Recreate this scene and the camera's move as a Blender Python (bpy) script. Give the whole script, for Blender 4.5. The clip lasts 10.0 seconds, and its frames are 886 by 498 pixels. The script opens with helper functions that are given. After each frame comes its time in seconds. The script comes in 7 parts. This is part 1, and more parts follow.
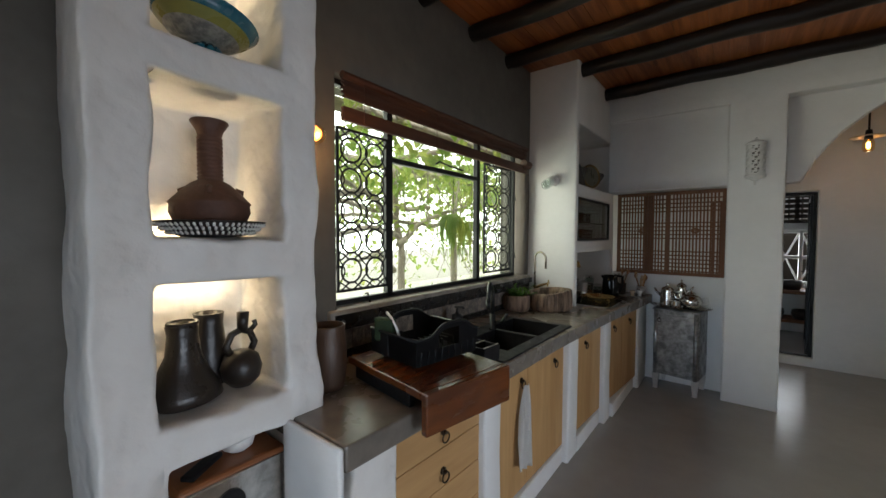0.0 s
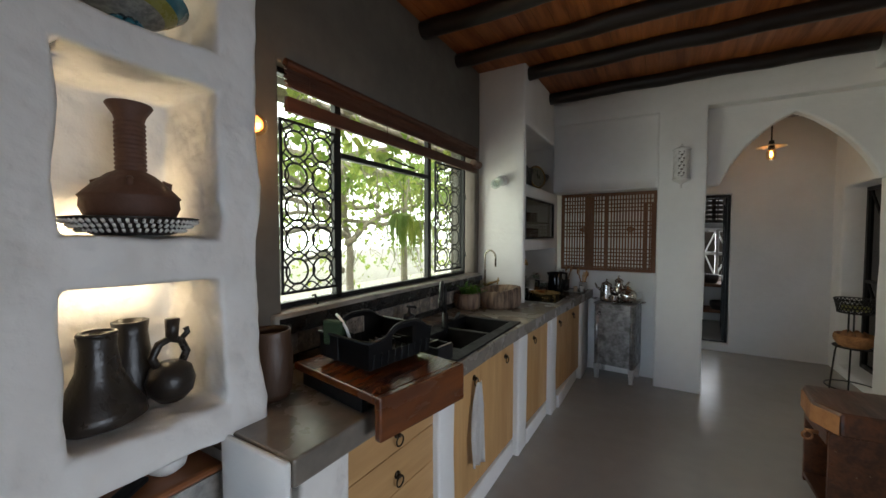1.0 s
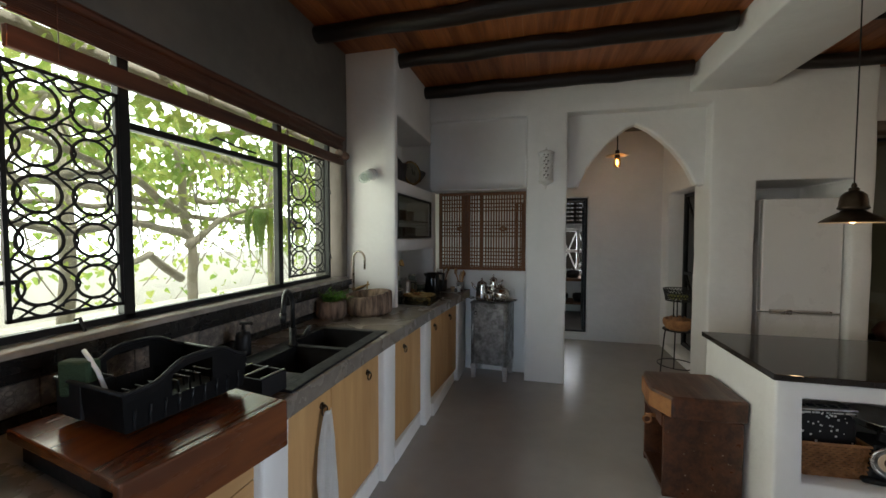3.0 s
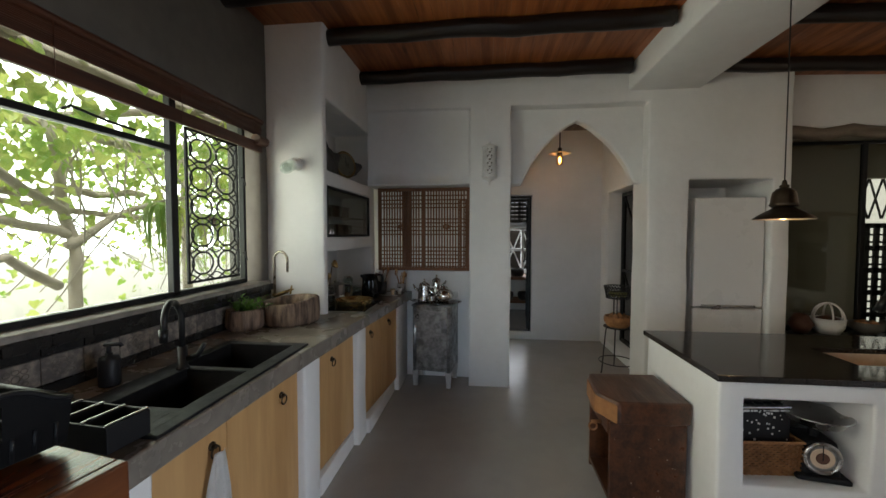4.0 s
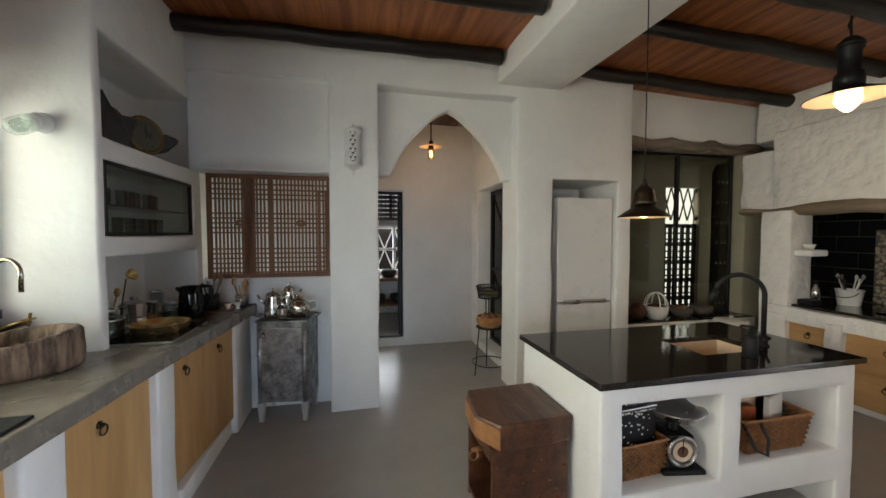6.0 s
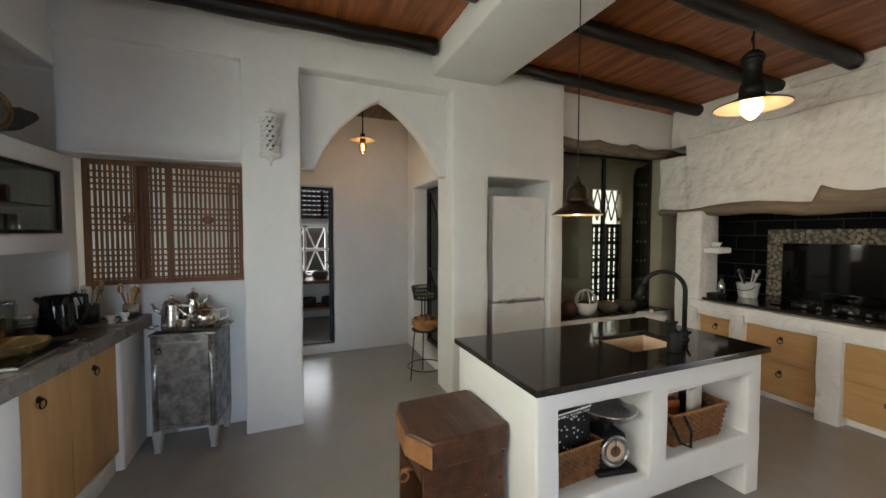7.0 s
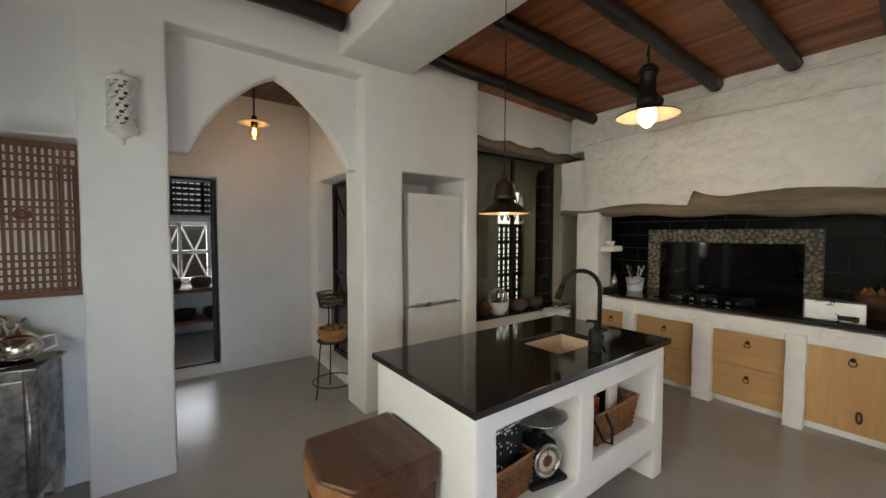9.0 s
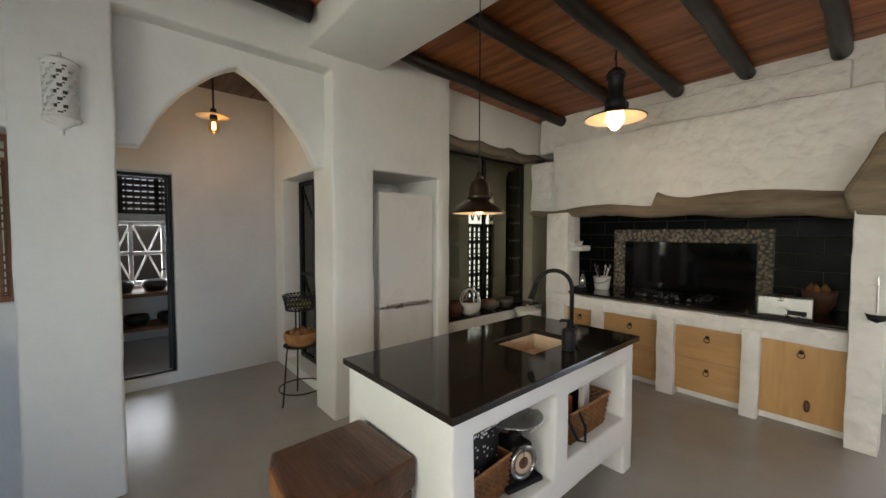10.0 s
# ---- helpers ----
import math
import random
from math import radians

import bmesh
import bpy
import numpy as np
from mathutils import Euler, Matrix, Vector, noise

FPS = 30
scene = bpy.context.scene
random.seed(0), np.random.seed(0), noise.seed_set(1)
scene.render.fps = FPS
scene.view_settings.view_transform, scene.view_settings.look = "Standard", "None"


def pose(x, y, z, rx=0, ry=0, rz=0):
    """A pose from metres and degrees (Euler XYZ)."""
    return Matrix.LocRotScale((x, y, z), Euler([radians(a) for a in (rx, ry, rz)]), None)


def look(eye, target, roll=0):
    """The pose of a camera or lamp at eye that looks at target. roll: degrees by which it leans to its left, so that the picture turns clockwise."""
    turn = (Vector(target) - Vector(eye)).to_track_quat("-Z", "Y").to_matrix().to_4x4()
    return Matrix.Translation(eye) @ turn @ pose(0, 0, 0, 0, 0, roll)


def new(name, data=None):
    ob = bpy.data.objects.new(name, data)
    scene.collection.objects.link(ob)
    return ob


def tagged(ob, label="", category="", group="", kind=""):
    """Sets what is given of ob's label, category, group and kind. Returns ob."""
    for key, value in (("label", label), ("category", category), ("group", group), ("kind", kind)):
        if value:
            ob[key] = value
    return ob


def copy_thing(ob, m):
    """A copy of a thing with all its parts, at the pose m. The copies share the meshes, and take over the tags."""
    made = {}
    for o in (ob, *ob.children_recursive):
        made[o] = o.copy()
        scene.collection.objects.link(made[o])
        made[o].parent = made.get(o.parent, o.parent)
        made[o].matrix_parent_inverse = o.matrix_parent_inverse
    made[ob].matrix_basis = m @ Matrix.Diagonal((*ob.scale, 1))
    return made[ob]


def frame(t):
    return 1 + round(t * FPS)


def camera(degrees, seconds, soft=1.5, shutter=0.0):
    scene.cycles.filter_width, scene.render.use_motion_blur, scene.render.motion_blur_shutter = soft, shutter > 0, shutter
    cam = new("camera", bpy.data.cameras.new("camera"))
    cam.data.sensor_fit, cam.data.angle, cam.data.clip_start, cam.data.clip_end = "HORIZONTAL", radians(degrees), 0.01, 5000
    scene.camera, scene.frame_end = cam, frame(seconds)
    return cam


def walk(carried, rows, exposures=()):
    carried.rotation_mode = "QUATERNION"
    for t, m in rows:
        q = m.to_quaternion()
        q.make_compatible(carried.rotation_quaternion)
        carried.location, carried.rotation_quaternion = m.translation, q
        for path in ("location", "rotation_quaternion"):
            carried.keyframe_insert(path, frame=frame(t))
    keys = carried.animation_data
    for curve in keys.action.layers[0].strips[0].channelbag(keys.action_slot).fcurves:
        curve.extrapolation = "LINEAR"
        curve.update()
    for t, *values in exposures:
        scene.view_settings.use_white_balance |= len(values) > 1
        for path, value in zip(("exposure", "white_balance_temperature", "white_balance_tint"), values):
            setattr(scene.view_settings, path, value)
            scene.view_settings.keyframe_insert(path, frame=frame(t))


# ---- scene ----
cam = camera(99.5, 10.0)
PATH = [
    (0, (0.805, 3.081, 1.536), (-0.425, 4.657, 1.462), 0.2),
    (0.5, (0.793, 3.091, 1.534), (-0.341, 4.737, 1.462), 0.1),
    (1, (0.777, 3.096, 1.531), (-0.23, 4.822, 1.454), 0.1),
    (1.5, (0.761, 3.142, 1.521), (-0.118, 4.937, 1.445), 0.1),
    (2, (0.775, 3.229, 1.525), (0.038, 5.087, 1.45), -0.1),
    (2.5, (0.813, 3.326, 1.531), (0.202, 5.229, 1.454), -0.0),
    (4, (0.881, 3.714, 1.512), (0.66, 5.7, 1.433), -0.0),
    (4.5, (0.871, 3.844, 1.517), (0.805, 5.842, 1.434), -0.0),
    (5, (0.896, 3.956, 1.498), (1.007, 5.951, 1.419), -0.1),
    (5.5, (0.909, 4.065, 1.498), (1.18, 6.045, 1.414), -0.0),
    (6, (0.956, 4.184, 1.505), (1.399, 6.132, 1.421), -0.0),
    (7.5, (1.077, 4.41, 1.49), (1.96, 6.202, 1.404), 0.1),
    (8, (1.078, 4.491, 1.493), (2.085, 6.217, 1.407), 0.1),
    (8.5, (1.09, 4.555, 1.492), (2.195, 6.22, 1.405), 0.1),
    (9, (1.099, 4.607, 1.494), (2.289, 6.212, 1.407), 0.1),
    (9.5, (1.105, 4.646, 1.493), (2.36, 6.2, 1.406), 0.2),
    (10, (1.111, 4.659, 1.494), (2.427, 6.163, 1.407), 0.1),
]
walk(cam, [(t, look(eye, target, roll)) for t, eye, target, roll in PATH],
     ((0, 0.08), (1.5, 0.04), (2.5, 0.04), (4.0, 0.13), (5.0, 0.46), (6.0, 0.79), (7.5, 0.9), (10, 0.83)))

SKY, P_WIN, P_REAR, P_SIDE, P_HALL, P_NICHE, P_BULB, P_LEFT = 0.15, 25, 3.6, 14, 11, 0.4, 1.05, 2

# ---- light ----
world = bpy.data.worlds.new("overcast_sky")
scene.world = world
world.use_nodes = True
wn = world.node_tree.nodes
sky = wn.new("ShaderNodeTexSky")
sky.sky_type = "NISHITA"
sky.sun_disc = False
sky.sun_elevation, sky.sun_rotation = radians(70), radians(87)
sky.dust_density, sky.ozone_density, sky.air_density = 6.0, 0.0, 0.7
wn["Background"].inputs["Strength"].default_value = SKY
world.node_tree.links.new(sky.outputs["Color"], wn["Background"].inputs["Color"])
sun = new("sun", bpy.data.lights.new("sun", "SUN"))
sun.data.energy, sun.data.angle, sun.data.color = 4.5, radians(10), (1.0, 0.96, 0.9)
sun.matrix_world = look((4.7, 5.2, 13), (0, 5, 0))
tagged(sun, kind="structure")


def area(name, eye, target, w, h, power, color=(1, 1, 1), spread=180):
    """An area lamp standing in an opening."""
    la = bpy.data.lights.new(name, "AREA")
    la.shape, la.size, la.size_y, la.energy, la.color = "RECTANGLE", w, h, power, color
    la.spread = radians(spread)
    ob = new(name, la)
    ob.matrix_world = look(eye, target)
    return ob


def bulb(name, p, power, color=(1.0, 0.55, 0.2), radius=0.02):
    la = bpy.data.lights.new(name, "POINT")
    la.energy, la.color, la.shadow_soft_size = power, color, radius
    ob = new(name, la)
    ob.location = p
    return ob


area("window_daylight", (-1.0, 5.2, 1.74), (1.5, 5.6, 1.85), 2.0, 1.1, P_WIN, (1.0, 1.0, 0.86), 122)
area("rear_daylight", (0.35, -0.62, 1.3), (0.75, 7.4, 0.55), 1.6, 1.9, P_REAR, (0.62, 0.80, 1.0), 38)
area("left_daylight", (-0.98, 1.45, 1.5), (2.5, 2.9, 0.1), 2.0, 1.2, P_LEFT, (0.72, 0.85, 1.0), 150)
area("side_daylight", (5.80, 2.95, 1.2), (-0.3, 4.2, 0.6), 2.5, 2.0, P_SIDE, (0.76, 0.86, 1.0), 52)
area("hall_side_daylight", (-1.16, 8.35, 1.5), (0.5, 8.6, 1.2), 0.8, 1.2, P_HALL * 0.06, (0.9, 0.95, 1.0))
area("hall_daylight", (1.45, 11.62, 1.2), (1.5, 8.0, 0.3), 0.9, 0.85, P_HALL, (0.9, 0.95, 1.0))
# fill lamp added out of view to brighten the inner room
area("inner_side_daylight", (7.92, 9.0, 1.5), (5.5, 9.3, 1.2), 1.0, 1.2, P_HALL * 0.35, (1.0, 0.96, 0.85))

# ---- materials ----
def mat(name, c1, c2=None, rough=0.6, metal=0.0, scale=4.0, bump=0.1, bscale=30.0, stretch=(1, 1, 1), rvar=0.1, coat=0.0, detail=6.0, mottle=0.5, spec=0.5, per=0.0, bdist=0.02):
    """Two tones mixed by noise at two scales, with fine relief; stretch gives a grain. per: change of tone from piece to piece."""
    m = bpy.data.materials.new(name)
    m.use_nodes = True
    n, l = m.node_tree.nodes, m.node_tree.links
    b = n["Principled BSDF"]
    geo = n.new("ShaderNodeNewGeometry")
    mp = n.new("ShaderNodeMapping")
    mp.inputs["Scale"].default_value = stretch
    l.new(geo.outputs["Position"], mp.inputs["Vector"])
    big = n.new("ShaderNodeTexNoise")
    big.inputs["Scale"].default_value, big.inputs["Detail"].default_value, big.inputs["Roughness"].default_value = scale, detail, 0.6
    l.new(mp.outputs["Vector"], big.inputs["Vector"])
    fine = n.new("ShaderNodeTexNoise")
    fine.inputs["Scale"].default_value, fine.inputs["Detail"].default_value = bscale, 5.0
    l.new(mp.outputs["Vector"], fine.inputs["Vector"])
    add = n.new("ShaderNodeMath")
    add.operation = "MULTIPLY_ADD"
    add.inputs[1].default_value = 0.35
    l.new(fine.outputs["Fac"], add.inputs[0])
    l.new(big.outputs["Fac"], add.inputs[2])
    rng = n.new("ShaderNodeMapRange")
    w = 0.30 / max(mottle, 0.05)
    rng.inputs["From Min"].default_value, rng.inputs["From Max"].default_value = 0.675 - w * 0.5, 0.675 + w * 0.5
    last = add
    if per:
        oi = n.new("ShaderNodeObjectInfo")
        pa = n.new("ShaderNodeMath")
        pa.operation = "MULTIPLY_ADD"
        pa.inputs[1].default_value = per
        l.new(oi.outputs["Random"], pa.inputs[0])
        l.new(add.outputs[0], pa.inputs[2])
        last = pa
    l.new(last.outputs[0], rng.inputs["Value"])
    mix = n.new("ShaderNodeMix")
    mix.data_type = "RGBA"
    c2 = c2 or tuple(min(1, c * 0.8) for c in c1)
    mix.inputs["A"].default_value, mix.inputs["B"].default_value = (*c1, 1), (*c2, 1)
    l.new(rng.outputs["Result"], mix.inputs["Factor"])
    l.new(mix.outputs["Result"], b.inputs["Base Color"])
    rr = n.new("ShaderNodeMapRange")
    rr.inputs["To Min"].default_value, rr.inputs["To Max"].default_value = max(0.02, rough - rvar), min(1, rough + rvar)
    l.new(big.outputs["Fac"], rr.inputs["Value"])
    rr.inputs["From Min"].default_value, rr.inputs["From Max"].default_value = 0.3, 0.7
    l.new(rr.outputs["Result"], b.inputs["Roughness"])
    b.inputs["Metallic"].default_value = metal
    b.inputs["Coat Weight"].default_value = coat
    b.inputs["Coat Roughness"].default_value = 0.12
    b.inputs["Specular IOR Level"].default_value = spec
    if bump:
        bp = n.new("ShaderNodeBump")
        bp.inputs["Strength"].default_value, bp.inputs["Distance"].default_value = bump, bdist
        l.new(add.outputs[0], bp.inputs["Height"])
        l.new(bp.outputs["Normal"], b.inputs["Normal"])
    return m


def knots(m, dark, scale=(3.6, 0.85, 0.0), size=0.085):
    """Scattered dark oval knots along the grain of a wood."""
    n, l = m.node_tree.nodes, m.node_tree.links
    b = n["Principled BSDF"]
    geo, mp, vo = n.new("ShaderNodeNewGeometry"), n.new("ShaderNodeMapping"), n.new("ShaderNodeTexVoronoi")
    mp.inputs["Scale"].default_value = scale
    vo.inputs["Scale"].default_value = 1.0
    l.new(geo.outputs["Position"], mp.inputs["Vector"])
    l.new(mp.outputs["Vector"], vo.inputs["Vector"])
    rng, mix = n.new("ShaderNodeMapRange"), n.new("ShaderNodeMix")
    rng.inputs["From Min"].default_value, rng.inputs["From Max"].default_value = size * 0.35, size
    rng.inputs["To Min"].default_value, rng.inputs["To Max"].default_value = 0.85, 0.0
    l.new(vo.outputs["Distance"], rng.inputs["Value"])
    mix.data_type = "RGBA"
    src = b.inputs["Base Color"].links[0].from_socket
    l.new(rng.outputs["Result"], mix.inputs["Factor"])
    l.new(src, mix.inputs["A"])
    mix.inputs["B"].default_value = (*dark, 1)
    l.new(mix.outputs["Result"], b.inputs["Base Color"])
    return m


def glow(name, color, strength):
    m = bpy.data.materials.new(name)
    m.use_nodes = True
    b = m.node_tree.nodes["Principled BSDF"]
    b.inputs["Base Color"].default_value = (*color, 1)
    b.inputs["Emission Color"].default_value = (*color, 1)
    b.inputs["Emission Strength"].default_value = strength
    return m


def glass(name, color=(0.9, 0.95, 0.93), rough=0.02, tint=0.12):
    """A thin pane: mostly clear, with a mirror's share at the surface."""
    m = bpy.data.materials.new(name)
    m.use_nodes = True
    n, l = m.node_tree.nodes, m.node_tree.links
    n.remove(n["Principled BSDF"])
    tr, gl, mx, lw = n.new("ShaderNodeBsdfTransparent"), n.new("ShaderNodeBsdfGlossy"), n.new("ShaderNodeMixShader"), n.new("ShaderNodeLayerWeight")
    pw, fr = n.new("ShaderNodeMath"), n.new("ShaderNodeMath")
    pw.operation, fr.operation = "POWER", "MULTIPLY_ADD"
    pw.inputs[1].default_value, fr.inputs[1].default_value, fr.inputs[2].default_value = 4.0, 0.8, 0.05
    l.new(lw.outputs["Facing"], pw.inputs[0])
    l.new(pw.outputs[0], fr.inputs[0])
    tr.inputs["Color"].default_value = (*color, 1)
    gl.inputs["Roughness"].default_value = rough
    l.new(fr.outputs[0], mx.inputs[0])
    l.new(tr.outputs[0], mx.inputs[1])
    l.new(gl.outputs[0], mx.inputs[2])
    l.new(mx.outputs[0], n["Material Output"].inputs["Surface"])
    return m


def leafy(name, c1, c2):
    m = mat(name, c1, c2, rough=0.5, scale=3.0, bump=0.0, mottle=1.5)
    n, l = m.node_tree.nodes, m.node_tree.links
    b = n["Principled BSDF"]
    tl, mx = n.new("ShaderNodeBsdfTranslucent"), n.new("ShaderNodeMixShader")
    src = b.inputs["Base Color"].links[0].from_socket
    l.new(src, tl.inputs["Color"])
    mx.inputs[0].default_value = 0.5
    l.new(b.outputs[0], mx.inputs[1])
    l.new(tl.outputs[0], mx.inputs[2])
    l.new(mx.outputs[0], n["Material Output"].inputs["Surface"])
    return m


PLASTER = mat("white_plaster", (0.80, 0.79, 0.77), (0.71, 0.70, 0.68), rough=0.75, scale=2.5, bump=0.45, bscale=14, mottle=0.45)
ROUGH_PLASTER = mat("rough_white_plaster", (0.80, 0.78, 0.745), (0.71, 0.69, 0.655), rough=0.65, scale=4.5, bump=1.0, bscale=9, mottle=0.5, bdist=0.045, detail=2.5)
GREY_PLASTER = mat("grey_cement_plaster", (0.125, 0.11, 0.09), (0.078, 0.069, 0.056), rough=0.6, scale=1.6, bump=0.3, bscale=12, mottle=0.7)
COUNTER = mat("polished_cement", (0.24, 0.21, 0.175), (0.135, 0.118, 0.098), rough=0.27, scale=3.5, bump=0.12, bscale=18, mottle=0.8)
FLOOR = mat("cement_floor", (0.41, 0.385, 0.36), (0.32, 0.30, 0.28), rough=0.23, scale=1.3, bump=0.025, bscale=9, mottle=0.45, rvar=0.015, detail=3)
OAK = mat("oak", (0.60, 0.36, 0.15), (0.46, 0.26, 0.10), rough=0.5, scale=7, bump=0.12, bscale=30, stretch=(1, 1, 0.12), mottle=0.8, per=0.1)
OAK_FLAT = mat("oak_sideways", (0.58, 0.35, 0.15), (0.44, 0.25, 0.10), rough=0.5, scale=7, bump=0.12, bscale=30, stretch=(1, 0.12, 1), mottle=0.8, per=0.1)
BOARD = mat("varnished_red_wood", (0.20, 0.06, 0.016), (0.08, 0.024, 0.008), rough=0.22, scale=6, bump=0.1, bscale=28, stretch=(1, 0.14, 1), coat=0.15, mottle=0.9)
DARKWOOD = mat("dark_stained_wood", (0.105, 0.038, 0.016), (0.042, 0.016, 0.008), rough=0.36, scale=13, bump=0.3, bscale=60, stretch=(1, 0.12, 1), mottle=1.2)
PALECUT = mat("pale_cut_wood", (0.33, 0.15, 0.055), (0.20, 0.085, 0.032), rough=0.55, scale=9, bump=0.3, bscale=30, mottle=0.8)
DRIFT = mat("driftwood", (0.26, 0.20, 0.135), (0.12, 0.092, 0.062), rough=0.8, scale=7, bump=0.9, bscale=30, stretch=(1, 0.15, 1), mottle=0.9)
DRIFTX = mat("driftwood_lintel", (0.24, 0.19, 0.14), (0.11, 0.085, 0.06), rough=0.8, scale=7, bump=0.9, bscale=30, stretch=(0.15, 1, 1), mottle=0.9)
CEIL = knots(mat("ceiling_board", (0.40, 0.13, 0.036), (0.17, 0.05, 0.015), rough=0.42, scale=7, bump=0.15, bscale=24, stretch=(1.6, 0.12, 1), mottle=1.0), (0.05, 0.014, 0.006))
LOG = mat("blackened_log", (0.015, 0.010, 0.008), (0.007, 0.005, 0.004), rough=0.38, spec=0.45, scale=5, bump=0.7, bscale=26, stretch=(0.2, 1, 1))
BLACK = mat("black_steel", (0.014, 0.014, 0.014), (0.008, 0.008, 0.008), rough=0.45, spec=0.25, scale=9, bump=0.1, bscale=50)
BLACKPLASTIC = mat("black_plastic", (0.012, 0.012, 0.013), (0.008, 0.008, 0.009), rough=0.5, spec=0.25, scale=8, bump=0.05, bscale=60)
SINK = mat("black_composite", (0.014, 0.014, 0.016), (0.009, 0.009, 0.01), rough=0.55, spec=0.25, scale=20, bump=0.08, bscale=120)
GRANITE = mat("black_granite", (0.012, 0.010, 0.009), (0.03, 0.024, 0.02), rough=0.07, scale=90, bump=0.0, bscale=200, mottle=0.5, rvar=0.03)
SLATE = mat("black_wall_tile", (0.006, 0.006, 0.0065), (0.004, 0.004, 0.0045), rough=0.4, spec=0.08, scale=5, bump=0.1, bscale=30, per=0.1)
GROUT = mat("dark_grout", (0.10, 0.093, 0.08), (0.06, 0.056, 0.048), rough=0.9, scale=20, bump=0.2, bscale=60)
PEBBLE = mat("pebble", (0.42, 0.335, 0.225), (0.20, 0.155, 0.105), rough=0.5, scale=12, bump=0.1, bscale=50, per=0.3)
DARKGLASS = mat("black_glass", (0.004, 0.004, 0.004), (0.003, 0.003, 0.003), rough=0.06, spec=0.3, scale=4, bump=0, rvar=0.02)
STEEL = mat("brushed_steel", (0.55, 0.54, 0.52), (0.42, 0.41, 0.39), rough=0.3, metal=1.0, scale=8, bump=0.05, bscale=40)
SILVER = mat("tarnished_silver", (0.78, 0.75, 0.71), (0.46, 0.44, 0.41), rough=0.16, metal=1.0, scale=18, bump=0.1, bscale=60, mottle=0.8)
RAWMETAL = mat("scuffed_raw_steel", (0.42, 0.42, 0.415), (0.15, 0.15, 0.147), rough=0.36, metal=0.8, scale=9, bump=0.12, bscale=34, mottle=1.1)
BRASS = mat("aged_brass", (0.50, 0.34, 0.13), (0.28, 0.18, 0.06), rough=0.3, metal=1.0, scale=14, bump=0.05, bscale=50)
BRONZE = mat("dark_bronze", (0.06, 0.042, 0.028), (0.035, 0.025, 0.016), rough=0.4, metal=0.9, scale=20, bump=0.1, bscale=60)
FRIDGE = mat("white_enamel", (0.72, 0.71, 0.70), (0.68, 0.67, 0.66), rough=0.3, scale=2, bump=0.0, mottle=0.3)
WHITE = mat("white_ceramic", (0.78, 0.77, 0.74), (0.70, 0.69, 0.66), rough=0.3, scale=8, bump=0.05)
CREAM = mat("cream_ceramic", (0.70, 0.55, 0.40), (0.62, 0.48, 0.34), rough=0.25, scale=8, bump=0.03)
LINEN = mat("white_linen", (0.86, 0.85, 0.82), (0.78, 0.76, 0.73), rough=0.95, scale=16, bump=0.5, bscale=110)
LATTICE = mat("red_brown_timber", (0.21, 0.08, 0.025), (0.11, 0.042, 0.014), rough=0.6, scale=8, bump=0.15, bscale=40, stretch=(1, 1, 0.2))
BAMBOO = mat("bamboo_blind", (0.085, 0.027, 0.011), (0.04, 0.014, 0.007), rough=0.55, scale=10, bump=0.2, bscale=40, stretch=(1, 0.1, 1), mottle=0.9)
CLAY = mat("red_brown_clay", (0.14, 0.06, 0.035), (0.07, 0.032, 0.02), rough=0.6, scale=9, bump=0.3, bscale=50)
BLACKCLAY = mat("burnished_black_clay", (0.03, 0.023, 0.018), (0.014, 0.011, 0.009), rough=0.34, scale=9, bump=0.25, bscale=40)
TURQ = mat("turquoise_glaze", (0.05, 0.22, 0.27), (0.02, 0.09, 0.14), rough=0.25, scale=12, bump=0.15, bscale=40)
YELLOW = mat("yellow_glaze", (0.36, 0.33, 0.08), (0.24, 0.25, 0.08), rough=0.3, scale=12, bump=0.1)
PALEGREY = mat("pale_speckled_glaze", (0.42, 0.40, 0.36), (0.20, 0.20, 0.19), rough=0.4, scale=45, bump=0.1, mottle=1.2)
WICKER = mat("woven_wicker", (0.46, 0.215, 0.075), (0.25, 0.11, 0.04), rough=0.65, scale=22, bump=0.6, bscale=70, mottle=0.9)
BARK = mat("petrified_wood", (0.26, 0.175, 0.12), (0.06, 0.037, 0.026), rough=0.7, scale=22, bump=1.0, bscale=50, stretch=(1, 1, 0.18), mottle=1.3)
STONEWOOD = mat("turned_brown_wood", (0.085, 0.042, 0.021), (0.036, 0.018, 0.010), rough=0.48, scale=9, bump=0.45, bscale=30, stretch=(1, 1, 0.2), mottle=0.8)
TILEPAT = mat("faded_patterned_tile", (0.30, 0.25, 0.20), (0.10, 0.085, 0.075), rough=0.35, scale=26, bump=0.05, bscale=60, mottle=1.0, per=0.1)
TILEDARK = mat("dark_glazed_tile", (0.018, 0.017, 0.016), (0.011, 0.01, 0.01), rough=0.25, scale=10, bump=0.05)
SILL = mat("worn_cement_sill", (0.30, 0.27, 0.235), (0.16, 0.145, 0.125), rough=0.5, scale=8, bump=0.3, bscale=30, mottle=0.8)
LEAF = leafy("vine_leaf", (0.22, 0.36, 0.06), (0.48, 0.53, 0.14))
HERB = leafy("herb_leaf", (0.14, 0.30, 0.04), (0.07, 0.18, 0.025))
TRUNK = mat("grey_bark", (0.46, 0.41, 0.34), (0.27, 0.23, 0.18), rough=0.9, scale=7, bump=0.8, bscale=30)
GROUND = mat("pale_gravel", (0.62, 0.60, 0.54), (0.48, 0.47, 0.38), rough=0.9, scale=3, bump=0.4, bscale=40)
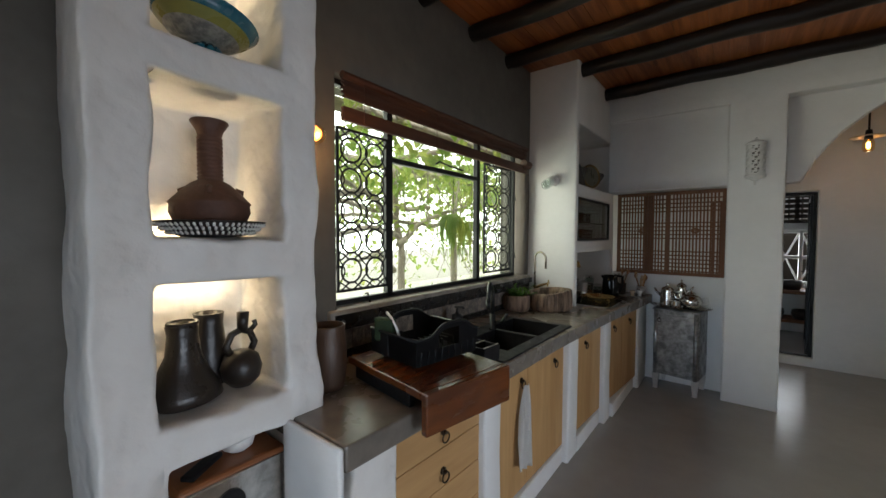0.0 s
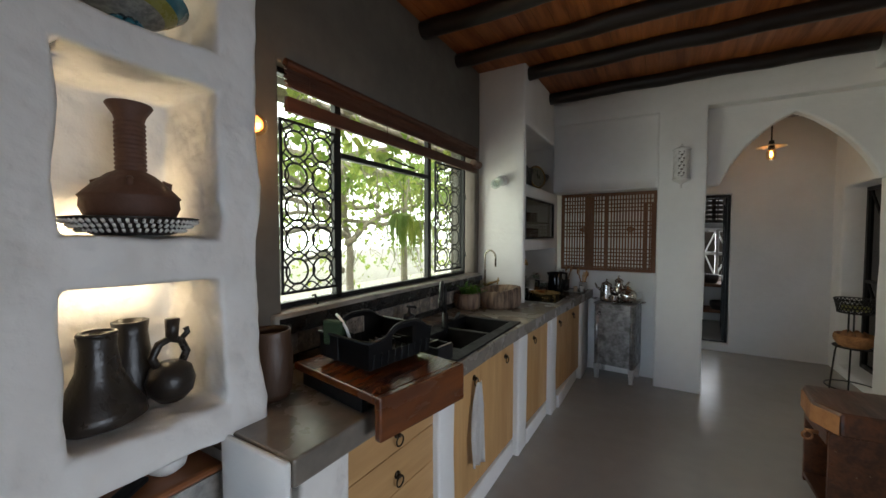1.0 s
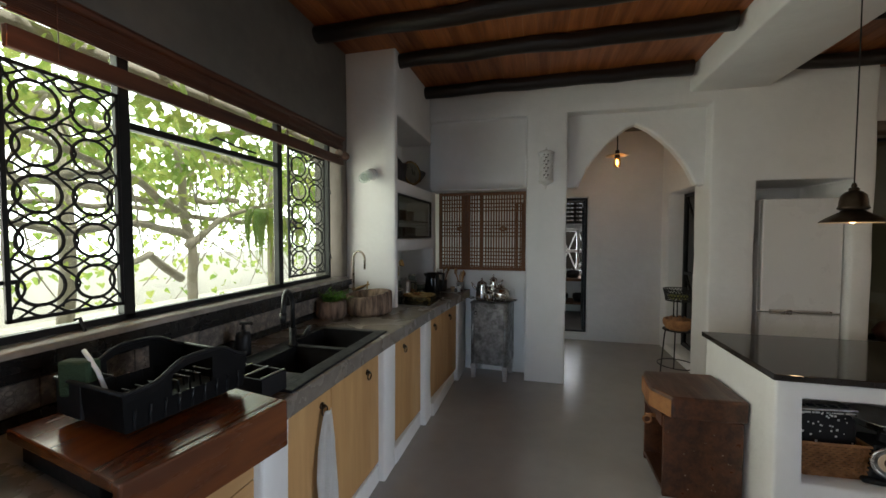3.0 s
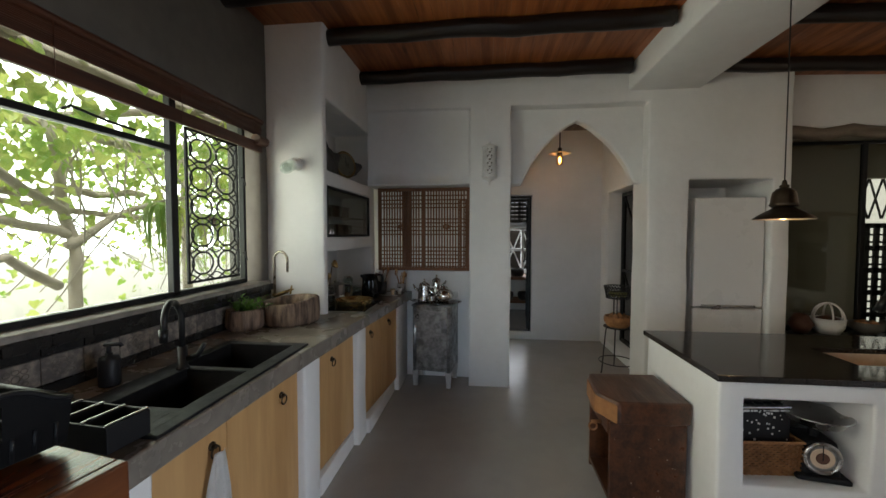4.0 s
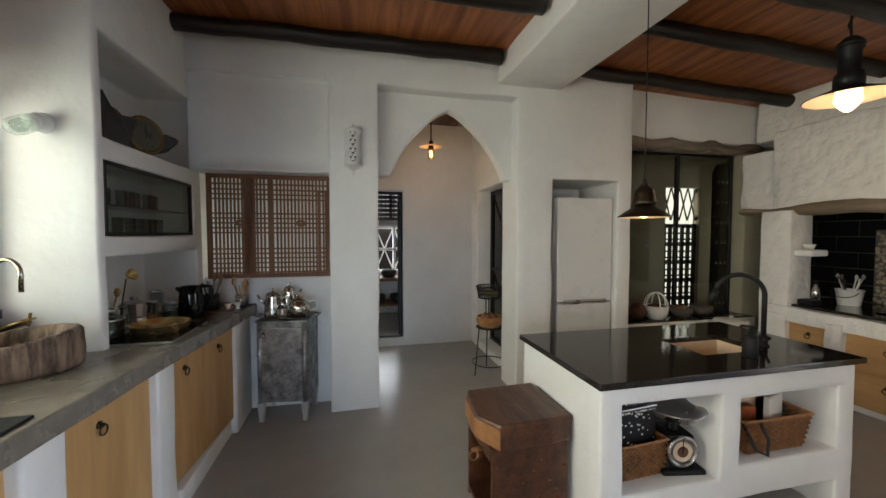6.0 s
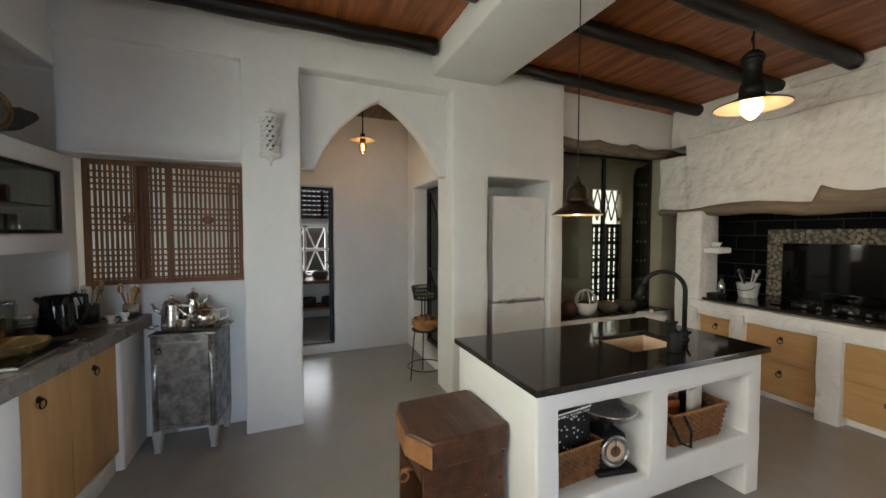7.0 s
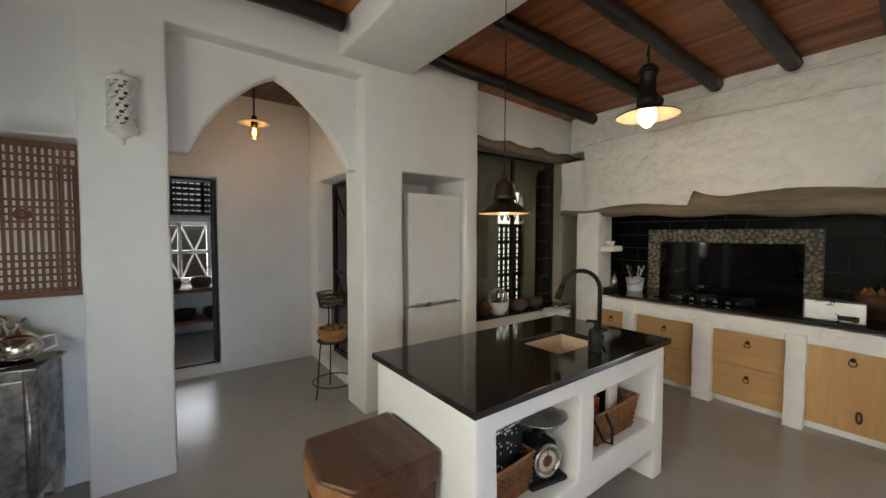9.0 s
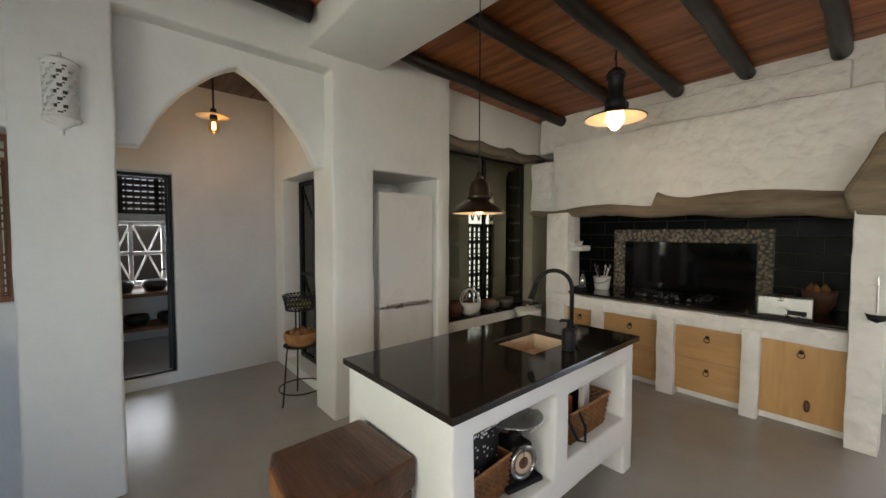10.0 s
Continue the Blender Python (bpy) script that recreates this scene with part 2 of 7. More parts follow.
PLASTERTAN = mat("tan_plaster", (0.40, 0.36, 0.26), (0.32, 0.29, 0.21), rough=0.8, scale=3, bump=0.3, bscale=14)
SKYGLOW = glow("bright_haze", (1.0, 1.0, 0.97), 3.6)
HAZE = glow("pale_haze", (1.0, 1.0, 0.98), 0.9)
PEWTER = mat("worn_nickel", (0.36, 0.32, 0.26), (0.22, 0.19, 0.15), rough=0.3, metal=1.0, scale=18, bump=0.05)
OLDBRASS = mat("tarnished_brass", (0.26, 0.17, 0.075), (0.14, 0.09, 0.04), rough=0.35, metal=1.0, scale=18, bump=0.05)
DIALFACE = mat("tarnished_plate", (0.13, 0.125, 0.09), (0.07, 0.068, 0.05), rough=0.3, metal=0.4, scale=14, bump=0.1)
CAST = mat("cast_aluminium", (0.62, 0.61, 0.60), (0.45, 0.44, 0.43), rough=0.42, metal=0.6, scale=20, bump=0.1)
PANE = glass("window_glass")
DUSKPANE = glass("dusky_glass", (0.70, 0.71, 0.66))
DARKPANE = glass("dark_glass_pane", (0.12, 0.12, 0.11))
JARGLASS = glass("jar_glass", (0.82, 0.86, 0.84))
BULBGLASS = glass("bulb_glass", (1.0, 0.86, 0.62))
FILAMENT = glow("filament", (1.0, 0.42, 0.10), 22.0)
TEAK = mat("orange_veneer", (0.36, 0.13, 0.045), (0.24, 0.085, 0.03), rough=0.35, scale=8, bump=0.05, stretch=(1, 0.2, 1))
PANBRASS = mat("polished_brass", (0.88, 0.64, 0.28), (0.70, 0.46, 0.17), rough=0.22, metal=0.85, scale=10, bump=0.05)
AMBER = glow("amber_bulb", (1.0, 0.44, 0.12), 3.4)
MILKBULB = glow("lit_bulb", (1.0, 0.68, 0.34), 2.6)
SHADE_IN = mat("lamp_enamel", (0.62, 0.52, 0.38), (0.55, 0.45, 0.32), rough=0.4, scale=8, bump=0.03)
LED = glow("light_strip", (1.0, 0.80, 0.52), 4.0)
TILEFIG = mat("tile_figure", (0.15, 0.125, 0.10), (0.09, 0.075, 0.062), rough=0.5, scale=30, bump=0.05)
RED = mat("red_packet", (0.45, 0.07, 0.03), (0.5, 0.2, 0.05), rough=0.5, scale=25, bump=0.1, mottle=1.2)
PAPER = mat("paper_packet", (0.72, 0.69, 0.64), (0.62, 0.59, 0.54), rough=0.7, scale=20, bump=0.2)
GREENSPONGE = mat("green_sponge", (0.03, 0.06, 0.025), (0.02, 0.04, 0.018), rough=0.9, scale=40, bump=0.4, bscale=120)


# ---- mesh tools ----
def link(name, bm, material, smooth=False):
    me = bpy.data.meshes.new(name)
    bmesh.ops.recalc_face_normals(bm, faces=bm.faces)
    bm.to_mesh(me)
    bm.free()
    for mt in material if isinstance(material, (list, tuple)) else [material]:
        me.materials.append(mt)
    if smooth:
        me.polygons.foreach_set("use_smooth", [True] * len(me.polygons))
    return new(name, me)


def part(name, bm, material, parent, label="", smooth=False):
    """Links a bmesh as one mesh under a thing or a part."""
    ob = link(name, bm, material, smooth)
    ob.parent = parent
    if label:
        ob["label"] = label
    return ob


def thing(name, loc, label, category, group="", rz=0.0, kind=""):
    ob = new(name)
    ob.empty_display_size = 0.05
    ob.matrix_basis = pose(*loc, 0, 0, rz)
    return tagged(ob, label, category, group, kind)


def solo(name, bm, material, label, category, loc=(0, 0, 0), group="", rz=0.0, kind="", smooth=False):
    ob = link(name, bm, material, smooth)
    ob.matrix_basis = pose(*loc, 0, 0, rz)
    return tagged(ob, label, category, group, kind)


def setting(name, bm, material, label, smooth=False):
    ob = link(name, bm, material, smooth)
    return tagged(ob, label, name.split("_")[0], "", "structure")


def axis_cuts(vals, step):
    vals = sorted(set(round(v, 4) for v in vals))
    out = [vals[0]]
    for a, b in zip(vals, vals[1:]):
        k = max(1, round((b - a) / step))
        out += [a + (b - a) * i / k for i in range(1, k + 1)]
    return out


def masonry(boxes, holes=(), step=0.12, bev=0.02, wob=0.006, freq=2.5, seg=2):
    """A hand-plastered body: boxes joined, holes cut out, edges rounded, faces a little uneven."""
    al = list(boxes) + list(holes)
    cuts = [axis_cuts([v for b in al for v in b[2 * a:2 * a + 2]], step) for a in range(3)]
    mids = [np.array([(p + q) / 2 for p, q in zip(c, c[1:])]) for c in cuts]
    full = np.zeros([len(m) for m in mids], bool)
    for group, value in ((boxes, True), (holes, False)):
        for b in group:
            ix = [(m > b[2 * a]) & (m < b[2 * a + 1]) for a, m in enumerate(mids)]
            full[np.ix_(*ix)] = value
    bm = bmesh.new()
    seen = {}

    def vert(k):
        if k not in seen:
            seen[k] = bm.verts.new((cuts[0][k[0]], cuts[1][k[1]], cuts[2][k[2]]))
        return seen[k]

    pad = np.pad(full, 1)
    for i, j, k in np.argwhere(full):
        for a, s in ((0, 0), (0, 1), (1, 0), (1, 1), (2, 0), (2, 1)):
            d = [0, 0, 0]
            d[a] = 1 if s else -1
            if not pad[i + 1 + d[0], j + 1 + d[1], k + 1 + d[2]]:
                base = [i, j, k]
                base[a] += s
                u, v = [x for x in range(3) if x != a]
                quad = []
                for du, dv in ((0, 0), (1, 0), (1, 1), (0, 1)):
                    q = list(base)
                    q[u] += du
                    q[v] += dv
                    quad.append(vert(tuple(q)))
                bm.faces.new(quad)
    bmesh.ops.recalc_face_normals(bm, faces=bm.faces)
    if bev:
        sharp = [e for e in bm.edges if len(e.link_faces) == 2 and e.calc_face_angle() > 0.7]
        bmesh.ops.bevel(bm, geom=sharp, offset=bev, segments=seg, profile=0.5, affect="EDGES", clamp_overlap=True)
    if wob:
        for v in bm.verts:
            v.co += noise.noise_vector(v.co * freq) * wob + noise.noise_vector(v.co * freq * 3.3) * wob * 0.35
    return bm


def box(x0, x1, y0, y1, z0, z1, bev=0.004, seg=2, bm=None):
    """A bevelled box, alone or added to bm."""
    t = bmesh.new()
    bmesh.ops.create_cube(t, size=1)
    for v in t.verts:
        v.co = Vector(((x0 + x1) / 2 + v.co.x * (x1 - x0), (y0 + y1) / 2 + v.co.y * (y1 - y0), (z0 + z1) / 2 + v.co.z * (z1 - z0)))
    if bev:
        bmesh.ops.bevel(t, geom=list(t.edges), offset=min(bev, 0.45 * min(x1 - x0, y1 - y0, z1 - z0)), segments=seg, profile=0.5, affect="EDGES")
    return merge(bm, t)


def merge(bm, t):
    if bm is None:
        return t
    me = bpy.data.meshes.new("tmp")
    t.to_mesh(me)
    t.free()
    bm.from_mesh(me)
    bpy.data.meshes.remove(me)
    return bm


def lathe(profile, seg=28, bm=None, at=(0, 0, 0), wob=0.0):
    """A body of revolution about z from (radius, height) pairs; radius 0 closes it."""
    bm = bm or bmesh.new()
    rings = []
    for r, z in profile:
        if r < 1e-5:
            rings.append([bm.verts.new((at[0], at[1], at[2] + z))])
        else:
            ring = []
            for i in range(seg):
                a = 2 * math.pi * i / seg
                rr = r * (1 + wob * noise.noise(Vector((math.cos(a) * 1.5, math.sin(a) * 1.5, z * 9))))
                ring.append(bm.verts.new((at[0] + rr * math.cos(a), at[1] + rr * math.sin(a), at[2] + z)))
            rings.append(ring)
    for p, q in zip(rings, rings[1:]):
        for i in range(seg):
            j = (i + 1) % seg
            f = [p[i % len(p)], p[j % len(p)], q[j % len(q)], q[i % len(q)]]
            f = list(dict.fromkeys(f))
            if len(f) > 2:
                bm.faces.new(f)
    return bm


def tube(points, r, seg=10, bm=None, closed=False, r1=None):
    """A round bar along points; r1: radius at its end."""
    bm = bm or bmesh.new()
    pts = [Vector(p) for p in points]
    n = len(pts)
    rings = []
    up = None
    for i, p in enumerate(pts):
        a = pts[(i - 1) % n] if closed else pts[max(i - 1, 0)]
        b = pts[(i + 1) % n] if closed else pts[min(i + 1, n - 1)]
        d = (b - a).normalized()
        if up is None:
            up = Vector((0, 0, 1)) if abs(d.z) < 0.9 else Vector((1, 0, 0))
        s = d.cross(up).normalized()
        up = s.cross(d).normalized()
        rr = r if r1 is None else r + (r1 - r) * i / (n - 1)
        rings.append([bm.verts.new(p + (s * math.cos(2 * math.pi * k / seg) + up * math.sin(2 * math.pi * k / seg)) * rr) for k in range(seg)])
    pairs = list(zip(rings, rings[1:])) + ([(rings[-1], rings[0])] if closed else [])
    for p, q in pairs:
        for k in range(seg):
            bm.faces.new((p[k], p[(k + 1) % seg], q[(k + 1) % seg], q[k]))
    if not closed:
        bm.faces.new(rings[0])
        bm.faces.new(rings[-1])
    return bm


def ring(c, r, axis="x", n=24, ry=None):
    """Points of a circle or oval round c."""
    ry = ry or r
    out = []
    for i in range(n):
        a = 2 * math.pi * i / n
        u, v = r * math.cos(a), ry * math.sin(a)
        out.append({"x": (c[0], c[1] + u, c[2] + v), "y": (c[0] + u, c[1], c[2] + v), "z": (c[0] + u, c[1] + v, c[2])}[axis])
    return out


def prism(outline, a, b, axis="z", bev=0.0):
    """An outline of pairs drawn out from a to b along an axis."""
    put = {"z": lambda u, v, w: (u, v, w), "y": lambda u, v, w: (u, w, v), "x": lambda u, v, w: (w, u, v)}[axis]
    bm = bmesh.new()
    lo = [bm.verts.new(put(u, v, a)) for u, v in outline]
    hi = [bm.verts.new(put(u, v, b)) for u, v in outline]
    bm.faces.new(lo)
    bm.faces.new(hi)
    for i in range(len(lo)):
        j = (i + 1) % len(lo)
        bm.faces.new((lo[i], lo[j], hi[j], hi[i]))
    bmesh.ops.recalc_face_normals(bm, faces=bm.faces)
    if bev:
        sharp = [e for e in bm.edges if len(e.link_faces) == 2 and e.calc_face_angle() > 0.5]
        bmesh.ops.bevel(bm, geom=sharp, offset=bev, segments=2, profile=0.5, affect="EDGES")
    return bm


def shake(bm, amp, freq):
    for v in bm.verts:
        v.co += noise.noise_vector(v.co * freq) * amp
    return bm


# ---- the shell of the room ----
FY = 7.41          # far wall's front face lies at y = FY
setting("floor", masonry([(-1.2, 6.3, -0.9, 12.2, -0.12, 0.0)], step=1.0, bev=0, wob=0), FLOOR, "grey-brown polished cement floor")

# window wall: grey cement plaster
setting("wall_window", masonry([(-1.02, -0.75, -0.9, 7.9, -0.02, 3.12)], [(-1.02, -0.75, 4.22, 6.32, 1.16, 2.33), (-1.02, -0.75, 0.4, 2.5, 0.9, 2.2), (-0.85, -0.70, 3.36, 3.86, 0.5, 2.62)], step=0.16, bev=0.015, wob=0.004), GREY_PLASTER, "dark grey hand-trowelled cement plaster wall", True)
# far wall: pier, band, fridge wall, wall under and over the lattice
setting("wall_far", masonry(
    [(0.73, 1.13, FY, 7.75, -0.02, 3.12), (-0.31, 3.605, FY, 7.75, 2.74, 3.12), (2.39, 3.605, FY, 7.78, -0.02, 3.12), (2.67, 3.605, 7.7, 8.15, -0.02, 3.12),
     (-0.31, 0.73, 7.64, 7.80, -0.02, 1.13), (-0.31, 0.73, 7.45, 7.80, 2.0, 2.74)],
    [(2.75, 3.455, 7.3, 8.08, -0.1, 2.015)], step=0.1, bev=0.02, wob=0.007), PLASTER, "white hand-plastered wall with soft uneven edges", True)
# block in the corner with its alcoves
setting("wall_alcove_block", masonry(
    [(-0.76, -0.30, 6.39, 7.66, -0.02, 3.12)],
    [(-0.68, -0.2, 6.45, 7.53, 2.0, 2.53), (-0.60, -0.2, 6.45, 7.49, 1.49, 1.885), (-0.68, -0.2, 6.45, 7.55, 0.90, 1.38)], step=0.09, bev=0.016, wob=0.006), PLASTER, "white plastered corner block with three alcoves", True)


def arch_panel():
    """Pointed arch cut in a thin wall, with a little shoulder at each spring."""
    half = [(0.0, 2.62), (0.06, 2.59), (0.13, 2.54), (0.22, 2.455), (0.30, 2.37), (0.37, 2.27), (0.42, 2.19), (0.46, 2.10), (0.49, 2.03), (0.505, 2.005)]
    cx = 1.775
    pts = [(1.12, 2.0)] + [(cx - u * 1.07, z) for u, z in reversed(half)] + [(cx + u * 1.08, z) for u, z in half[1:]] + [(2.46, 2.0)]
    outline = pts + [(2.46, 2.80), (1.12, 2.80)]
    bm = prism(outline, 7.55, 7.66, "y")
    along = [e for e in bm.edges if abs(e.verts[0].co.y - e.verts[1].co.y) < 0.01 and max(v.co.z for v in e.verts) < 2.7]
    bmesh.ops.bevel(bm, geom=list(set(along)), offset=0.018, segments=2, profile=0.5, affect="EDGES")
    return bm


setting("wall_arch", arch_panel(), PLASTER, "white plaster panel with a pointed Moorish arch")
# ring beam across the ceiling
setting("trim_ring_beam", masonry([(2.2, 2.83, -0.9, FY + 0.02, 2.84, 3.12)], step=0.3, bev=0.015, wob=0.006), PLASTER, "white plastered concrete ring beam", True)

# the hall behind the arch
setting("wall_hall_back", masonry([(-1.2, 2.62, 9.17, 9.33, -0.02, 3.4)], [(0.72, 1.55, 9.0, 9.5, 0.10, 2.065)], step=0.2, bev=0.012, wob=0.005), PLASTER, "white plastered hall wall", True)
setting("wall_hall_side", masonry([(2.5, 2.78, 7.76, 9.3, -0.02, 3.4)], [(2.4, 2.9, 8.06, 8.92, 0.09, 2.06)], step=0.16, bev=0.016, wob=0.006), PLASTER, "white plastered hall side wall with a door opening", True)
setting("wall_hall_left", masonry([(-1.25, -1.1, 7.7, 12.2, -0.02, 3.4)], [(-1.3, -1.0, 7.93, 8.77, 0.88, 2.12)], step=1, bev=0, wob=0), PLASTER, "white plastered wall")
setting("ceiling_hall", masonry([(-1.2, 2.8, 7.76, 9.2, 2.955, 3.05), (-1.2, 2.8, 9.3, 12.2, 3.3, 3.4)], step=1, bev=0, wob=0), DARKWOOD, "dark wooden hall ceiling")
# room beyond the hall's glass door
setting("wall_scullery_back", masonry([(-1.2, 3.0, 11.4, 11.6, -0.02, 3.4)], [(0.95, 1.95, 11.2, 11.8, 0.75, 1.64), (0.95, 1.95, 11.2, 11.8, 1.75, 2.32)], step=0.3, bev=0.01, wob=0.003), PLASTER, "white plastered scullery wall with windows", True)
setting("wall_scullery_side", masonry([(2.62, 2.8, 9.3, 12.2, -0.02, 3.4)], step=1, bev=0, wob=0), PLASTER, "white plastered wall")

# right-hand recess with the inner window, and the stove wall
RY = 7.66
setting("wall_recess", masonry([(3.605, 6.0, RY, 7.86, -0.02, 3.12)], [(3.50, 5.33, 7.5, 7.95, 0.42, 2.42)], step=0.15, bev=0.015, wob=0.006), PLASTERTAN, "olive-tan plastered wall round an inner window", True)
setting("trim_recess_band", masonry([(3.60, 5.86, 7.60, RY + 0.01, 2.50, 3.12)], step=0.2, bev=0.02, wob=0.006), PLASTER, "white plastered band above the driftwood lintel", True)
setting("wall_stove", masonry([(5.86, 6.05, -0.9, 7.86, -0.02, 3.12)], [(5.7, 6.2, 1.6, 4.3, 0.1, 2.25)], step=0.4, bev=0.01, wob=0.003), PLASTER, "white plastered wall with a wide opening", True)
setting("wall_rear", masonry([(-1.02, 6.05, -0.9, -0.72, -0.02, 3.12)], [(-0.5, 1.2, -1.2, -0.5, 0.3, 2.3)], step=0.4, bev=0.01, wob=0.003), PLASTER, "white plastered wall with a wide opening", True)


# ceiling boards run across the beams; beyond the ring beam the ceiling falls gently to the stove wall
def fall(x):
    return 0.03 + 0.036 * (x - 2.8) if x > 2.5 else 0.0


def boards():
    bm = bmesh.new()
    x = -1.0
    while x < 6.05:
        w = 0.108
        box(x + 0.0006, x + w - 0.0006, -0.85, 7.85, 3.055 + random.uniform(-0.0005, 0.0005), 3.08, 0.0018, 1, bm)
        x += w
    for v in bm.verts:
        v.co.z -= fall(v.co.x)
    return bm


setting("ceiling", boards(), CEIL, "reddish-brown tongue-and-groove board ceiling")
setting("ceiling_roof_slab", masonry([(-1.1, 6.1, -0.95, 7.9, 3.085, 3.2)], step=2, bev=0, wob=0), DARKWOOD, "dark boards above the ceiling")
for k, y in enumerate((3.15, 3.7, 4.27, 4.86, 5.42, 5.96, 6.50, 7.25)):
    for x0, x1, r in ((-0.80, 2.16, 0.062), (2.80, 5.27 if 5 < y < 6.2 else 5.9, 0.06)):
        if x0 < 0 and y > 6.4:
            x0 = -0.33
        pts = [(x0 + (x1 - x0) * i / 16, y + 0.005 * math.sin(i * 0.8 + k), 3.0 - fall(x0 + (x1 - x0) * i / 16) + 0.004 * math.sin(i * 1.3 + k * 2)) for i in range(17)]
        bm = tube(pts, r * 0.94, 14, r1=r * 1.05)
        shake(shake(bm, 0.010, 4), 0.005, 11)
        solo("ceiling_beam", bm, LOG, "blackened round log beam under the board ceiling", "beam", group="ceiling beams", smooth=True)


# ---- kitchen run under the window ----
EDGE = ((3.76, -0.085), (4.5, -0.06), (5.4, -0.045), (6.4, 0.015), (7.2, 0.085), (7.64, 0.115))


def edge(y):
    for (ya, xa), (yb, xb) in zip(EDGE, EDGE[1:]):
        if y <= yb:
            return xa + (xb - xa) * (y - ya) / (yb - ya)
    return EDGE[-1][1]


def counter_top():
    ys = [3.76, 4.05, 4.3, 4.55, 4.72, 5.0, 5.24, 5.30, 5.5, 5.62, 5.9, 6.1, 6.38, 6.6, 6.9, 7.2, 7.45, 7.63]
    bm = bmesh.new()
    rows = []
    for y in ys:
        back = -0.755 if y < 6.3 else -0.70
        rows.append([bm.verts.new((x, y, 0.91)) for x in (back, -0.53, -0.09, edge(y) - 0.022, edge(y))])
    faces = []
    for i, (p, q) in enumerate(zip(rows, rows[1:])):
        for k in range(4):
            hole = k == 1 and 4.7 < ys[i] and ys[i + 1] < 5.65
            if not hole:
                faces.append(bm.faces.new((p[k], p[k + 1], q[k + 1], q[k])))
    ext = bmesh.ops.extrude_face_region(bm, geom=faces)
    for v in ext["geom"]:
        if isinstance(v, bmesh.types.BMVert):
            v.co.z -= 0.085
    bmesh.ops.recalc_face_normals(bm, faces=bm.faces)
    sharp = [e for e in bm.edges if len(e.link_faces) == 2 and e.calc_face_angle() > 0.9]
    bmesh.ops.bevel(bm, geom=sharp, offset=0.008, segments=2, profile=0.5, affect="EDGES")
    return shake(bm, 0.003, 4)


solo("countertop", counter_top(), COUNTER, "long grey-brown polished cement countertop under the window", "countertop")

# plaster base: end panel, posts, plinth
base_boxes = [(-0.74, -0.10, 3.79, 3.99, -0.02, 0.83), (-0.30, -0.075, 4.53, 4.68, -0.02, 0.83), (-0.185, -0.048, 5.55, 5.73, -0.02, 0.83),
              (-0.30, -0.005, 6.26, 6.43, -0.02, 0.83), (-0.74, 0.06, 7.23, 7.64, -0.02, 0.83)]
for k, b in enumerate(base_boxes):
    solo("counter_post", masonry([b], step=0.12, bev=0.014, wob=0.006), PLASTER if k else ROUGH_PLASTER, "white plastered post carrying the cement countertop", "post", group="counter posts", smooth=True)
for y0, y1 in ((3.99, 4.53), (4.68, 5.55), (5.73, 6.26), (6.43, 7.23)):
    x = edge((y0 + y1) / 2) - 0.035
    solo("plinth", masonry([(-0.7, x, y0, y1, -0.02, 0.11)], step=0.2, bev=0.01, wob=0.004), PLASTER, "white plastered plinth below the cabinet doors", "plinth", group="counter plinths", smooth=True)


def ring_pull(parent, loc, axis="x"):
    """Bronze rose, knuckle and hanging ring on a front; loc in the parent's own space. axis: the way the front looks."""
    s = Vector({"x": (1, 0, 0), "-x": (-1, 0, 0)}[axis])
    p = Vector(loc)
    bm = tube([p, p + s * 0.006], 0.016, 14)
    h = part("handle", bm, BRONZE, parent, "dark bronze ring pull", True)
    part("knuckle", tube([p + s * 0.005, p + s * 0.02], 0.008, 10), BRONZE, h, smooth=True)
    c = p + s * 0.017 + Vector((0, 0, -0.021))
    part("ring", tube(ring(c, 0.021, "x", 20), 0.0035, 8, closed=True), BRONZE, h, smooth=True)


def front_unit(name, y0, y1, z0, z1, splits, tall, label, handles, group):
    """Oak fronts between two posts. splits: heights or widths where fronts part."""
    ym = (y0 + y1) / 2
    rz = -math.degrees(math.atan2(edge(y1) - edge(y0), y1 - y0))
    th = thing(name, (edge(ym) - 0.052, ym, 0), label, "cabinet", group, rz)
    w = (y1 - y0) / 2 + 0.005
    part("body", box(-0.45, -0.022, -w, w, z0 - 0.01, 0.69, 0.003), OAK, th)
    part("top_rail", box(-0.04, -0.022, -w, w, 0.69, 0.82, 0.003), OAK, th)
    if tall:
        cuts = [-w] + [s - ym for s in splits] + [w]
        pieces = [(a + 0.0015, b - 0.0015, z0, z1) for a, b in zip(cuts, cuts[1:])]
    else:
        cuts = [z0] + list(splits) + [z1]
        pieces = [(-w, w, a + 0.0015, b - 0.0015) for a, b in zip(cuts, cuts[1:])]
    for (a, b, c, d), hp in zip(pieces, handles):
        f = part("door" if tall else "drawer_front", box(-0.02, 0, a, b, c, d, 0.003), OAK if tall else OAK_FLAT, th)
        if hp:
            ring_pull(f, (0, hp[0] - ym, hp[1]))
    return th


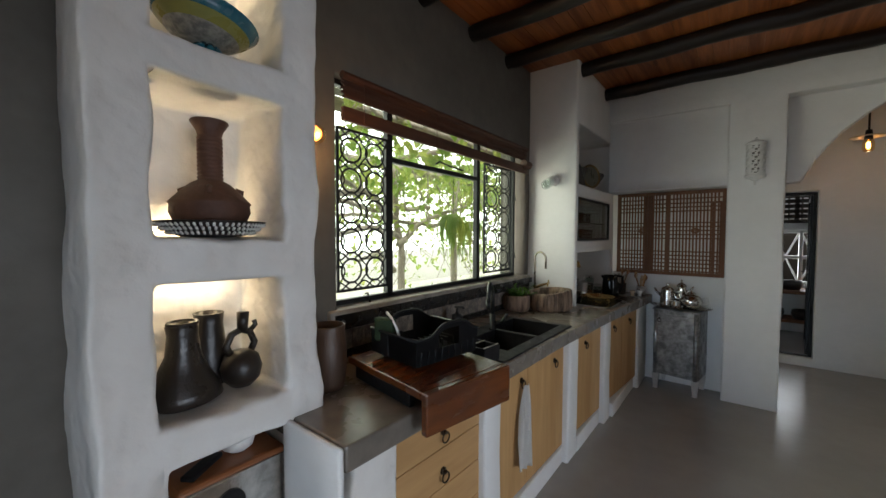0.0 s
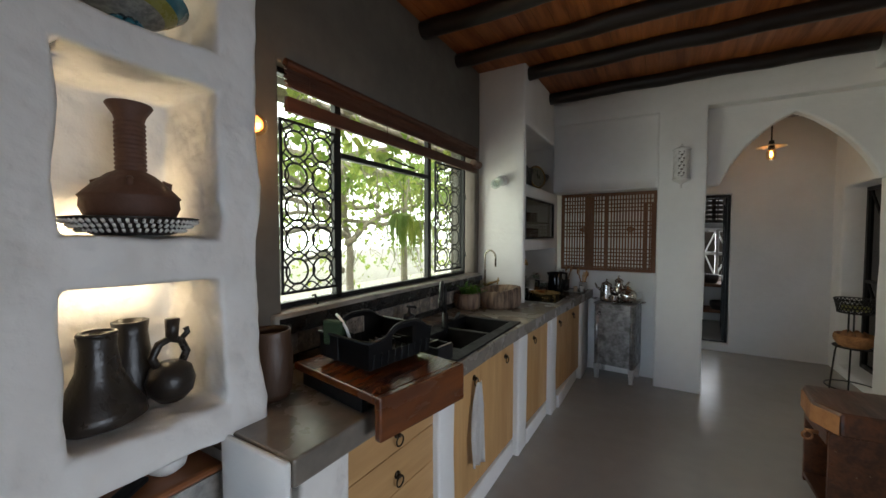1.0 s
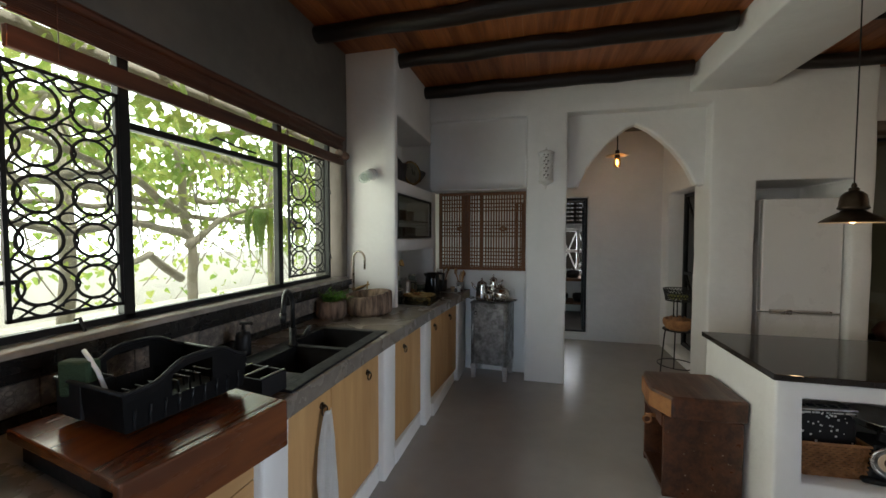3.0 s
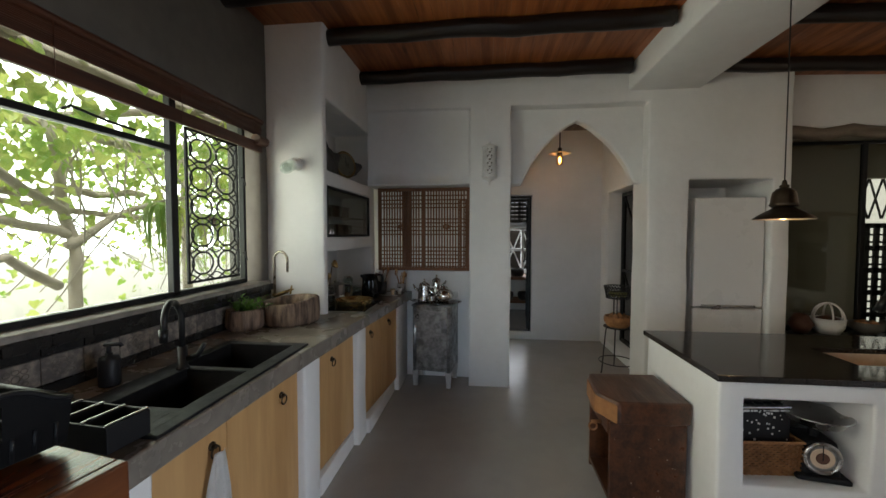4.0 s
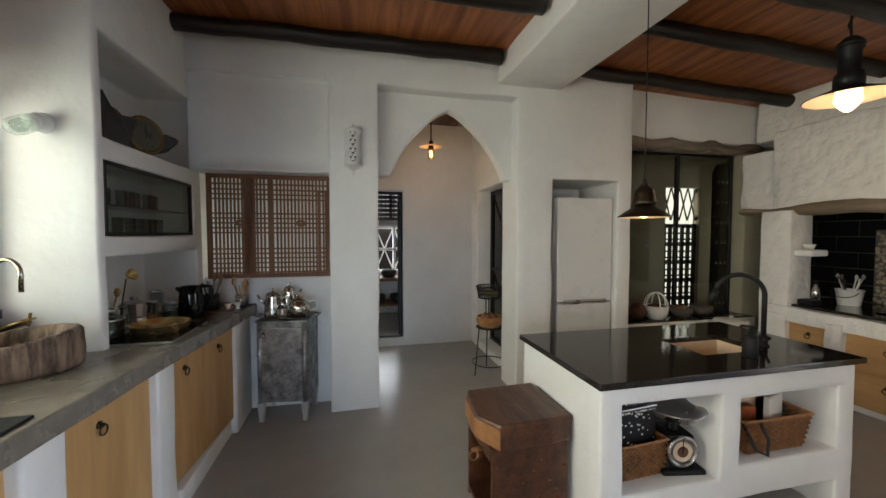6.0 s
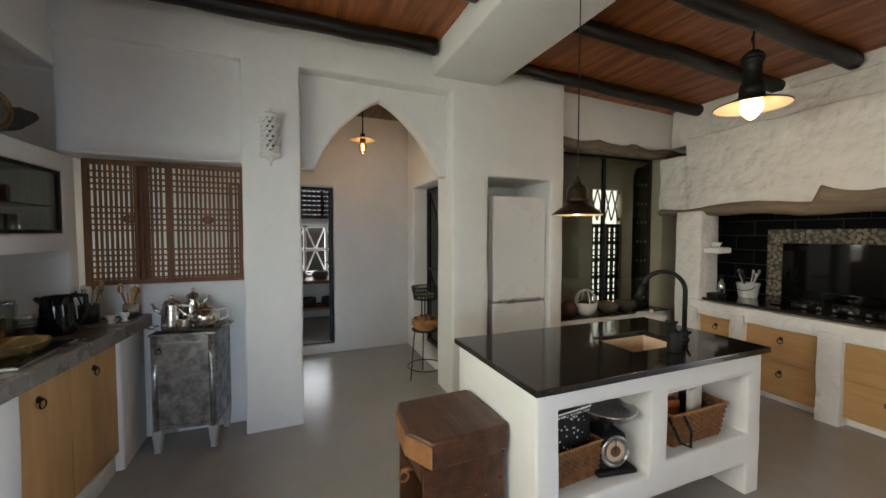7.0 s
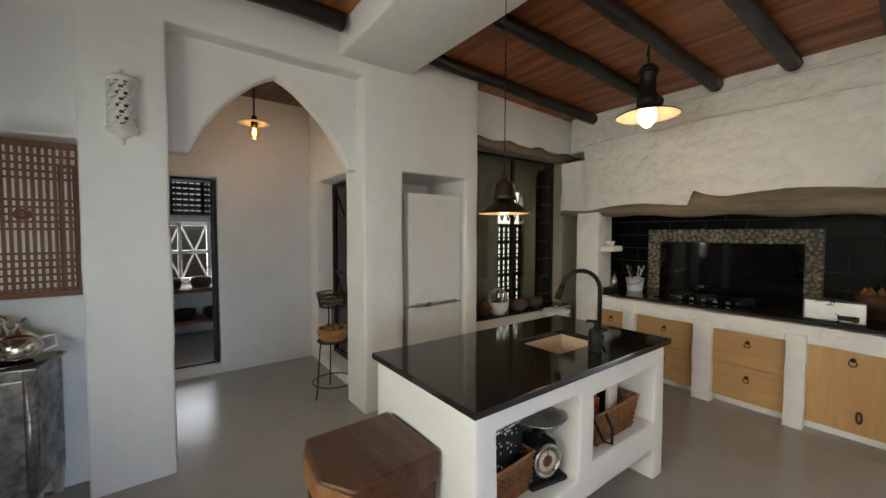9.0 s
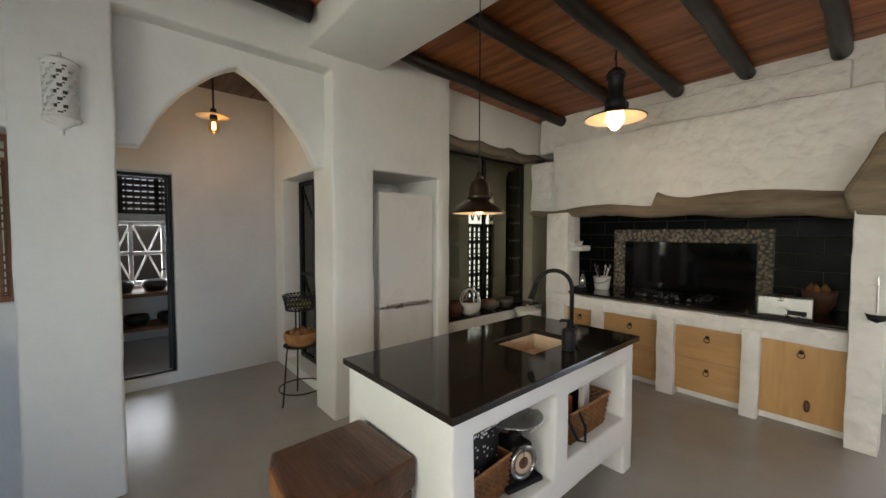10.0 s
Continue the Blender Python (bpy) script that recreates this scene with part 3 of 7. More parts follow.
front_unit("drawer_unit", 3.99, 4.53, 0.12, 0.825, (0.34, 0.50, 0.665), False, "oak drawer unit with bronze ring pulls below the cement countertop", ((4.27, 0.24), (4.27, 0.41), (4.27, 0.57), (4.27, 0.735)), "oak base cabinets")
front_unit("base_cabinet", 4.68, 5.55, 0.12, 0.825, (5.03,), True, "double oak base cabinet with a towel on its ring pull", ((4.95, 0.74), (5.40, 0.735)), "oak base cabinets")
front_unit("base_cabinet", 5.73, 6.26, 0.12, 0.825, (), True, "single oak base cabinet door with a bronze ring pull", ((5.93, 0.735),), "oak base cabinets")
front_unit("base_cabinet", 6.43, 7.23, 0.12, 0.825, (6.80,), True, "double oak base cabinet below the hob", ((6.58, 0.735), (7.0, 0.735)), "oak base cabinets")


def towel():
    bm = bmesh.new()
    rows = []
    for i in range(22):
        t = i / 21
        z = 0.725 - 0.46 * t
        half = 0.025 + 0.065 * min(1, t * 1.6)
        row = []
        for k in range(25):
            u = k / 24 * 2 - 1
            fold = 0.012 * math.cos(u * 9 + t * 1.5) * min(1, t * 3) + 0.012 * (1 - abs(u))
            row.append(bm.verts.new((0.012 + fold + 0.006 * math.sin(t * 5 + u * 3), u * half, z - (0.02 * u if t > 0.9 else 0))))
        rows.append(row)
    for p, q in zip(rows, rows[1:]):
        for k in range(24):
            bm.faces.new((p[k], p[k + 1], q[k + 1], q[k]))
    bmesh.ops.solidify(bm, geom=bm.faces[:], thickness=0.004)
    return bm


solo("hand_towel", towel(), LINEN, "white linen towel hanging from a ring pull", "towel", loc=(edge(4.95) - 0.034, 4.95, 0), smooth=True)

# ---- sink ----
sk = thing("kitchen_sink", (-0.305, 5.165, 0.91), "black composite double sink set into the cement countertop", "sink")
part("rim", masonry([(-0.235, 0.235, -0.475, 0.475, -0.01, 0.009)], [(-0.185, 0.165, 0.085, 0.43, -0.1, 0.1), (-0.12, 0.16, -0.30, 0.05, -0.1, 0.1)], step=0.3, bev=0.004, wob=0), SINK, sk)
for x0, x1, y0, y1, d in ((-0.185, 0.165, 0.085, 0.43, 0.19), (-0.12, 0.16, -0.30, 0.05, 0.17)):
    part("basin", masonry([(x0 - 0.008, x1 + 0.008, y0 - 0.008, y1 + 0.008, -d - 0.008, -0.002)], [(x0, x1, y0, y1, -d, 0.1)], step=0.5, bev=0, wob=0), SINK, sk)
part("drainboard", masonry([(-0.17, 0.19, -0.46, -0.325, 0.0, 0.0095)], [(-0.15 + i * 0.05, -0.13 + i * 0.05, -0.45, -0.335, 0.004, 0.1) for i in range(7)], step=0.4, bev=0.002, wob=0), SINK, sk)
fa = thing("sink_faucet", (-0.44, 5.21, 0.919), "matt black gooseneck kitchen tap behind the black sink", "tap", rz=-58)
part("base", lathe([(0, 0), (0.026, 0), (0.026, 0.01), (0.02, 0.014), (0.02, 0.10), (0, 0.10)], 18), BLACK, fa, smooth=True)
pts = [(0, 0, 0.09), (0, 0, 0.22)] + [(0.085 - 0.085 * math.cos(a), -0.03 * math.sin(a / 2), 0.235 + 0.075 * math.sin(a)) for a in [math.pi * i / 12 for i in range(13)]] + [(0.172, -0.032, 0.20)]
part("spout", tube(pts, 0.0125, 12), BLACK, fa, smooth=True)
part("nozzle", tube([(0.172, -0.032, 0.215), (0.174, -0.033, 0.165)], 0.017, 14, r1=0.014), BLACK, fa, smooth=True)
part("lever", tube([(0, 0.015, 0.045), (0.03, 0.06, 0.06), (0.055, 0.09, 0.115)], 0.013, 10, r1=0.009), BLACK, fa, smooth=True)


def soap_dispenser(name, loc, label, rz=0):
    d = thing(name, loc, label, "soap dispenser", rz=rz)
    part("bottle", lathe([(0, 0), (0.034, 0), (0.036, 0.006), (0.036, 0.10), (0.03, 0.115), (0.012, 0.12), (0.012, 0.13), (0, 0.13)], 22), BLACKPLASTIC, d, smooth=True)
    part("pump", tube([(0, 0, 0.13), (0, 0, 0.16)], 0.008, 10), BLACKPLASTIC, d, smooth=True)
    part("nozzle", tube([(-0.015, 0, 0.162), (0.04, 0, 0.162), (0.045, 0, 0.152)], 0.008, 10), BLACKPLASTIC, d, smooth=True)


soap_dispenser("soap_dispenser", (-0.60, 5.03, 0.912), "matt black soap dispenser behind the kitchen sink", 20)

# ---- wooden board on the counter ----
bd = thing("chopping_board", (0.015, 4.245, 0.908), "large varnished red-brown wooden board overhanging the countertop", "board", rz=-10)
part("top", box(-0.52, 0.0, -0.222, 0.222, 0.062, 0.092, 0.005), BOARD, bd)
part("front_lip", box(-0.001, 0.03, -0.224, 0.224, -0.055, 0.093, 0.006), BOARD, bd)
for a in (-0.205, 0.18):
    part("runner", box(-0.48, -0.09, a, a + 0.025, 0.003, 0.062, 0.003), BLACK, bd, "black runner")


# ---- dish rack ----
def dish_rack():
    r = thing("dish_rack", (-0.275, 4.335, 1.003), "black plastic dish rack with utensils on the wooden board", "dish rack", rz=-8)
    W, D, H = 0.155, 0.178, 0.135

    def wall(a, b, side):
        bm = bmesh.new()
        n = 24
        rows = []
        for i in range(n + 1):
            t = i / n
            p = Vector(a).lerp(Vector(b), t)
            top = H
            if side:
                top = H - 0.012 + 0.05 * math.exp(-((t - 0.58) / 0.3) ** 4)
            else:
                top = H - 0.012
            rows.append([bm.verts.new((p.x * 0.95, p.y * 0.96, 0.02)), bm.verts.new((p.x * 0.985, p.y * 0.99, H - 0.06)), bm.verts.new((p.x, p.y, top - 0.024)), bm.verts.new((p.x * 1.0, p.y * 1.0, top))])
        for i, (p, q) in enumerate(zip(rows, rows[1:])):
            for k in range(3):
                if side and k == 1 and 8 <= i <= 15:
                    continue
                bm.faces.new((p[k], p[k + 1], q[k + 1], q[k]))
        bmesh.ops.solidify(bm, geom=bm.faces[:], thickness=0.005)
        return bm

    for a, b, s in (((-W, -D, 0), (W, -D, 0), False), ((-W, D, 0), (W, D, 0), False), ((-W, -D, 0), (-W, D, 0), True), ((W, -D, 0), (W, D, 0), True)):
        part("side", wall(a, b, s), BLACKPLASTIC, r)
    for a, b in (((-W, -D), (W, -D)), ((-W, D), (W, D))):
        part("rim", tube([(a[0], a[1], H - 0.012), (b[0], b[1], H - 0.012)], 0.006, 8), BLACKPLASTIC, r, smooth=True)
    for x in (-W, W):
        pts = [(x, -D + 2 * D * i / 24, H - 0.012 + 0.05 * math.exp(-((i / 24 - 0.58) / 0.3) ** 4)) for i in range(25)]
        part("rim", tube(pts, 0.006, 8), BLACKPLASTIC, r, smooth=True)
        for i in range(9):
            y = -D * 0.85 + i * D * 0.21
            part("rib", tube([(x * 0.965, y, 0.022), (x * 1.0, y, H - 0.06)], 0.004, 6), BLACKPLASTIC, r, smooth=True)
    part("tray", box(-W * 0.95, W * 0.95, -D * 0.95, D * 0.95, 0.016, 0.024, 0.004), BLACKPLASTIC, r)
    for x in (-0.1, 0.1):
        for y in (-0.14, 0.14):
            part("foot", tube([(x, y, 0.001), (x, y, 0.018)], 0.008, 10), BLACKPLASTIC, r)
    for i in range(8):
        y = -0.12 + i * 0.034
        part("prong", tube([(-0.02, y, 0.02), (-0.025, y, 0.075), (0.06, y, 0.075), (0.065, y, 0.02)], 0.003, 6), BLACKPLASTIC, r)
    part("cutlery_cup", masonry([(-0.15, -0.03, -0.18, -0.10, 0.024, 0.12)], [(-0.145, -0.035, -0.175, -0.105, 0.03, 0.2)], step=0.2, bev=0.003, wob=0), BLACKPLASTIC, r)


dish_rack()
br = thing("dish_brush", (-0.32, 4.205, 1.03), "white-handled dish brush leaning in the dish rack", "brush", rz=-10)
part("handle", tube([(0.03, 0.0, 0.06), (0.01, -0.01, 0.12), (-0.02, -0.015, 0.155), (-0.06, -0.01, 0.17)], 0.0055, 10), WHITE, br, smooth=True)
part("head", box(0.015, 0.045, -0.015, 0.015, 0.0, 0.06, 0.008), BLACKPLASTIC, br)
sp = solo("sponge", box(-0.045, 0.045, -0.02, 0.02, 0, 0.1, 0.008), GREENSPONGE, "dark green sponge standing in the dish rack", "sponge", loc=(-0.375, 4.19, 1.08), rz=12)
solo("green_spatula", box(-0.05, 0.05, -0.02, 0.02, 0, 0.008, 0.003), HERB, "green spatula head lying in the dish rack", "spatula", loc=(-0.235, 4.20, 1.06), rz=10)
cd = thing("cutlery_drainer", (-0.24, 4.66, 0.921), "small black cutlery drainer beside the sink", "drainer", rz=-6)
part("cup", masonry([(-0.13, 0.13, -0.06, 0.06, 0.0, 0.075)], [(-0.122 + i * 0.083, -0.122 + i * 0.083 + 0.078, -0.053, 0.053, 0.008, 0.2) for i in range(3)], step=0.5, bev=0.003, wob=0), BLACKPLASTIC, cd)
for i in range(4):
    part("rim_wire", tube([(-0.128 + i * 0.083, -0.058, 0.077), (-0.128 + i * 0.083, 0.058, 0.077)], 0.003, 6), STEEL, cd)

# ---- jar, planter and stone basin ----
solo("wooden_barrel", lathe([(0, 0), (0.066, 0), (0.073, 0.025), (0.078, 0.10), (0.078, 0.17), (0.071, 0.235), (0.073, 0.255), (0.071, 0.259), (0.064, 0.258), (0.061, 0.24), (0.068, 0.17), (0.06, 0.03), (0, 0.03)], 30, wob=0.02), STONEWOOD, "turned brown wooden barrel vase on the countertop", "vase", loc=(-0.505, 3.99, 0.91), smooth=True)
pl = thing("herb_planter", (-0.635, 5.935, 0.91), "rough wooden pot with a bright green herb", "plant")
part("pot", lathe([(0, 0), (0.10, 0), (0.112, 0.03), (0.11, 0.115), (0.104, 0.13), (0.094, 0.13), (0.092, 0.1), (0, 0.1)], 26, wob=0.08), BARK, pl, smooth=True)
part("soil", lathe([(0, 0.108), (0.09, 0.104)], 20), TRUNK, pl)


def herb():
    bm = bmesh.new()
    rnd = random.Random(4)
    for k in range(46):
        a, l = rnd.uniform(0, 6.28), rnd.uniform(0.05, 0.15)
        d = Vector((math.cos(a) * 0.7 + 0.25, math.sin(a) * 0.7, rnd.uniform(0.35, 1.1))).normalized()
        s = Vector((rnd.uniform(-0.04, 0.04), rnd.uniform(-0.04, 0.04), 0.1))
        tube([s, s + d * l], 0.0014, 5, bm)
        for j in range(7):
            c = s + d * l * (0.35 + 0.1 * j)
            u = Vector((rnd.uniform(-1, 1), rnd.uniform(-1, 1), rnd.uniform(-0.3, 0.6))).normalized()
            v = u.cross(Vector((0.2, 0.1, 1))).normalized()
            w = rnd.uniform(0.010, 0.02)
            q = [bm.verts.new(p) for p in (c, c + u * w + v * w * 0.55, c + u * w * 1.9, c + u * w - v * w * 0.55)]
            bm.faces.new(q)
    return bm


part("leaves", herb(), HERB, pl, "bright green herb leaves")


def stump():
    """Slice of petrified trunk hollowed as a basin."""
    bm = bmesh.new()
    seg, rings = 40, []
    prof = [(0.0, 0.0), (0.9, 0.0), (1.0, 0.02), (1.03, 0.08), (1.0, 0.155), (0.96, 0.165), (0.80, 0.163), (0.72, 0.12), (0.45, 0.08), (0.0, 0.075)]
    for r, z in prof:
        row = []
        for i in range(seg):
            a = 2 * math.pi * i / seg
            lobes = 1 + 0.06 * math.sin(3 * a + 0.6) + 0.035 * math.sin(7 * a) + (0.02 * math.sin(17 * a) if r > 0.85 else 0)
            tilt = 0.02 * math.sin(a + 0.8) if z > 0.1 else 0
            row.append(bm.verts.new((0.17 * r * lobes * math.cos(a), 0.125 * r * lobes * math.sin(a), z + tilt)))
        rings.append(row)
    for p, q in zip(rings, rings[1:]):
        for i in range(seg):
            bm.faces.new((p[i], p[(i + 1) % seg], q[(i + 1) % seg], q[i]))
    bmesh.ops.remove_doubles(bm, verts=bm.verts, dist=0.0005)
    return bm


solo("stone_basin", stump(), BARK, "petrified-wood basin hollowed from a trunk slice on the countertop", "basin", loc=(-0.42, 6.10, 0.91), rz=20, smooth=True)
tp = thing("brass_tap", (-0.605, 6.335, 1.075), "aged brass bridge tap with a swan neck over the stone basin", "tap")
part("pipe", tube([(0, 0.06, 0), (0, -0.10, 0), (0, -0.12, 0.01)], 0.014, 12), OLDBRASS, tp, smooth=True)
pts = [(0, -0.11, -0.06), (0, -0.11, 0.24)] + [(0.055 - 0.055 * math.cos(a), -0.11 - 0.02 * math.sin(a / 2), 0.25 + 0.065 * math.sin(a)) for a in [math.pi * i / 10 for i in range(11)]] + [(0.11, -0.132, 0.17)]
part("neck", tube(pts, 0.009, 12), PEWTER, tp, smooth=True)
part("valve", tube([(0.0, -0.11, -0.01), (0.06, -0.12, 0.02), (0.13, -0.125, 0.045)], 0.013, 12, r1=0.009), OLDBRASS, tp, smooth=True)
part("cross_handle", tube([(0.13, -0.155, 0.045), (0.13, -0.095, 0.045)], 0.006, 8), BRASS, tp)
part("cross_handle", tube([(0.125, -0.125, 0.015), (0.135, -0.125, 0.075)], 0.006, 8), BRASS, tp)

# ---- tiles behind the counter ----
sill = setting("window_sill", masonry([(-1.0, -0.715, 4.16, 6.38, 1.10, 1.165)], step=0.2, bev=0.012, wob=0.004), SILL, "worn cement window sill with dark front tiles", True)
tl = thing("tile_splashback", (-0.748, 4.0, 0.91), "faded patterned tiles with dark borders above the countertop", "tiles", kind="structure")
y = 0.0
while y < 2.36:
    for z0, z1, m, name in ((0.046, 0.145, TILEPAT, "patterned_tile"), (0.002, 0.043, TILEDARK, "border_tile"), (0.148, 0.192, TILEDARK, "border_tile")):
        part(name, box(0, 0.012 if m is TILEPAT else 0.016, y + 0.0015, y + 0.1485, z0, z1, 0.002, 1), m, tl)
    y += 0.15
for i in range(15):
    part("sill_tile", box(0.033, 0.042, 0.18 + i * 0.148, 0.18 + i * 0.148 + 0.145, 0.186, 0.232, 0.002, 1), TILEDARK, tl)


def rosette(y):
    """Painted cross-and-petal figure of a patterned tile, in slight relief."""
    bm = bmesh.new()
    for k in range(8):
        a = math.pi * k / 4
        r = 0.028 if k % 2 == 0 else 0.036
        c = Vector((0.0128, y + 0.075 + math.cos(a) * r, 0.0955 + math.sin(a) * r * 0.9))
        tube(ring(c, 0.011, "x", 10, 0.009), 0.0016, 4, bm, closed=True)
    tube(ring((0.0128, y + 0.075, 0.0955), 0.013, "x", 12), 0.002, 4, bm, closed=True)
    return bm


for i in range(16):
    part("tile_figure", rosette(0.15 * i), TILEFIG, tl)

# plastered end of the counter, flush with its top
setting("wall_counter_end", masonry([(-0.40, -0.087, 3.735, 3.757, -0.02, 0.909)], step=0.08, bev=0.01, wob=0.003), PLASTER, "white plastered end of the cement countertop", True)


# ---- window ----
wd = thing("window_1", (-0.83, 5.27, 1.165), "black steel casement window with scrolled ring grilles", "window", kind="structure")


def bar(y0, y1, z0, z1, t=0.02, parent=wd, name="frame_bar"):
    return part(name, box(-t, t, y0 - 5.27, y1 - 5.27, z0 - 1.165, z1 - 1.165, 0.003, 1), BLACK, parent)


for y0, y1, z0, z1 in ((4.225, 4.245, 1.17, 2.33), (4.62, 4.665, 1.17, 2.33), (5.585, 5.63, 1.17, 2.33), (6.20, 6.225, 1.17, 2.33), (4.225, 6.225, 1.168, 1.195), (4.225, 6.225, 2.30, 2.328)):
    bar(y0, y1, z0, z1)
bar(4.665, 5.585, 1.965, 1.995)
bar(4.245, 4.30, 1.36, 1.375, 0.012)
bar(4.245, 4.30, 2.03, 2.045, 0.012)
for y0, y1, z0, z1 in ((4.245, 4.62, 1.195, 2.30), (4.665, 5.585, 1.195, 1.965), (4.665, 5.585, 1.995, 2.30), (5.63, 6.20, 1.195, 2.30)):
    pn = part("pane", box(-0.0215, -0.0175, y0 - 5.27, y1 - 5.27, z0 - 1.165, z1 - 1.165, 0), PANE, wd)
    pn.visible_shadow = False


def grille(y0, y1, z0, z1, name):
    """Two columns of five rings tied by waving bars, in a flat frame."""
    g = part("grille_frame", box(0.015, 0.03, y0 - 5.27, y0 - 5.27 + 0.014, z0 - 1.165, z1 - 1.165, 0.002, 1), BLACK, wd)
    part("grille_bar", box(0.015, 0.03, y1 - 5.27 - 0.014, y1 - 5.27, z0 - 1.165, z1 - 1.165, 0.002, 1), BLACK, g)
    part("grille_bar", box(0.015, 0.03, y0 - 5.27, y1 - 5.27, z0 - 1.165, z0 - 1.165 + 0.014, 0.002, 1), BLACK, g)
    part("grille_bar", box(0.015, 0.03, y0 - 5.27, y1 - 5.27, z1 - 1.165 - 0.014, z1 - 1.165, 0.002, 1), BLACK, g)
    cw, n = (y1 - y0 - 0.028) / 2, 5
    pitch = (z1 - z0 - 0.06) / n
    for c in range(2):
        yc = y0 + 0.014 + cw * (c + 0.5) - 5.27
        for r in range(n):
            zc = z0 + 0.03 + pitch * (r + 0.5) - 1.165
            part("ring", tube(ring((0.022, yc, zc), cw * 0.40, "x", 22, pitch * 0.40), 0.0062, 6, closed=True), BLACK, g)
    for r in range(n + 1):
        zc = z0 + 0.03 + pitch * r - 1.165
        for s in (1, -1):
            pts = [(0.024, y0 + 0.014 - 5.27 + 2 * cw * i / 28, zc + s * pitch * 0.13 * math.cos(2 * math.pi * i / 14)) for i in range(29)]
            pts = [(x, y, min(max(z, z0 - 1.16), z1 - 1.17)) for x, y, z in pts]
            part("scroll", tube(pts, 0.0045, 6), BLACK, g)
    for c in range(3):
        yc = y0 + 0.014 + cw * c - 5.27
        pts = [(0.024, yc + (0.028 if c == 1 else 0.018) * math.cos(2 * math.pi * i / 12 + math.pi) * (1 if c < 2 else -1) + (0.018 if c == 0 else -0.018 if c == 2 else 0), z0 + 0.03 - 1.165 + pitch * i / 12) for i in range(12 * n + 1)]
        part("scroll", tube(pts, 0.0045, 6), BLACK, g)


grille(4.26, 4.615, 1.235, 2.09, "left")
grille(5.68, 6.13, 1.225, 2.12, "right")
for y, z in ((4.44, 1.21), (6.16, 1.38), (6.16, 1.90)):
    h = part("stay", tube([(0.03, y - 5.27, z - 1.165), (0.042, y - 5.27 + 0.008, z - 1.165 + 0.008), (0.05, y - 5.27 + 0.02, z - 1.165 - 0.05)], 0.006, 8), BLACK, wd)
part("fanlight_stay", tube([(0.03, -0.22, 0.845), (0.05, -0.2, 0.865), (0.045, -0.05, 0.85), (0.05, 0.08, 0.843)], 0.006, 8), BLACK, wd)

bl = thing("bamboo_blind", (-0.742, 5.28, 2.09), "red-brown bamboo roller blind drawn up above the window", "blind")
part("hem", box(-0.012, 0.012, -1.03, 1.03, 0.012, 0.082, 0.004), BAMBOO, bl, "wide red-brown hem slat")
for i in range(14):
    part("bamboo_slat", tube([(0.004 * math.sin(i), -1.03 + 0.01 * math.sin(i * 2), 0.13 + i * 0.0075), (0.004 * math.sin(i + 1), 0.0, 0.129 + i * 0.0075), (0.004 * math.cos(i), 1.03 + 0.008 * math.cos(i * 3), 0.13 + i * 0.0075)], 0.0042, 6), BAMBOO, bl)
part("head_roll", tube([(0.0, -1.03, 0.235), (0, 0, 0.233), (0.0, 1.04, 0.235)], 0.02, 12), BAMBOO, bl)
for y in (-0.9, -0.3, 0.3, 0.95):
    part("cord", tube([(0.014, y, 0.02), (0.014, y, 0.24)], 0.002, 5), BAMBOO, bl)
part("end_roll", tube([(0.022, 0.93, 0.09), (0.022, 1.045, 0.09)], 0.035, 14), BAMBOO, bl)


# ---- outside the window: ground, pergola, vine ----
setting("backdrop", box(-24.2, -24, -70, 90, -0.3, 30, 0), SKYGLOW, "bright hazy sky beyond the garden")
setting("ground", masonry([(-60, -1.03, -50, 60, -0.25, -0.15)], step=40, bev=0, wob=0), GROUND, "pale gravel yard outside the window")
solo("garden_wall", masonry([(-8.6, -8.3, -6, 18, -0.2, 1.0)], step=0.8, bev=0.03, wob=0.02), PLASTER, "low whitewashed garden wall behind the vine", "wall", smooth=True)
rnd = random.Random(11)
for y in (3.4, 5.6, 8.0, 10.5):
    solo("pergola_post", tube([(-2.9 + 0.1 * math.sin(y), y, -0.16), (-2.85, y + 0.05, 1.2), (-2.8, y, 2.45)], 0.06, 10, r1=0.05), TRUNK, "rough grey pergola post", "post", group="pergola posts", smooth=True)
for z, x in ((2.42, -2.9), (2.45, -1.5)):
    solo("pergola_rail", tube([(x, 1.5, z), (x + 0.05, 6, z + 0.03), (x, 12.5, z)], 0.05, 10), TRUNK, "rough grey pergola rail", "rail", group="pergola rails", smooth=True)
for y in (3.0, 4.2, 5.3, 6.5, 7.8, 9.0):
    solo("pergola_pole", tube([(-1.1, y, 2.5), (-2.4, y + 0.1, 2.53), (-3.9, y - 0.05, 2.5)], 0.035, 8), TRUNK, "thin grey pergola pole", "pole", group="pergola poles", smooth=True)


def vine_leaf(vs, fs, c, n, up, s, rnd):
    u = n.cross(up).normalized()
    v = u.cross(n).normalized()
    k = len(vs)
    shape = ((0, -0.25), (0.45, -0.45), (0.62, 0.05), (0.42, 0.28), (0.3, 0.62), (0, 1.0), (-0.3, 0.62), (-0.42, 0.28), (-0.62, 0.05), (-0.45, -0.45))
    for a, b in shape:
        vs.append(tuple(c + u * a * s + v * b * s + n * (0.12 * s * (abs(a) * 1.5 - 0.3) + rnd.uniform(-0.03, 0.03) * s)))
    fs.append((k, k + 1, k + 2, k + 3, k + 4, k + 5))
    fs.append((k, k + 5, k + 6, k + 7, k + 8, k + 9))


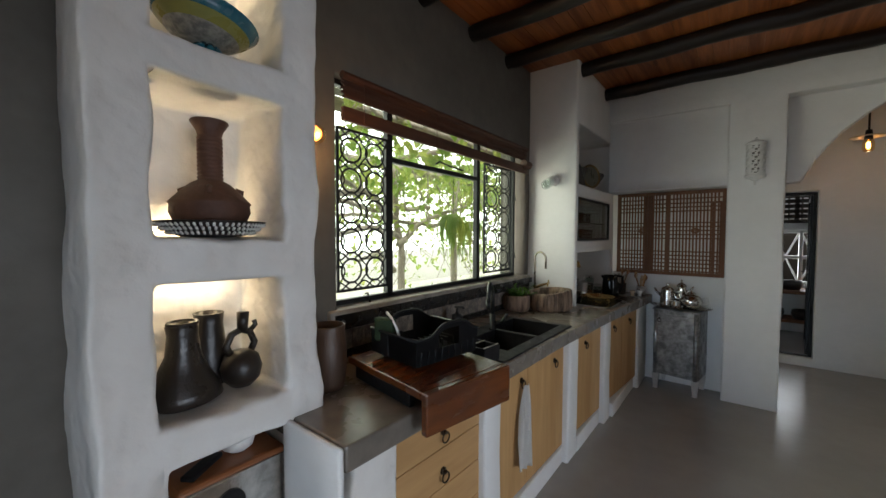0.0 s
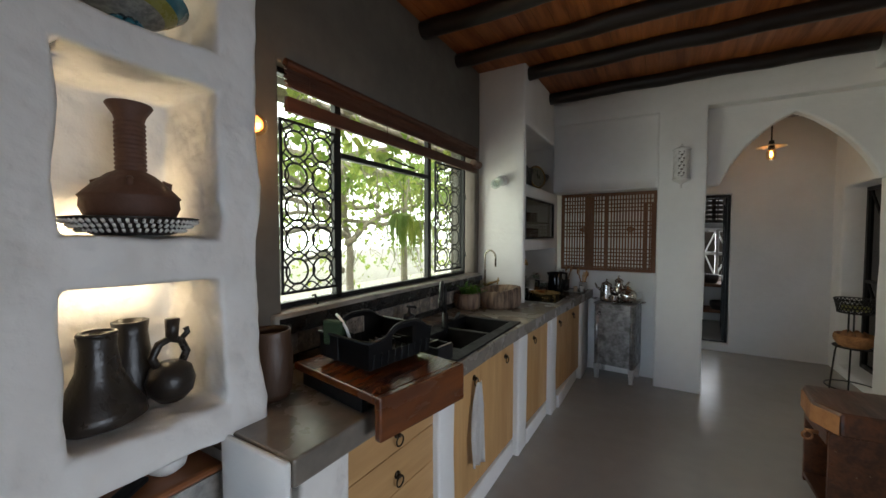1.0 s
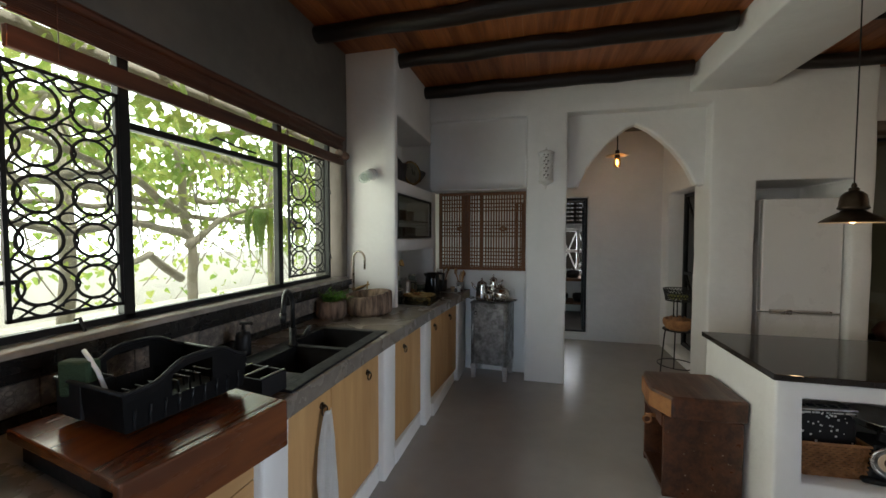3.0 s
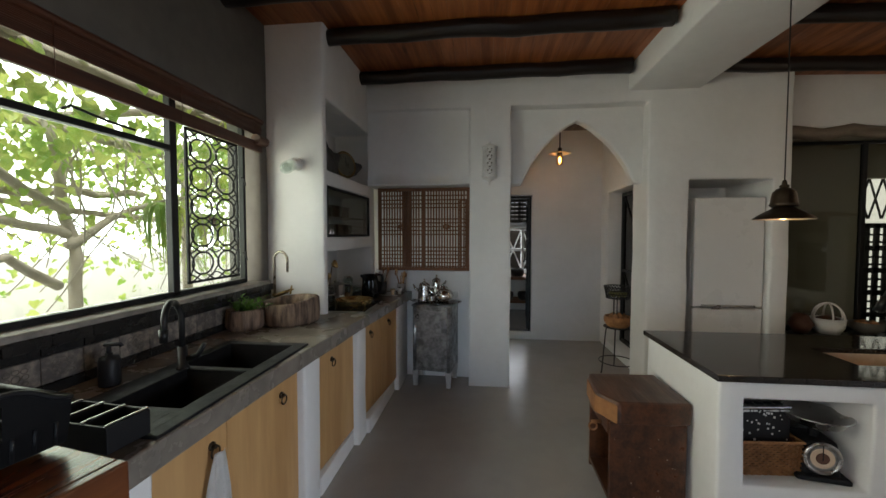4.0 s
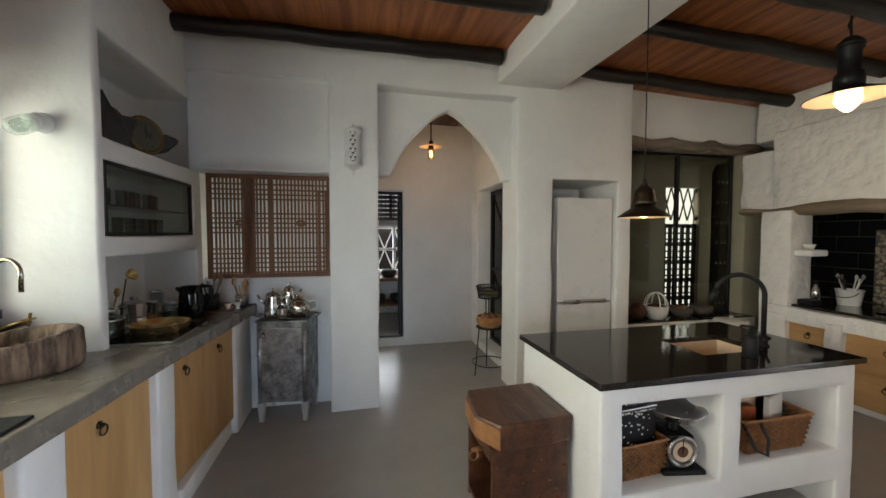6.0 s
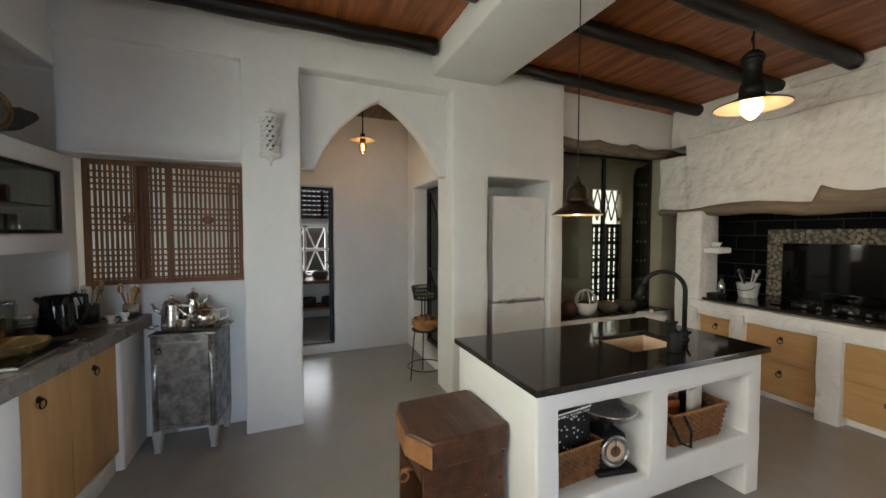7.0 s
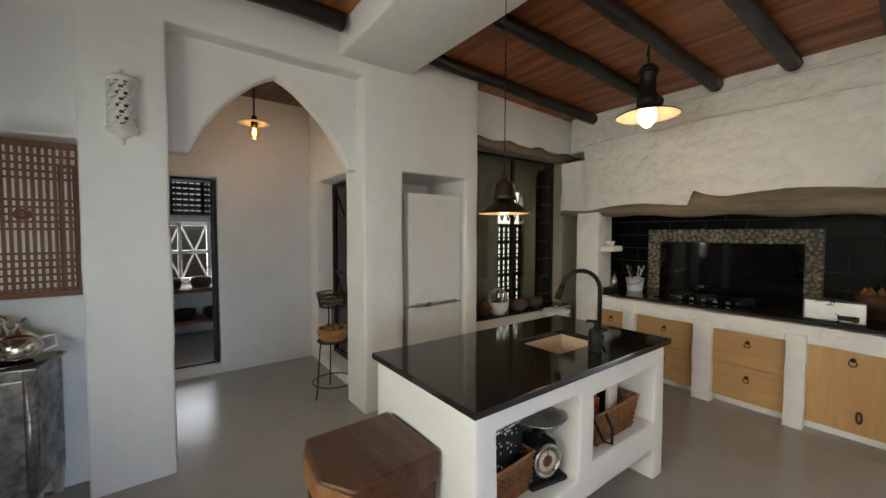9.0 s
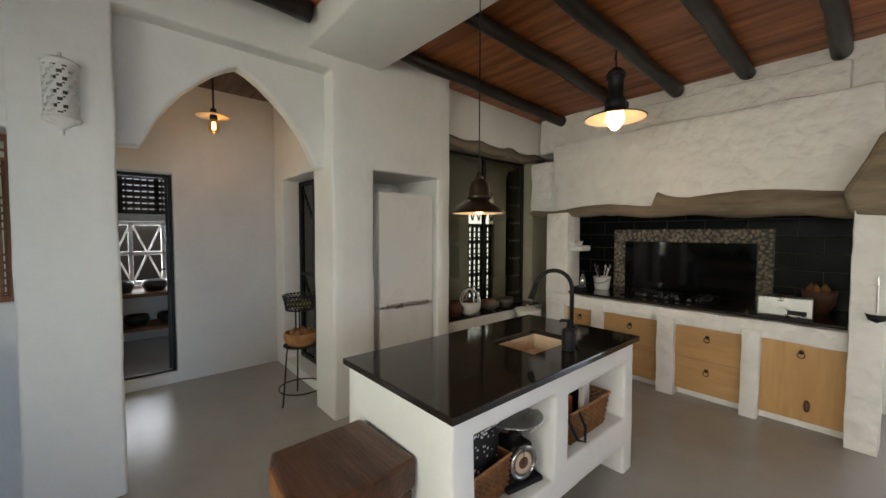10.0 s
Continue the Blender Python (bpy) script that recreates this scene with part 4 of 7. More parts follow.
def vine_crown(name, seed, count, place, size):
    rnd = random.Random(seed)
    vs, fs = [], []
    for _ in range(count):
        c = place(rnd)
        n = Vector((rnd.uniform(-1, 1), rnd.uniform(-1, 1), rnd.uniform(0.1, 1.0))).normalized()
        up = Vector((rnd.uniform(-0.6, 0.6), rnd.uniform(-0.6, 0.6), -1))
        vine_leaf(vs, fs, c, n, up, rnd.uniform(*size), rnd)
    me = bpy.data.meshes.new(name)
    me.from_pydata(vs, [], fs)
    me.materials.append(LEAF)
    return me


def roof_place(r):
    y = r.uniform(1.8, 13)
    x = r.uniform(-4.0, -1.15)
    return Vector((x, y, 2.38 + r.gauss(0, 0.13) + 0.1 * math.sin(y * 2.1 + x)))


def drape_place(r):
    y = r.choice((4.4, 5.0, 6.1, 7.3, 8.2, 9.4)) + r.gauss(0, 0.28)
    return Vector((-2.6 + r.gauss(0, 0.3), y, 2.3 - abs(r.gauss(0, 0.42))))


def back_place(r):
    y = r.uniform(1, 17)
    return Vector((-5.6 + r.gauss(0, 0.5), y, 1.3 + 1.1 * noise.noise(Vector((y * 0.8, 0, 3))) + r.gauss(0, 0.5)))


vine = thing("grape_vine", (-2.7, 5.5, -0.15), "leafy grape vine trained over the pergola outside the window", "vine")


def stem(points, r0, r1):
    p = [Vector(q) - Vector((-2.7, 5.5, -0.15)) for q in points]
    out = []
    for a, b in zip(p, p[1:]):
        out += [a.lerp(b, i / 6) + noise.noise_vector(a.lerp(b, i / 6) * 2.5) * 0.05 for i in range(6)]
    out.append(p[-1])
    return tube(out, r0, 9, r1=r1)


part("trunk", stem([(-2.5, 6.4, -0.16), (-2.45, 6.35, 0.7), (-2.55, 6.5, 1.5), (-2.5, 6.3, 2.4)], 0.055, 0.035), TRUNK, vine, smooth=True)
for k, pts in enumerate((((-2.5, 6.4, 1.5), (-2.3, 5.9, 1.62), (-2.1, 5.2, 1.55), (-1.9, 4.4, 1.6)), ((-2.55, 6.5, 1.7), (-2.2, 5.6, 2.0), (-1.9, 4.7, 2.15)), ((-2.5, 6.4, 1.4), (-2.6, 7.1, 1.8), (-2.4, 8.3, 2.1)),
                         ((-2.4, 4.3, 2.4), (-2.2, 4.0, 1.9), (-2.1, 3.7, 1.95)), ((-2.5, 6.3, 1.1), (-2.2, 5.8, 1.35), (-1.9, 5.3, 1.3)), ((-3.0, 7.6, 1.95), (-2.6, 6.2, 1.85), (-2.3, 4.9, 1.9), (-2.2, 3.9, 1.75)),
                         ((-3.1, 8.6, 1.75), (-2.9, 7.2, 1.7), (-2.7, 5.9, 1.78), (-2.5, 4.8, 1.7)), ((-2.2, 5.6, 2.0), (-2.3, 5.0, 1.85), (-2.2, 4.4, 1.95)))):
    part("limb", stem(pts, 0.04, 0.015), TRUNK, vine, smooth=True)
rnd = random.Random(5)
for i in range(60):
    y = rnd.uniform(3.6, 9)
    x = rnd.uniform(-2.9, -2.0)
    part("tendril", stem([(x, y, 2.4), (x + rnd.uniform(-0.3, 0.3), y + rnd.uniform(-0.4, 0.4), 1.7), (x + rnd.uniform(-0.3, 0.4), y + rnd.uniform(-0.6, 0.6), rnd.uniform(0.8, 1.4))], 0.010, 0.004), TRUNK, vine)
for nm, me in (("crown", vine_crown("crown", 1, 4600, roof_place, (0.04, 0.09))), ("hanging_shoots", vine_crown("shoots", 2, 1700, drape_place, (0.03, 0.075)))):
    ob = new(nm, me)
    ob.parent = vine
    ob.location = (2.7, -5.5, 0.15)
hedge = new("shrubs", vine_crown("shrubs", 3, 1300, back_place, (0.05, 0.11)))
tagged(hedge, "loose green shrubs before the garden wall", "shrub", kind="stuff")


def fern(seed):
    bm = bmesh.new()
    r = random.Random(seed)
    for k in range(34):
        a = r.uniform(0, 6.28)
        l = r.uniform(0.35, 0.65)
        out = r.uniform(0.08, 0.22)
        prev = None
        for j in range(9):
            t = j / 8
            p = Vector((math.cos(a) * out * math.sin(t * 2.2), math.sin(a) * out * math.sin(t * 2.2), 0.1 * math.sin(t * 2.6) - l * t * t))
            w = 0.022 * math.sin(math.pi * min(1, t + 0.08)) + 0.002
            s = Vector((-math.sin(a), math.cos(a), 0)) * w
            cur = (bm.verts.new(p - s), bm.verts.new(p + s))
            if prev:
                bm.faces.new((prev[0], prev[1], cur[1], cur[0]))
            prev = cur
    return bm


for k, (x, y, z) in enumerate(((-1.9, 6.75, 1.75), (-2.2, 7.6, 1.7))):
    fr = thing("hanging_fern", (x, y, z), "green fern in a hanging pot under the pergola", "fern", group="hanging ferns")
    part("fronds", fern(k), LEAF, fr)
    part("pot", lathe([(0, -0.1), (0.07, -0.1), (0.09, 0), (0.08, 0), (0, -0.02)], 16), CLAY, fr, smooth=True)
    part("wire", tube([(0, 0, 0), (0, 0, 0.8)], 0.003, 5), BLACK, fr)


# ---- plastered niche unit beside the window ----
niche_bm = masonry(
    [(-0.80, -0.41, 3.262, 3.887, -0.02, 3.08)],
    [(-0.745, -0.3, 3.395, 3.757, 2.083, 2.55), (-0.745, -0.3, 3.395, 3.757, 1.52, 1.972), (-0.745, -0.3, 3.395, 3.757, 1.012, 1.395), (-0.745, -0.3, 3.41, 3.80, 0.55, 0.893)],
    step=0.045, bev=0.016, wob=0.016, freq=4.5, seg=3)
for v in niche_bm.verts:
    if v.co.x > -0.7:
        t = min(1, max(0, (1.25 - v.co.z) / 0.5))
        v.co.x += 0.05 * t * t * (3 - 2 * t) * (v.co.x + 0.7) / 0.29
setting("wall_niche_unit", niche_bm, ROUGH_PLASTER, "thick rough white plastered shelving with four rounded niches", True)
ls = thing("niche_light", (-0.735, 3.576, 1.532), "warm hidden light strip low at the back of a niche", "light", group="niche lights")
part("diffuser", box(-0.006, 0.006, -0.12, 0.12, 0.0, 0.012, 0.002), LED, ls)
area("niche_glow", (-0.733, 3.576, 1.548), (-0.66, 3.56, 1.88), 0.24, 0.02, P_NICHE * 2.4, (1.0, 0.78, 0.48))
for z in (1.386, 2.54):
    ls = thing("niche_light", (-0.70, 3.576, z), "warm hidden light strip at the top of a niche", "light", group="niche lights")
    part("diffuser", box(-0.012, 0.012, -0.13, 0.13, -0.012, 0.0, 0.003), LED, ls)
    area("niche_glow", (-0.69, 3.576, z - 0.016), (-0.66, 3.576, z - 1), 0.26, 0.02, P_NICHE, (1.0, 0.78, 0.48))

bp = thing("shell_platter", (-0.54, 3.583, 1.528), "black platter with a cowrie-shell rim under the clay bottle", "platter")
part("dish", lathe([(0, 0), (0.085, 0), (0.115, 0.012), (0.155, 0.045), (0.16, 0.048), (0.15, 0.05), (0.10, 0.03), (0, 0.022)], 40), BLACKCLAY, bp, smooth=True)
for row, (r, z, n) in enumerate(((0.152, 0.041, 58), (0.138, 0.029, 54), (0.122, 0.016, 48))):
    bm = bmesh.new()
    for i in range(n):
        a = 2 * math.pi * (i + 0.5 * row) / n
        u = Vector((math.cos(a), math.sin(a), 0.75)).normalized()
        c = Vector((math.cos(a) * r, math.sin(a) * r, z - 0.004))
        tube([c - u * 0.006, c, c + u * 0.006], 0.0042, 5, bm)
    part("shell_border", bm, WHITE, bp, "row of white cowrie shells", True)
vs = thing("clay_bottle", (-0.54, 3.58, 1.551), "red-brown clay bottle with a long ringed neck", "bottle")
prof = [(0, 0), (0.075, 0.004), (0.10, 0.02), (0.114, 0.055), (0.112, 0.078), (0.117, 0.084), (0.112, 0.09), (0.085, 0.12), (0.056, 0.147), (0.04, 0.156)]
for i in range(11):
    z = 0.16 + i * 0.0125
    prof += [(0.034, z), (0.037, z + 0.004), (0.037, z + 0.008), (0.034, z + 0.0115)]
prof += [(0.034, 0.30), (0.038, 0.315), (0.055, 0.343), (0.052, 0.348), (0.03, 0.32), (0, 0.30)]
part("body", lathe(prof, 34, wob=0.01), CLAY, vs, smooth=True)
for a in (-0.4, -2.3, 1.3, 2.7):
    c = (math.cos(a) * 0.083, math.sin(a) * 0.083, 0.125)
    part("lug", tube([(c[0] * 1.03, c[1] * 1.03, 0.108), (c[0] * 1.08, c[1] * 1.08, 0.126), (c[0] * 0.85, c[1] * 0.85, 0.132)], 0.0085, 8), CLAY, vs, smooth=True)

fp = thing("black_clay_flask", (-0.53, 3.49, 1.019), "squat black burnished clay flask with a wide flat base", "flask", rz=12)
bm = lathe([(0, 0), (0.09, 0.0), (0.112, 0.012), (0.105, 0.04), (0.075, 0.085), (0.052, 0.14), (0.045, 0.20), (0.048, 0.225), (0.04, 0.235), (0.025, 0.228), (0, 0.2)], 32, wob=0.08)
fp.scale = (0.93, 0.93, 1.05)
part("body", bm, BLACKCLAY, fp, smooth=True)
part("rim", tube(ring((0, 0, 0.232), 0.042, "z", 22), 0.006, 6, closed=True), BLACKCLAY, fp, smooth=True)
solo("black_clay_beaker", lathe([(0, 0), (0.05, 0), (0.06, 0.02), (0.062, 0.07), (0.05, 0.14), (0.043, 0.21), (0.047, 0.245), (0.041, 0.247), (0.038, 0.21), (0, 0.1)], 28, wob=0.04), BLACKCLAY, "tall dark clay beaker behind the flask", "beaker", loc=(-0.63, 3.60, 1.019), smooth=True)
st = thing("stirrup_bottle", (-0.53, 3.662, 1.019), "round dark clay bottle with a stirrup handle and spout", "bottle")
part("body", lathe([(0, 0), (0.035, 0), (0.058, 0.025), (0.066, 0.06), (0.055, 0.1), (0.03, 0.118), (0, 0.122)], 28), BLACKCLAY, st, smooth=True)
part("stirrup", tube([(0, -0.032, 0.105), (0, -0.048, 0.14), (0, -0.03, 0.178), (0, 0.0, 0.19), (0, 0.03, 0.178), (0, 0.046, 0.14), (0, 0.03, 0.105)], 0.012, 10), BLACKCLAY, st, smooth=True)
part("spout", tube([(0, 0.005, 0.185), (0, 0.008, 0.25)], 0.0165, 12, r1=0.02), BLACKCLAY, st, smooth=True)
part("lug", tube([(0, 0.03, 0.18), (0.0, 0.05, 0.2), (0, 0.045, 0.215)], 0.009, 8), BLACKCLAY, st, smooth=True)

gb = thing("glazed_bowl", (-0.56, 3.575, 2.088), "turquoise and yellow glazed bowl on a blue figured foot", "bowl", rz=0)
tilt = Matrix.Translation((0, 0.0, 0.105)) @ Matrix.Rotation(radians(-9), 4, "X") @ Matrix.Diagonal((1.0, 1.0, 0.72, 1))
for nm, prof, m in (("bowl", [(0, -0.075), (0.06, -0.07), (0.105, -0.03)], PALEGREY), ("band", [(0.105, -0.03), (0.133, 0.005)], YELLOW), ("rim", [(0.133, 0.005), (0.158, 0.045), (0.153, 0.048), (0.1, -0.015), (0.05, -0.055), (0, -0.06)], TURQ)):
    bm = lathe(prof, 40)
    bm.transform(tilt)
    part(nm, bm, m, gb, smooth=True)
for k in range(9):
    a = k * 0.7
    c = Vector((math.cos(a) * 0.055, math.sin(a) * 0.05, 0.0))
    part("foot_figure", tube([c + Vector((0, 0, 0.0)), c * 0.8 + Vector((0.01, 0, 0.025)), c * 0.5 + Vector((0, 0.01, 0.05))], 0.015, 8, r1=0.01), TURQ, gb, smooth=True)

rd = thing("table_radio", (-0.55, 3.605, 0.552), "wood-cased table radio in the lowest niche", "radio")
part("case", box(-0.15, 0.12, -0.17, 0.17, 0.0, 0.24, 0.02, 3), TEAK, rd)
part("front_panel", box(0.115, 0.128, -0.155, 0.155, 0.015, 0.225, 0.012), SILVER, rd)
part("dial", tube([(0.127, -0.03, 0.14), (0.134, -0.03, 0.14)], 0.045, 24), BLACK, rd)
solo("remote_control", box(-0.022, 0.022, -0.07, 0.07, 0, 0.016, 0.005), BLACKPLASTIC, "black remote control lying on the radio", "remote", loc=(-0.51, 3.53, 0.793), rz=35)
solo("smart_speaker", lathe([(0, 0), (0.03, 0), (0.048, 0.014), (0.054, 0.034), (0.048, 0.052), (0.03, 0.064), (0, 0.067)], 28), WHITE, "small white round speaker on the radio", "speaker", loc=(-0.54, 3.65, 0.793), smooth=True)
solo("radio_cable", tube([(-0.64, 3.765, 0.79), (-0.64, 3.78, 0.83), (-0.70, 3.785, 0.87)], 0.003, 6), BLACK, "thin black cable in the lowest niche", "cable")


def bulkhead(name, loc, axis, label, lit):
    """Ceramic rose and a slanted glass dome."""
    w = thing(name, loc, label, "wall lamp", "glass wall lamps")
    d = Vector(axis).normalized()
    back = -d * 0.01
    part("rose", tube([back, d * 0.03], 0.048, 22, r1=0.045), WHITE, w, smooth=True)
    k = (d + Vector((0, 0, -0.55))).normalized()
    part("collar", tube([d * 0.025, d * 0.03 + k * 0.03], 0.04, 20), WHITE, w, smooth=True)
    s = d * 0.03 + k * 0.028
    bm = lathe([(0.042, 0), (0.043, 0.06), (0.038, 0.085), (0.022, 0.105), (0, 0.11)], 22)
    bm.transform(Matrix.Translation(s) @ k.to_track_quat("Z", "Y").to_matrix().to_4x4())
    g = part("glass_dome", bm, BULBGLASS if lit else JARGLASS, w, smooth=True)
    g.visible_shadow = False
    bm = lathe([(0.014, 0), (0.018, 0.02), (0.032, 0.045), (0.028, 0.07), (0, 0.082)], 18)
    bm.transform(Matrix.Translation(s) @ k.to_track_quat("Z", "Y").to_matrix().to_4x4())
    part("bulb", bm, AMBER if lit else JARGLASS, w, smooth=True)
    if lit:
        bulb("wall_lamp_light", Vector(loc) + s + k * 0.10, P_BULB * 3)


bulkhead("wall_lamp", (-0.735, 4.01, 2.01), (1, 0.12, 0), "lit glass dome wall lamp on the grey wall", True)
bulkhead("wall_lamp", (-0.50, 6.372, 2.03), (-0.25, -1, 0), "unlit glass dome wall lamp on the white block", False)


# ---- far wall: lattice screen, metal cabinet, fridge, sconce ----
lt = thing("lattice_screen", (0.24, 7.615, 1.13), "red-brown wooden lattice shutters in the wall opening", "screen")
for x0, x1, z0, z1 in ((-0.485, -0.45, 0, 0.865), (0.455, 0.485, 0, 0.865), (-0.45, 0.455, 0, 0.035), (-0.45, 0.455, 0.83, 0.865), (-0.02, 0.022, 0.035, 0.83)):
    part("rail", box(x0, x1, -0.018, 0.018, z0, z1, 0.004), LATTICE, lt)
vbar = box(-0.0075, 0.0075, -0.007, 0.007, 0, 0.795, 0.0015, 1)
first = part("slat", vbar, LATTICE, lt)
first.location = (-0.43, 0, 0.035)
xs = [-0.45 + 0.43 * (i + 1) / 15 for i in range(14)] + [0.022 + 0.433 * (i + 1) / 15 for i in range(14)]
for x in xs:
    o = new("slat", first.data)
    o.parent, o.location = lt, (x, 0, 0.035)
bpy.data.objects.remove(first)
zs = [0.045, 0.085, 0.125, 0.165, 0.205, 0.245, 0.38, 0.42, 0.46, 0.50, 0.54, 0.66, 0.70, 0.74, 0.785]
hb = None
for x0, x1 in ((-0.45, -0.02), (0.022, 0.455)):
    for z in zs:
        if hb is None:
            part("cross_slat", box(0, 0.432, -0.006, 0.006, -0.0065, 0.0065, 0.0015, 1), LATTICE, lt).location = (x0, 0, 0.0)
            hb = [o for o in lt.children if o.name.startswith("cross_slat")][0]
            hb.location = (x0, 0, z)
        else:
            o = new("cross_slat", hb.data)
            o.parent, o.location = lt, (x0, 0, z)
for x in (-0.235, 0.24):
    part("rosette", tube(ring((x, 0, 0.46), 0.03, "y", 8, 0.02), 0.012, 6, closed=True), LATTICE, lt)
part("sliding_stile", box(-0.22, -0.13, 0.03, 0.05, 0.02, 0.85, 0.003), LATTICE, lt)
for x0, x1, z0, z1 in ((0.375, 0.395, 0.03, 0.75), (0.435, 0.455, 0.03, 0.75), (0.395, 0.435, 0.73, 0.75)):
    part("sliding_stile", box(x0, x1, 0.03, 0.045, z0, z1, 0.003), LATTICE, lt)

# scuffed steel cabinet
mc = thing("metal_cabinet", (0.385, 7.50, 0), "scuffed bare-steel cabinet with one door on short cast legs", "cabinet", rz=-8)
W, D = 0.20, 0.165
part("body", box(-W, W, -D + 0.012, D, 0.155, 0.805, 0.014, 3), RAWMETAL, mc)
dr = part("door", box(-W + 0.035, W - 0.035, -D - 0.002, -D + 0.02, 0.185, 0.755, 0.008), RAWMETAL, mc, "scuffed steel door")
part("top", box(-W - 0.006, W + 0.006, -D - 0.004, D, 0.795, 0.812, 0.006), RAWMETAL, mc)
for x in (-W + 0.028, W - 0.028):
    part("corner_post", tube([(x, -D + 0.008, 0.155), (x, -D + 0.008, 0.80)], 0.022, 14), RAWMETAL, mc, smooth=True)
part("bottom_rail", box(-W + 0.03, W - 0.03, -D + 0.0, -D + 0.02, 0.157, 0.185, 0.004), RAWMETAL, mc)
hd = part("handle", tube([(-W + 0.06, -D - 0.002, 0.715), (-W + 0.06, -D - 0.014, 0.715)], 0.008, 10), BLACK, dr, "black ring handle")
part("ring", tube(ring((-W + 0.06, -D - 0.014, 0.697), 0.017, "y", 18), 0.003, 6, closed=True), BLACK, hd)
for x in (-W + 0.03, W - 0.03):
    for y in (-D + 0.02, D - 0.03):
        part("leg", prism([(x - 0.03, 0.158), (x + 0.03, 0.158), (x + 0.028, 0.12), (x + 0.017, 0.02), (x + 0.022, 0.0), (x - 0.022, 0.0), (x - 0.017, 0.02), (x - 0.028, 0.12)], y - 0.024, y + 0.024, "y", 0.005), CAST, mc, "cast metal leg")

tr = thing("silver_tray", (0.385, 7.48, 0.813), "oval tarnished silver tray on the steel cabinet", "tray", rz=-8)
bm = lathe([(0, 0.0), (0.16, 0.0), (0.18, 0.004), (0.205, 0.014), (0.21, 0.017), (0.2, 0.016), (0.175, 0.008), (0, 0.005)], 40)
bm.transform(Matrix.Diagonal((1.12, 0.72, 1, 1)))
part("plate", bm, SILVER, tr, smooth=True)
for s in (-1, 1):
    part("handle", tube([(s * 0.225, -0.05, 0.017), (s * 0.26, -0.03, 0.022), (s * 0.26, 0.03, 0.022), (s * 0.225, 0.05, 0.017)], 0.006, 8), SILVER, tr, smooth=True)


def pot(name, loc, prof, label, spout, handle, lid=True, rz=0, white_handle=True):
    p = thing(name, loc, label, "teapot", "silver tea set", rz)
    p.scale = (1.38, 1.38, 1.42)
    part("body", lathe(prof, 28), SILVER, p, smooth=True)
    if lid:
        r, z = prof[-2]
        part("lid", lathe([(r * 1.02, z), (r * 0.8, z + 0.012), (r * 0.25, z + 0.02), (0.006, z + 0.03), (0.009, z + 0.038), (0, z + 0.044)], 20), SILVER, p, smooth=True)
    if spout:
        part("spout", tube(spout, 0.012, 8, r1=0.006), SILVER, p, smooth=True)
    part("handle", tube(handle, 0.006, 8), WHITE if white_handle else SILVER, p, smooth=True)


pot("coffee_pot", (0.27, 7.48, 0.819), [(0, 0), (0.045, 0), (0.048, 0.01), (0.046, 0.06), (0.04, 0.12), (0.04, 0.125), (0, 0.126)], "straight-sided silver coffee pot with a pale handle", [(-0.04, 0, 0.08), (-0.07, 0, 0.10), (-0.085, 0, 0.13)], [(0.042, 0, 0.11), (0.085, 0, 0.11), (0.085, 0, 0.045), (0.044, 0, 0.03)])
pot("teapot", (0.475, 7.46, 0.819), [(0, 0), (0.035, 0), (0.062, 0.025), (0.07, 0.055), (0.055, 0.09), (0.03, 0.103), (0, 0.104)], "round silver teapot with a pale handle", [(-0.06, 0, 0.05), (-0.095, 0, 0.075), (-0.11, 0, 0.11)], [(0.06, 0, 0.08), (0.1, 0, 0.09), (0.105, 0, 0.045), (0.066, 0, 0.03)])
pot("hot_water_jug", (0.385, 7.55, 0.819), [(0, 0), (0.04, 0), (0.05, 0.03), (0.045, 0.09), (0.028, 0.13), (0.034, 0.15), (0, 0.152)], "tall silver jug with a pointed lid behind the teapots", [(0.03, 0, 0.1), (0.055, 0, 0.12), (0.075, 0, 0.15)], [(-0.04, 0, 0.12), (-0.08, 0, 0.11), (-0.075, 0, 0.04), (-0.045, 0, 0.03)])
pot("sugar_bowl", (0.355, 7.425, 0.819), [(0, 0), (0.03, 0), (0.035, 0.02), (0.033, 0.05), (0.034, 0.055), (0, 0.054)], "small silver sugar bowl on the tray", None, [(0.033, 0, 0.05), (0.055, 0, 0.045), (0.05, 0, 0.02), (0.034, 0, 0.015)], False, 20)

# fridge in its recess
fg = thing("fridge", (3.135, 7.78, 0), "tall white two-door fridge in a wall recess", "fridge")
part("body", box(-0.30, 0.30, -0.25, 0.26, 0.03, 1.85, 0.008), FRIDGE, fg)
for z0, z1, nm in ((0.05, 0.822, "freezer_door"), (0.83, 1.852, "fridge_door")):
    d = part(nm, box(-0.302, 0.302, -0.315, -0.256, z0, z1, 0.012, 3), FRIDGE, fg)
    part("handle", box(-0.23, 0.23, -0.335, -0.31, z1 - 0.012 if z0 < 0.5 else z0 + 0.004, z1 + 0.004 if z0 < 0.5 else z0 + 0.022, 0.004), STEEL, d, "slim steel grip")
for x in (-0.24, 0.24):
    part("foot", tube([(x, -0.2, 0.001), (x, -0.2, 0.04)], 0.02, 10), BLACKPLASTIC, fg)

# pierced white wall lantern
sc = thing("wall_lantern", (0.925, 7.403, 1.985), "white pierced metal wall lantern on the pier", "lantern")


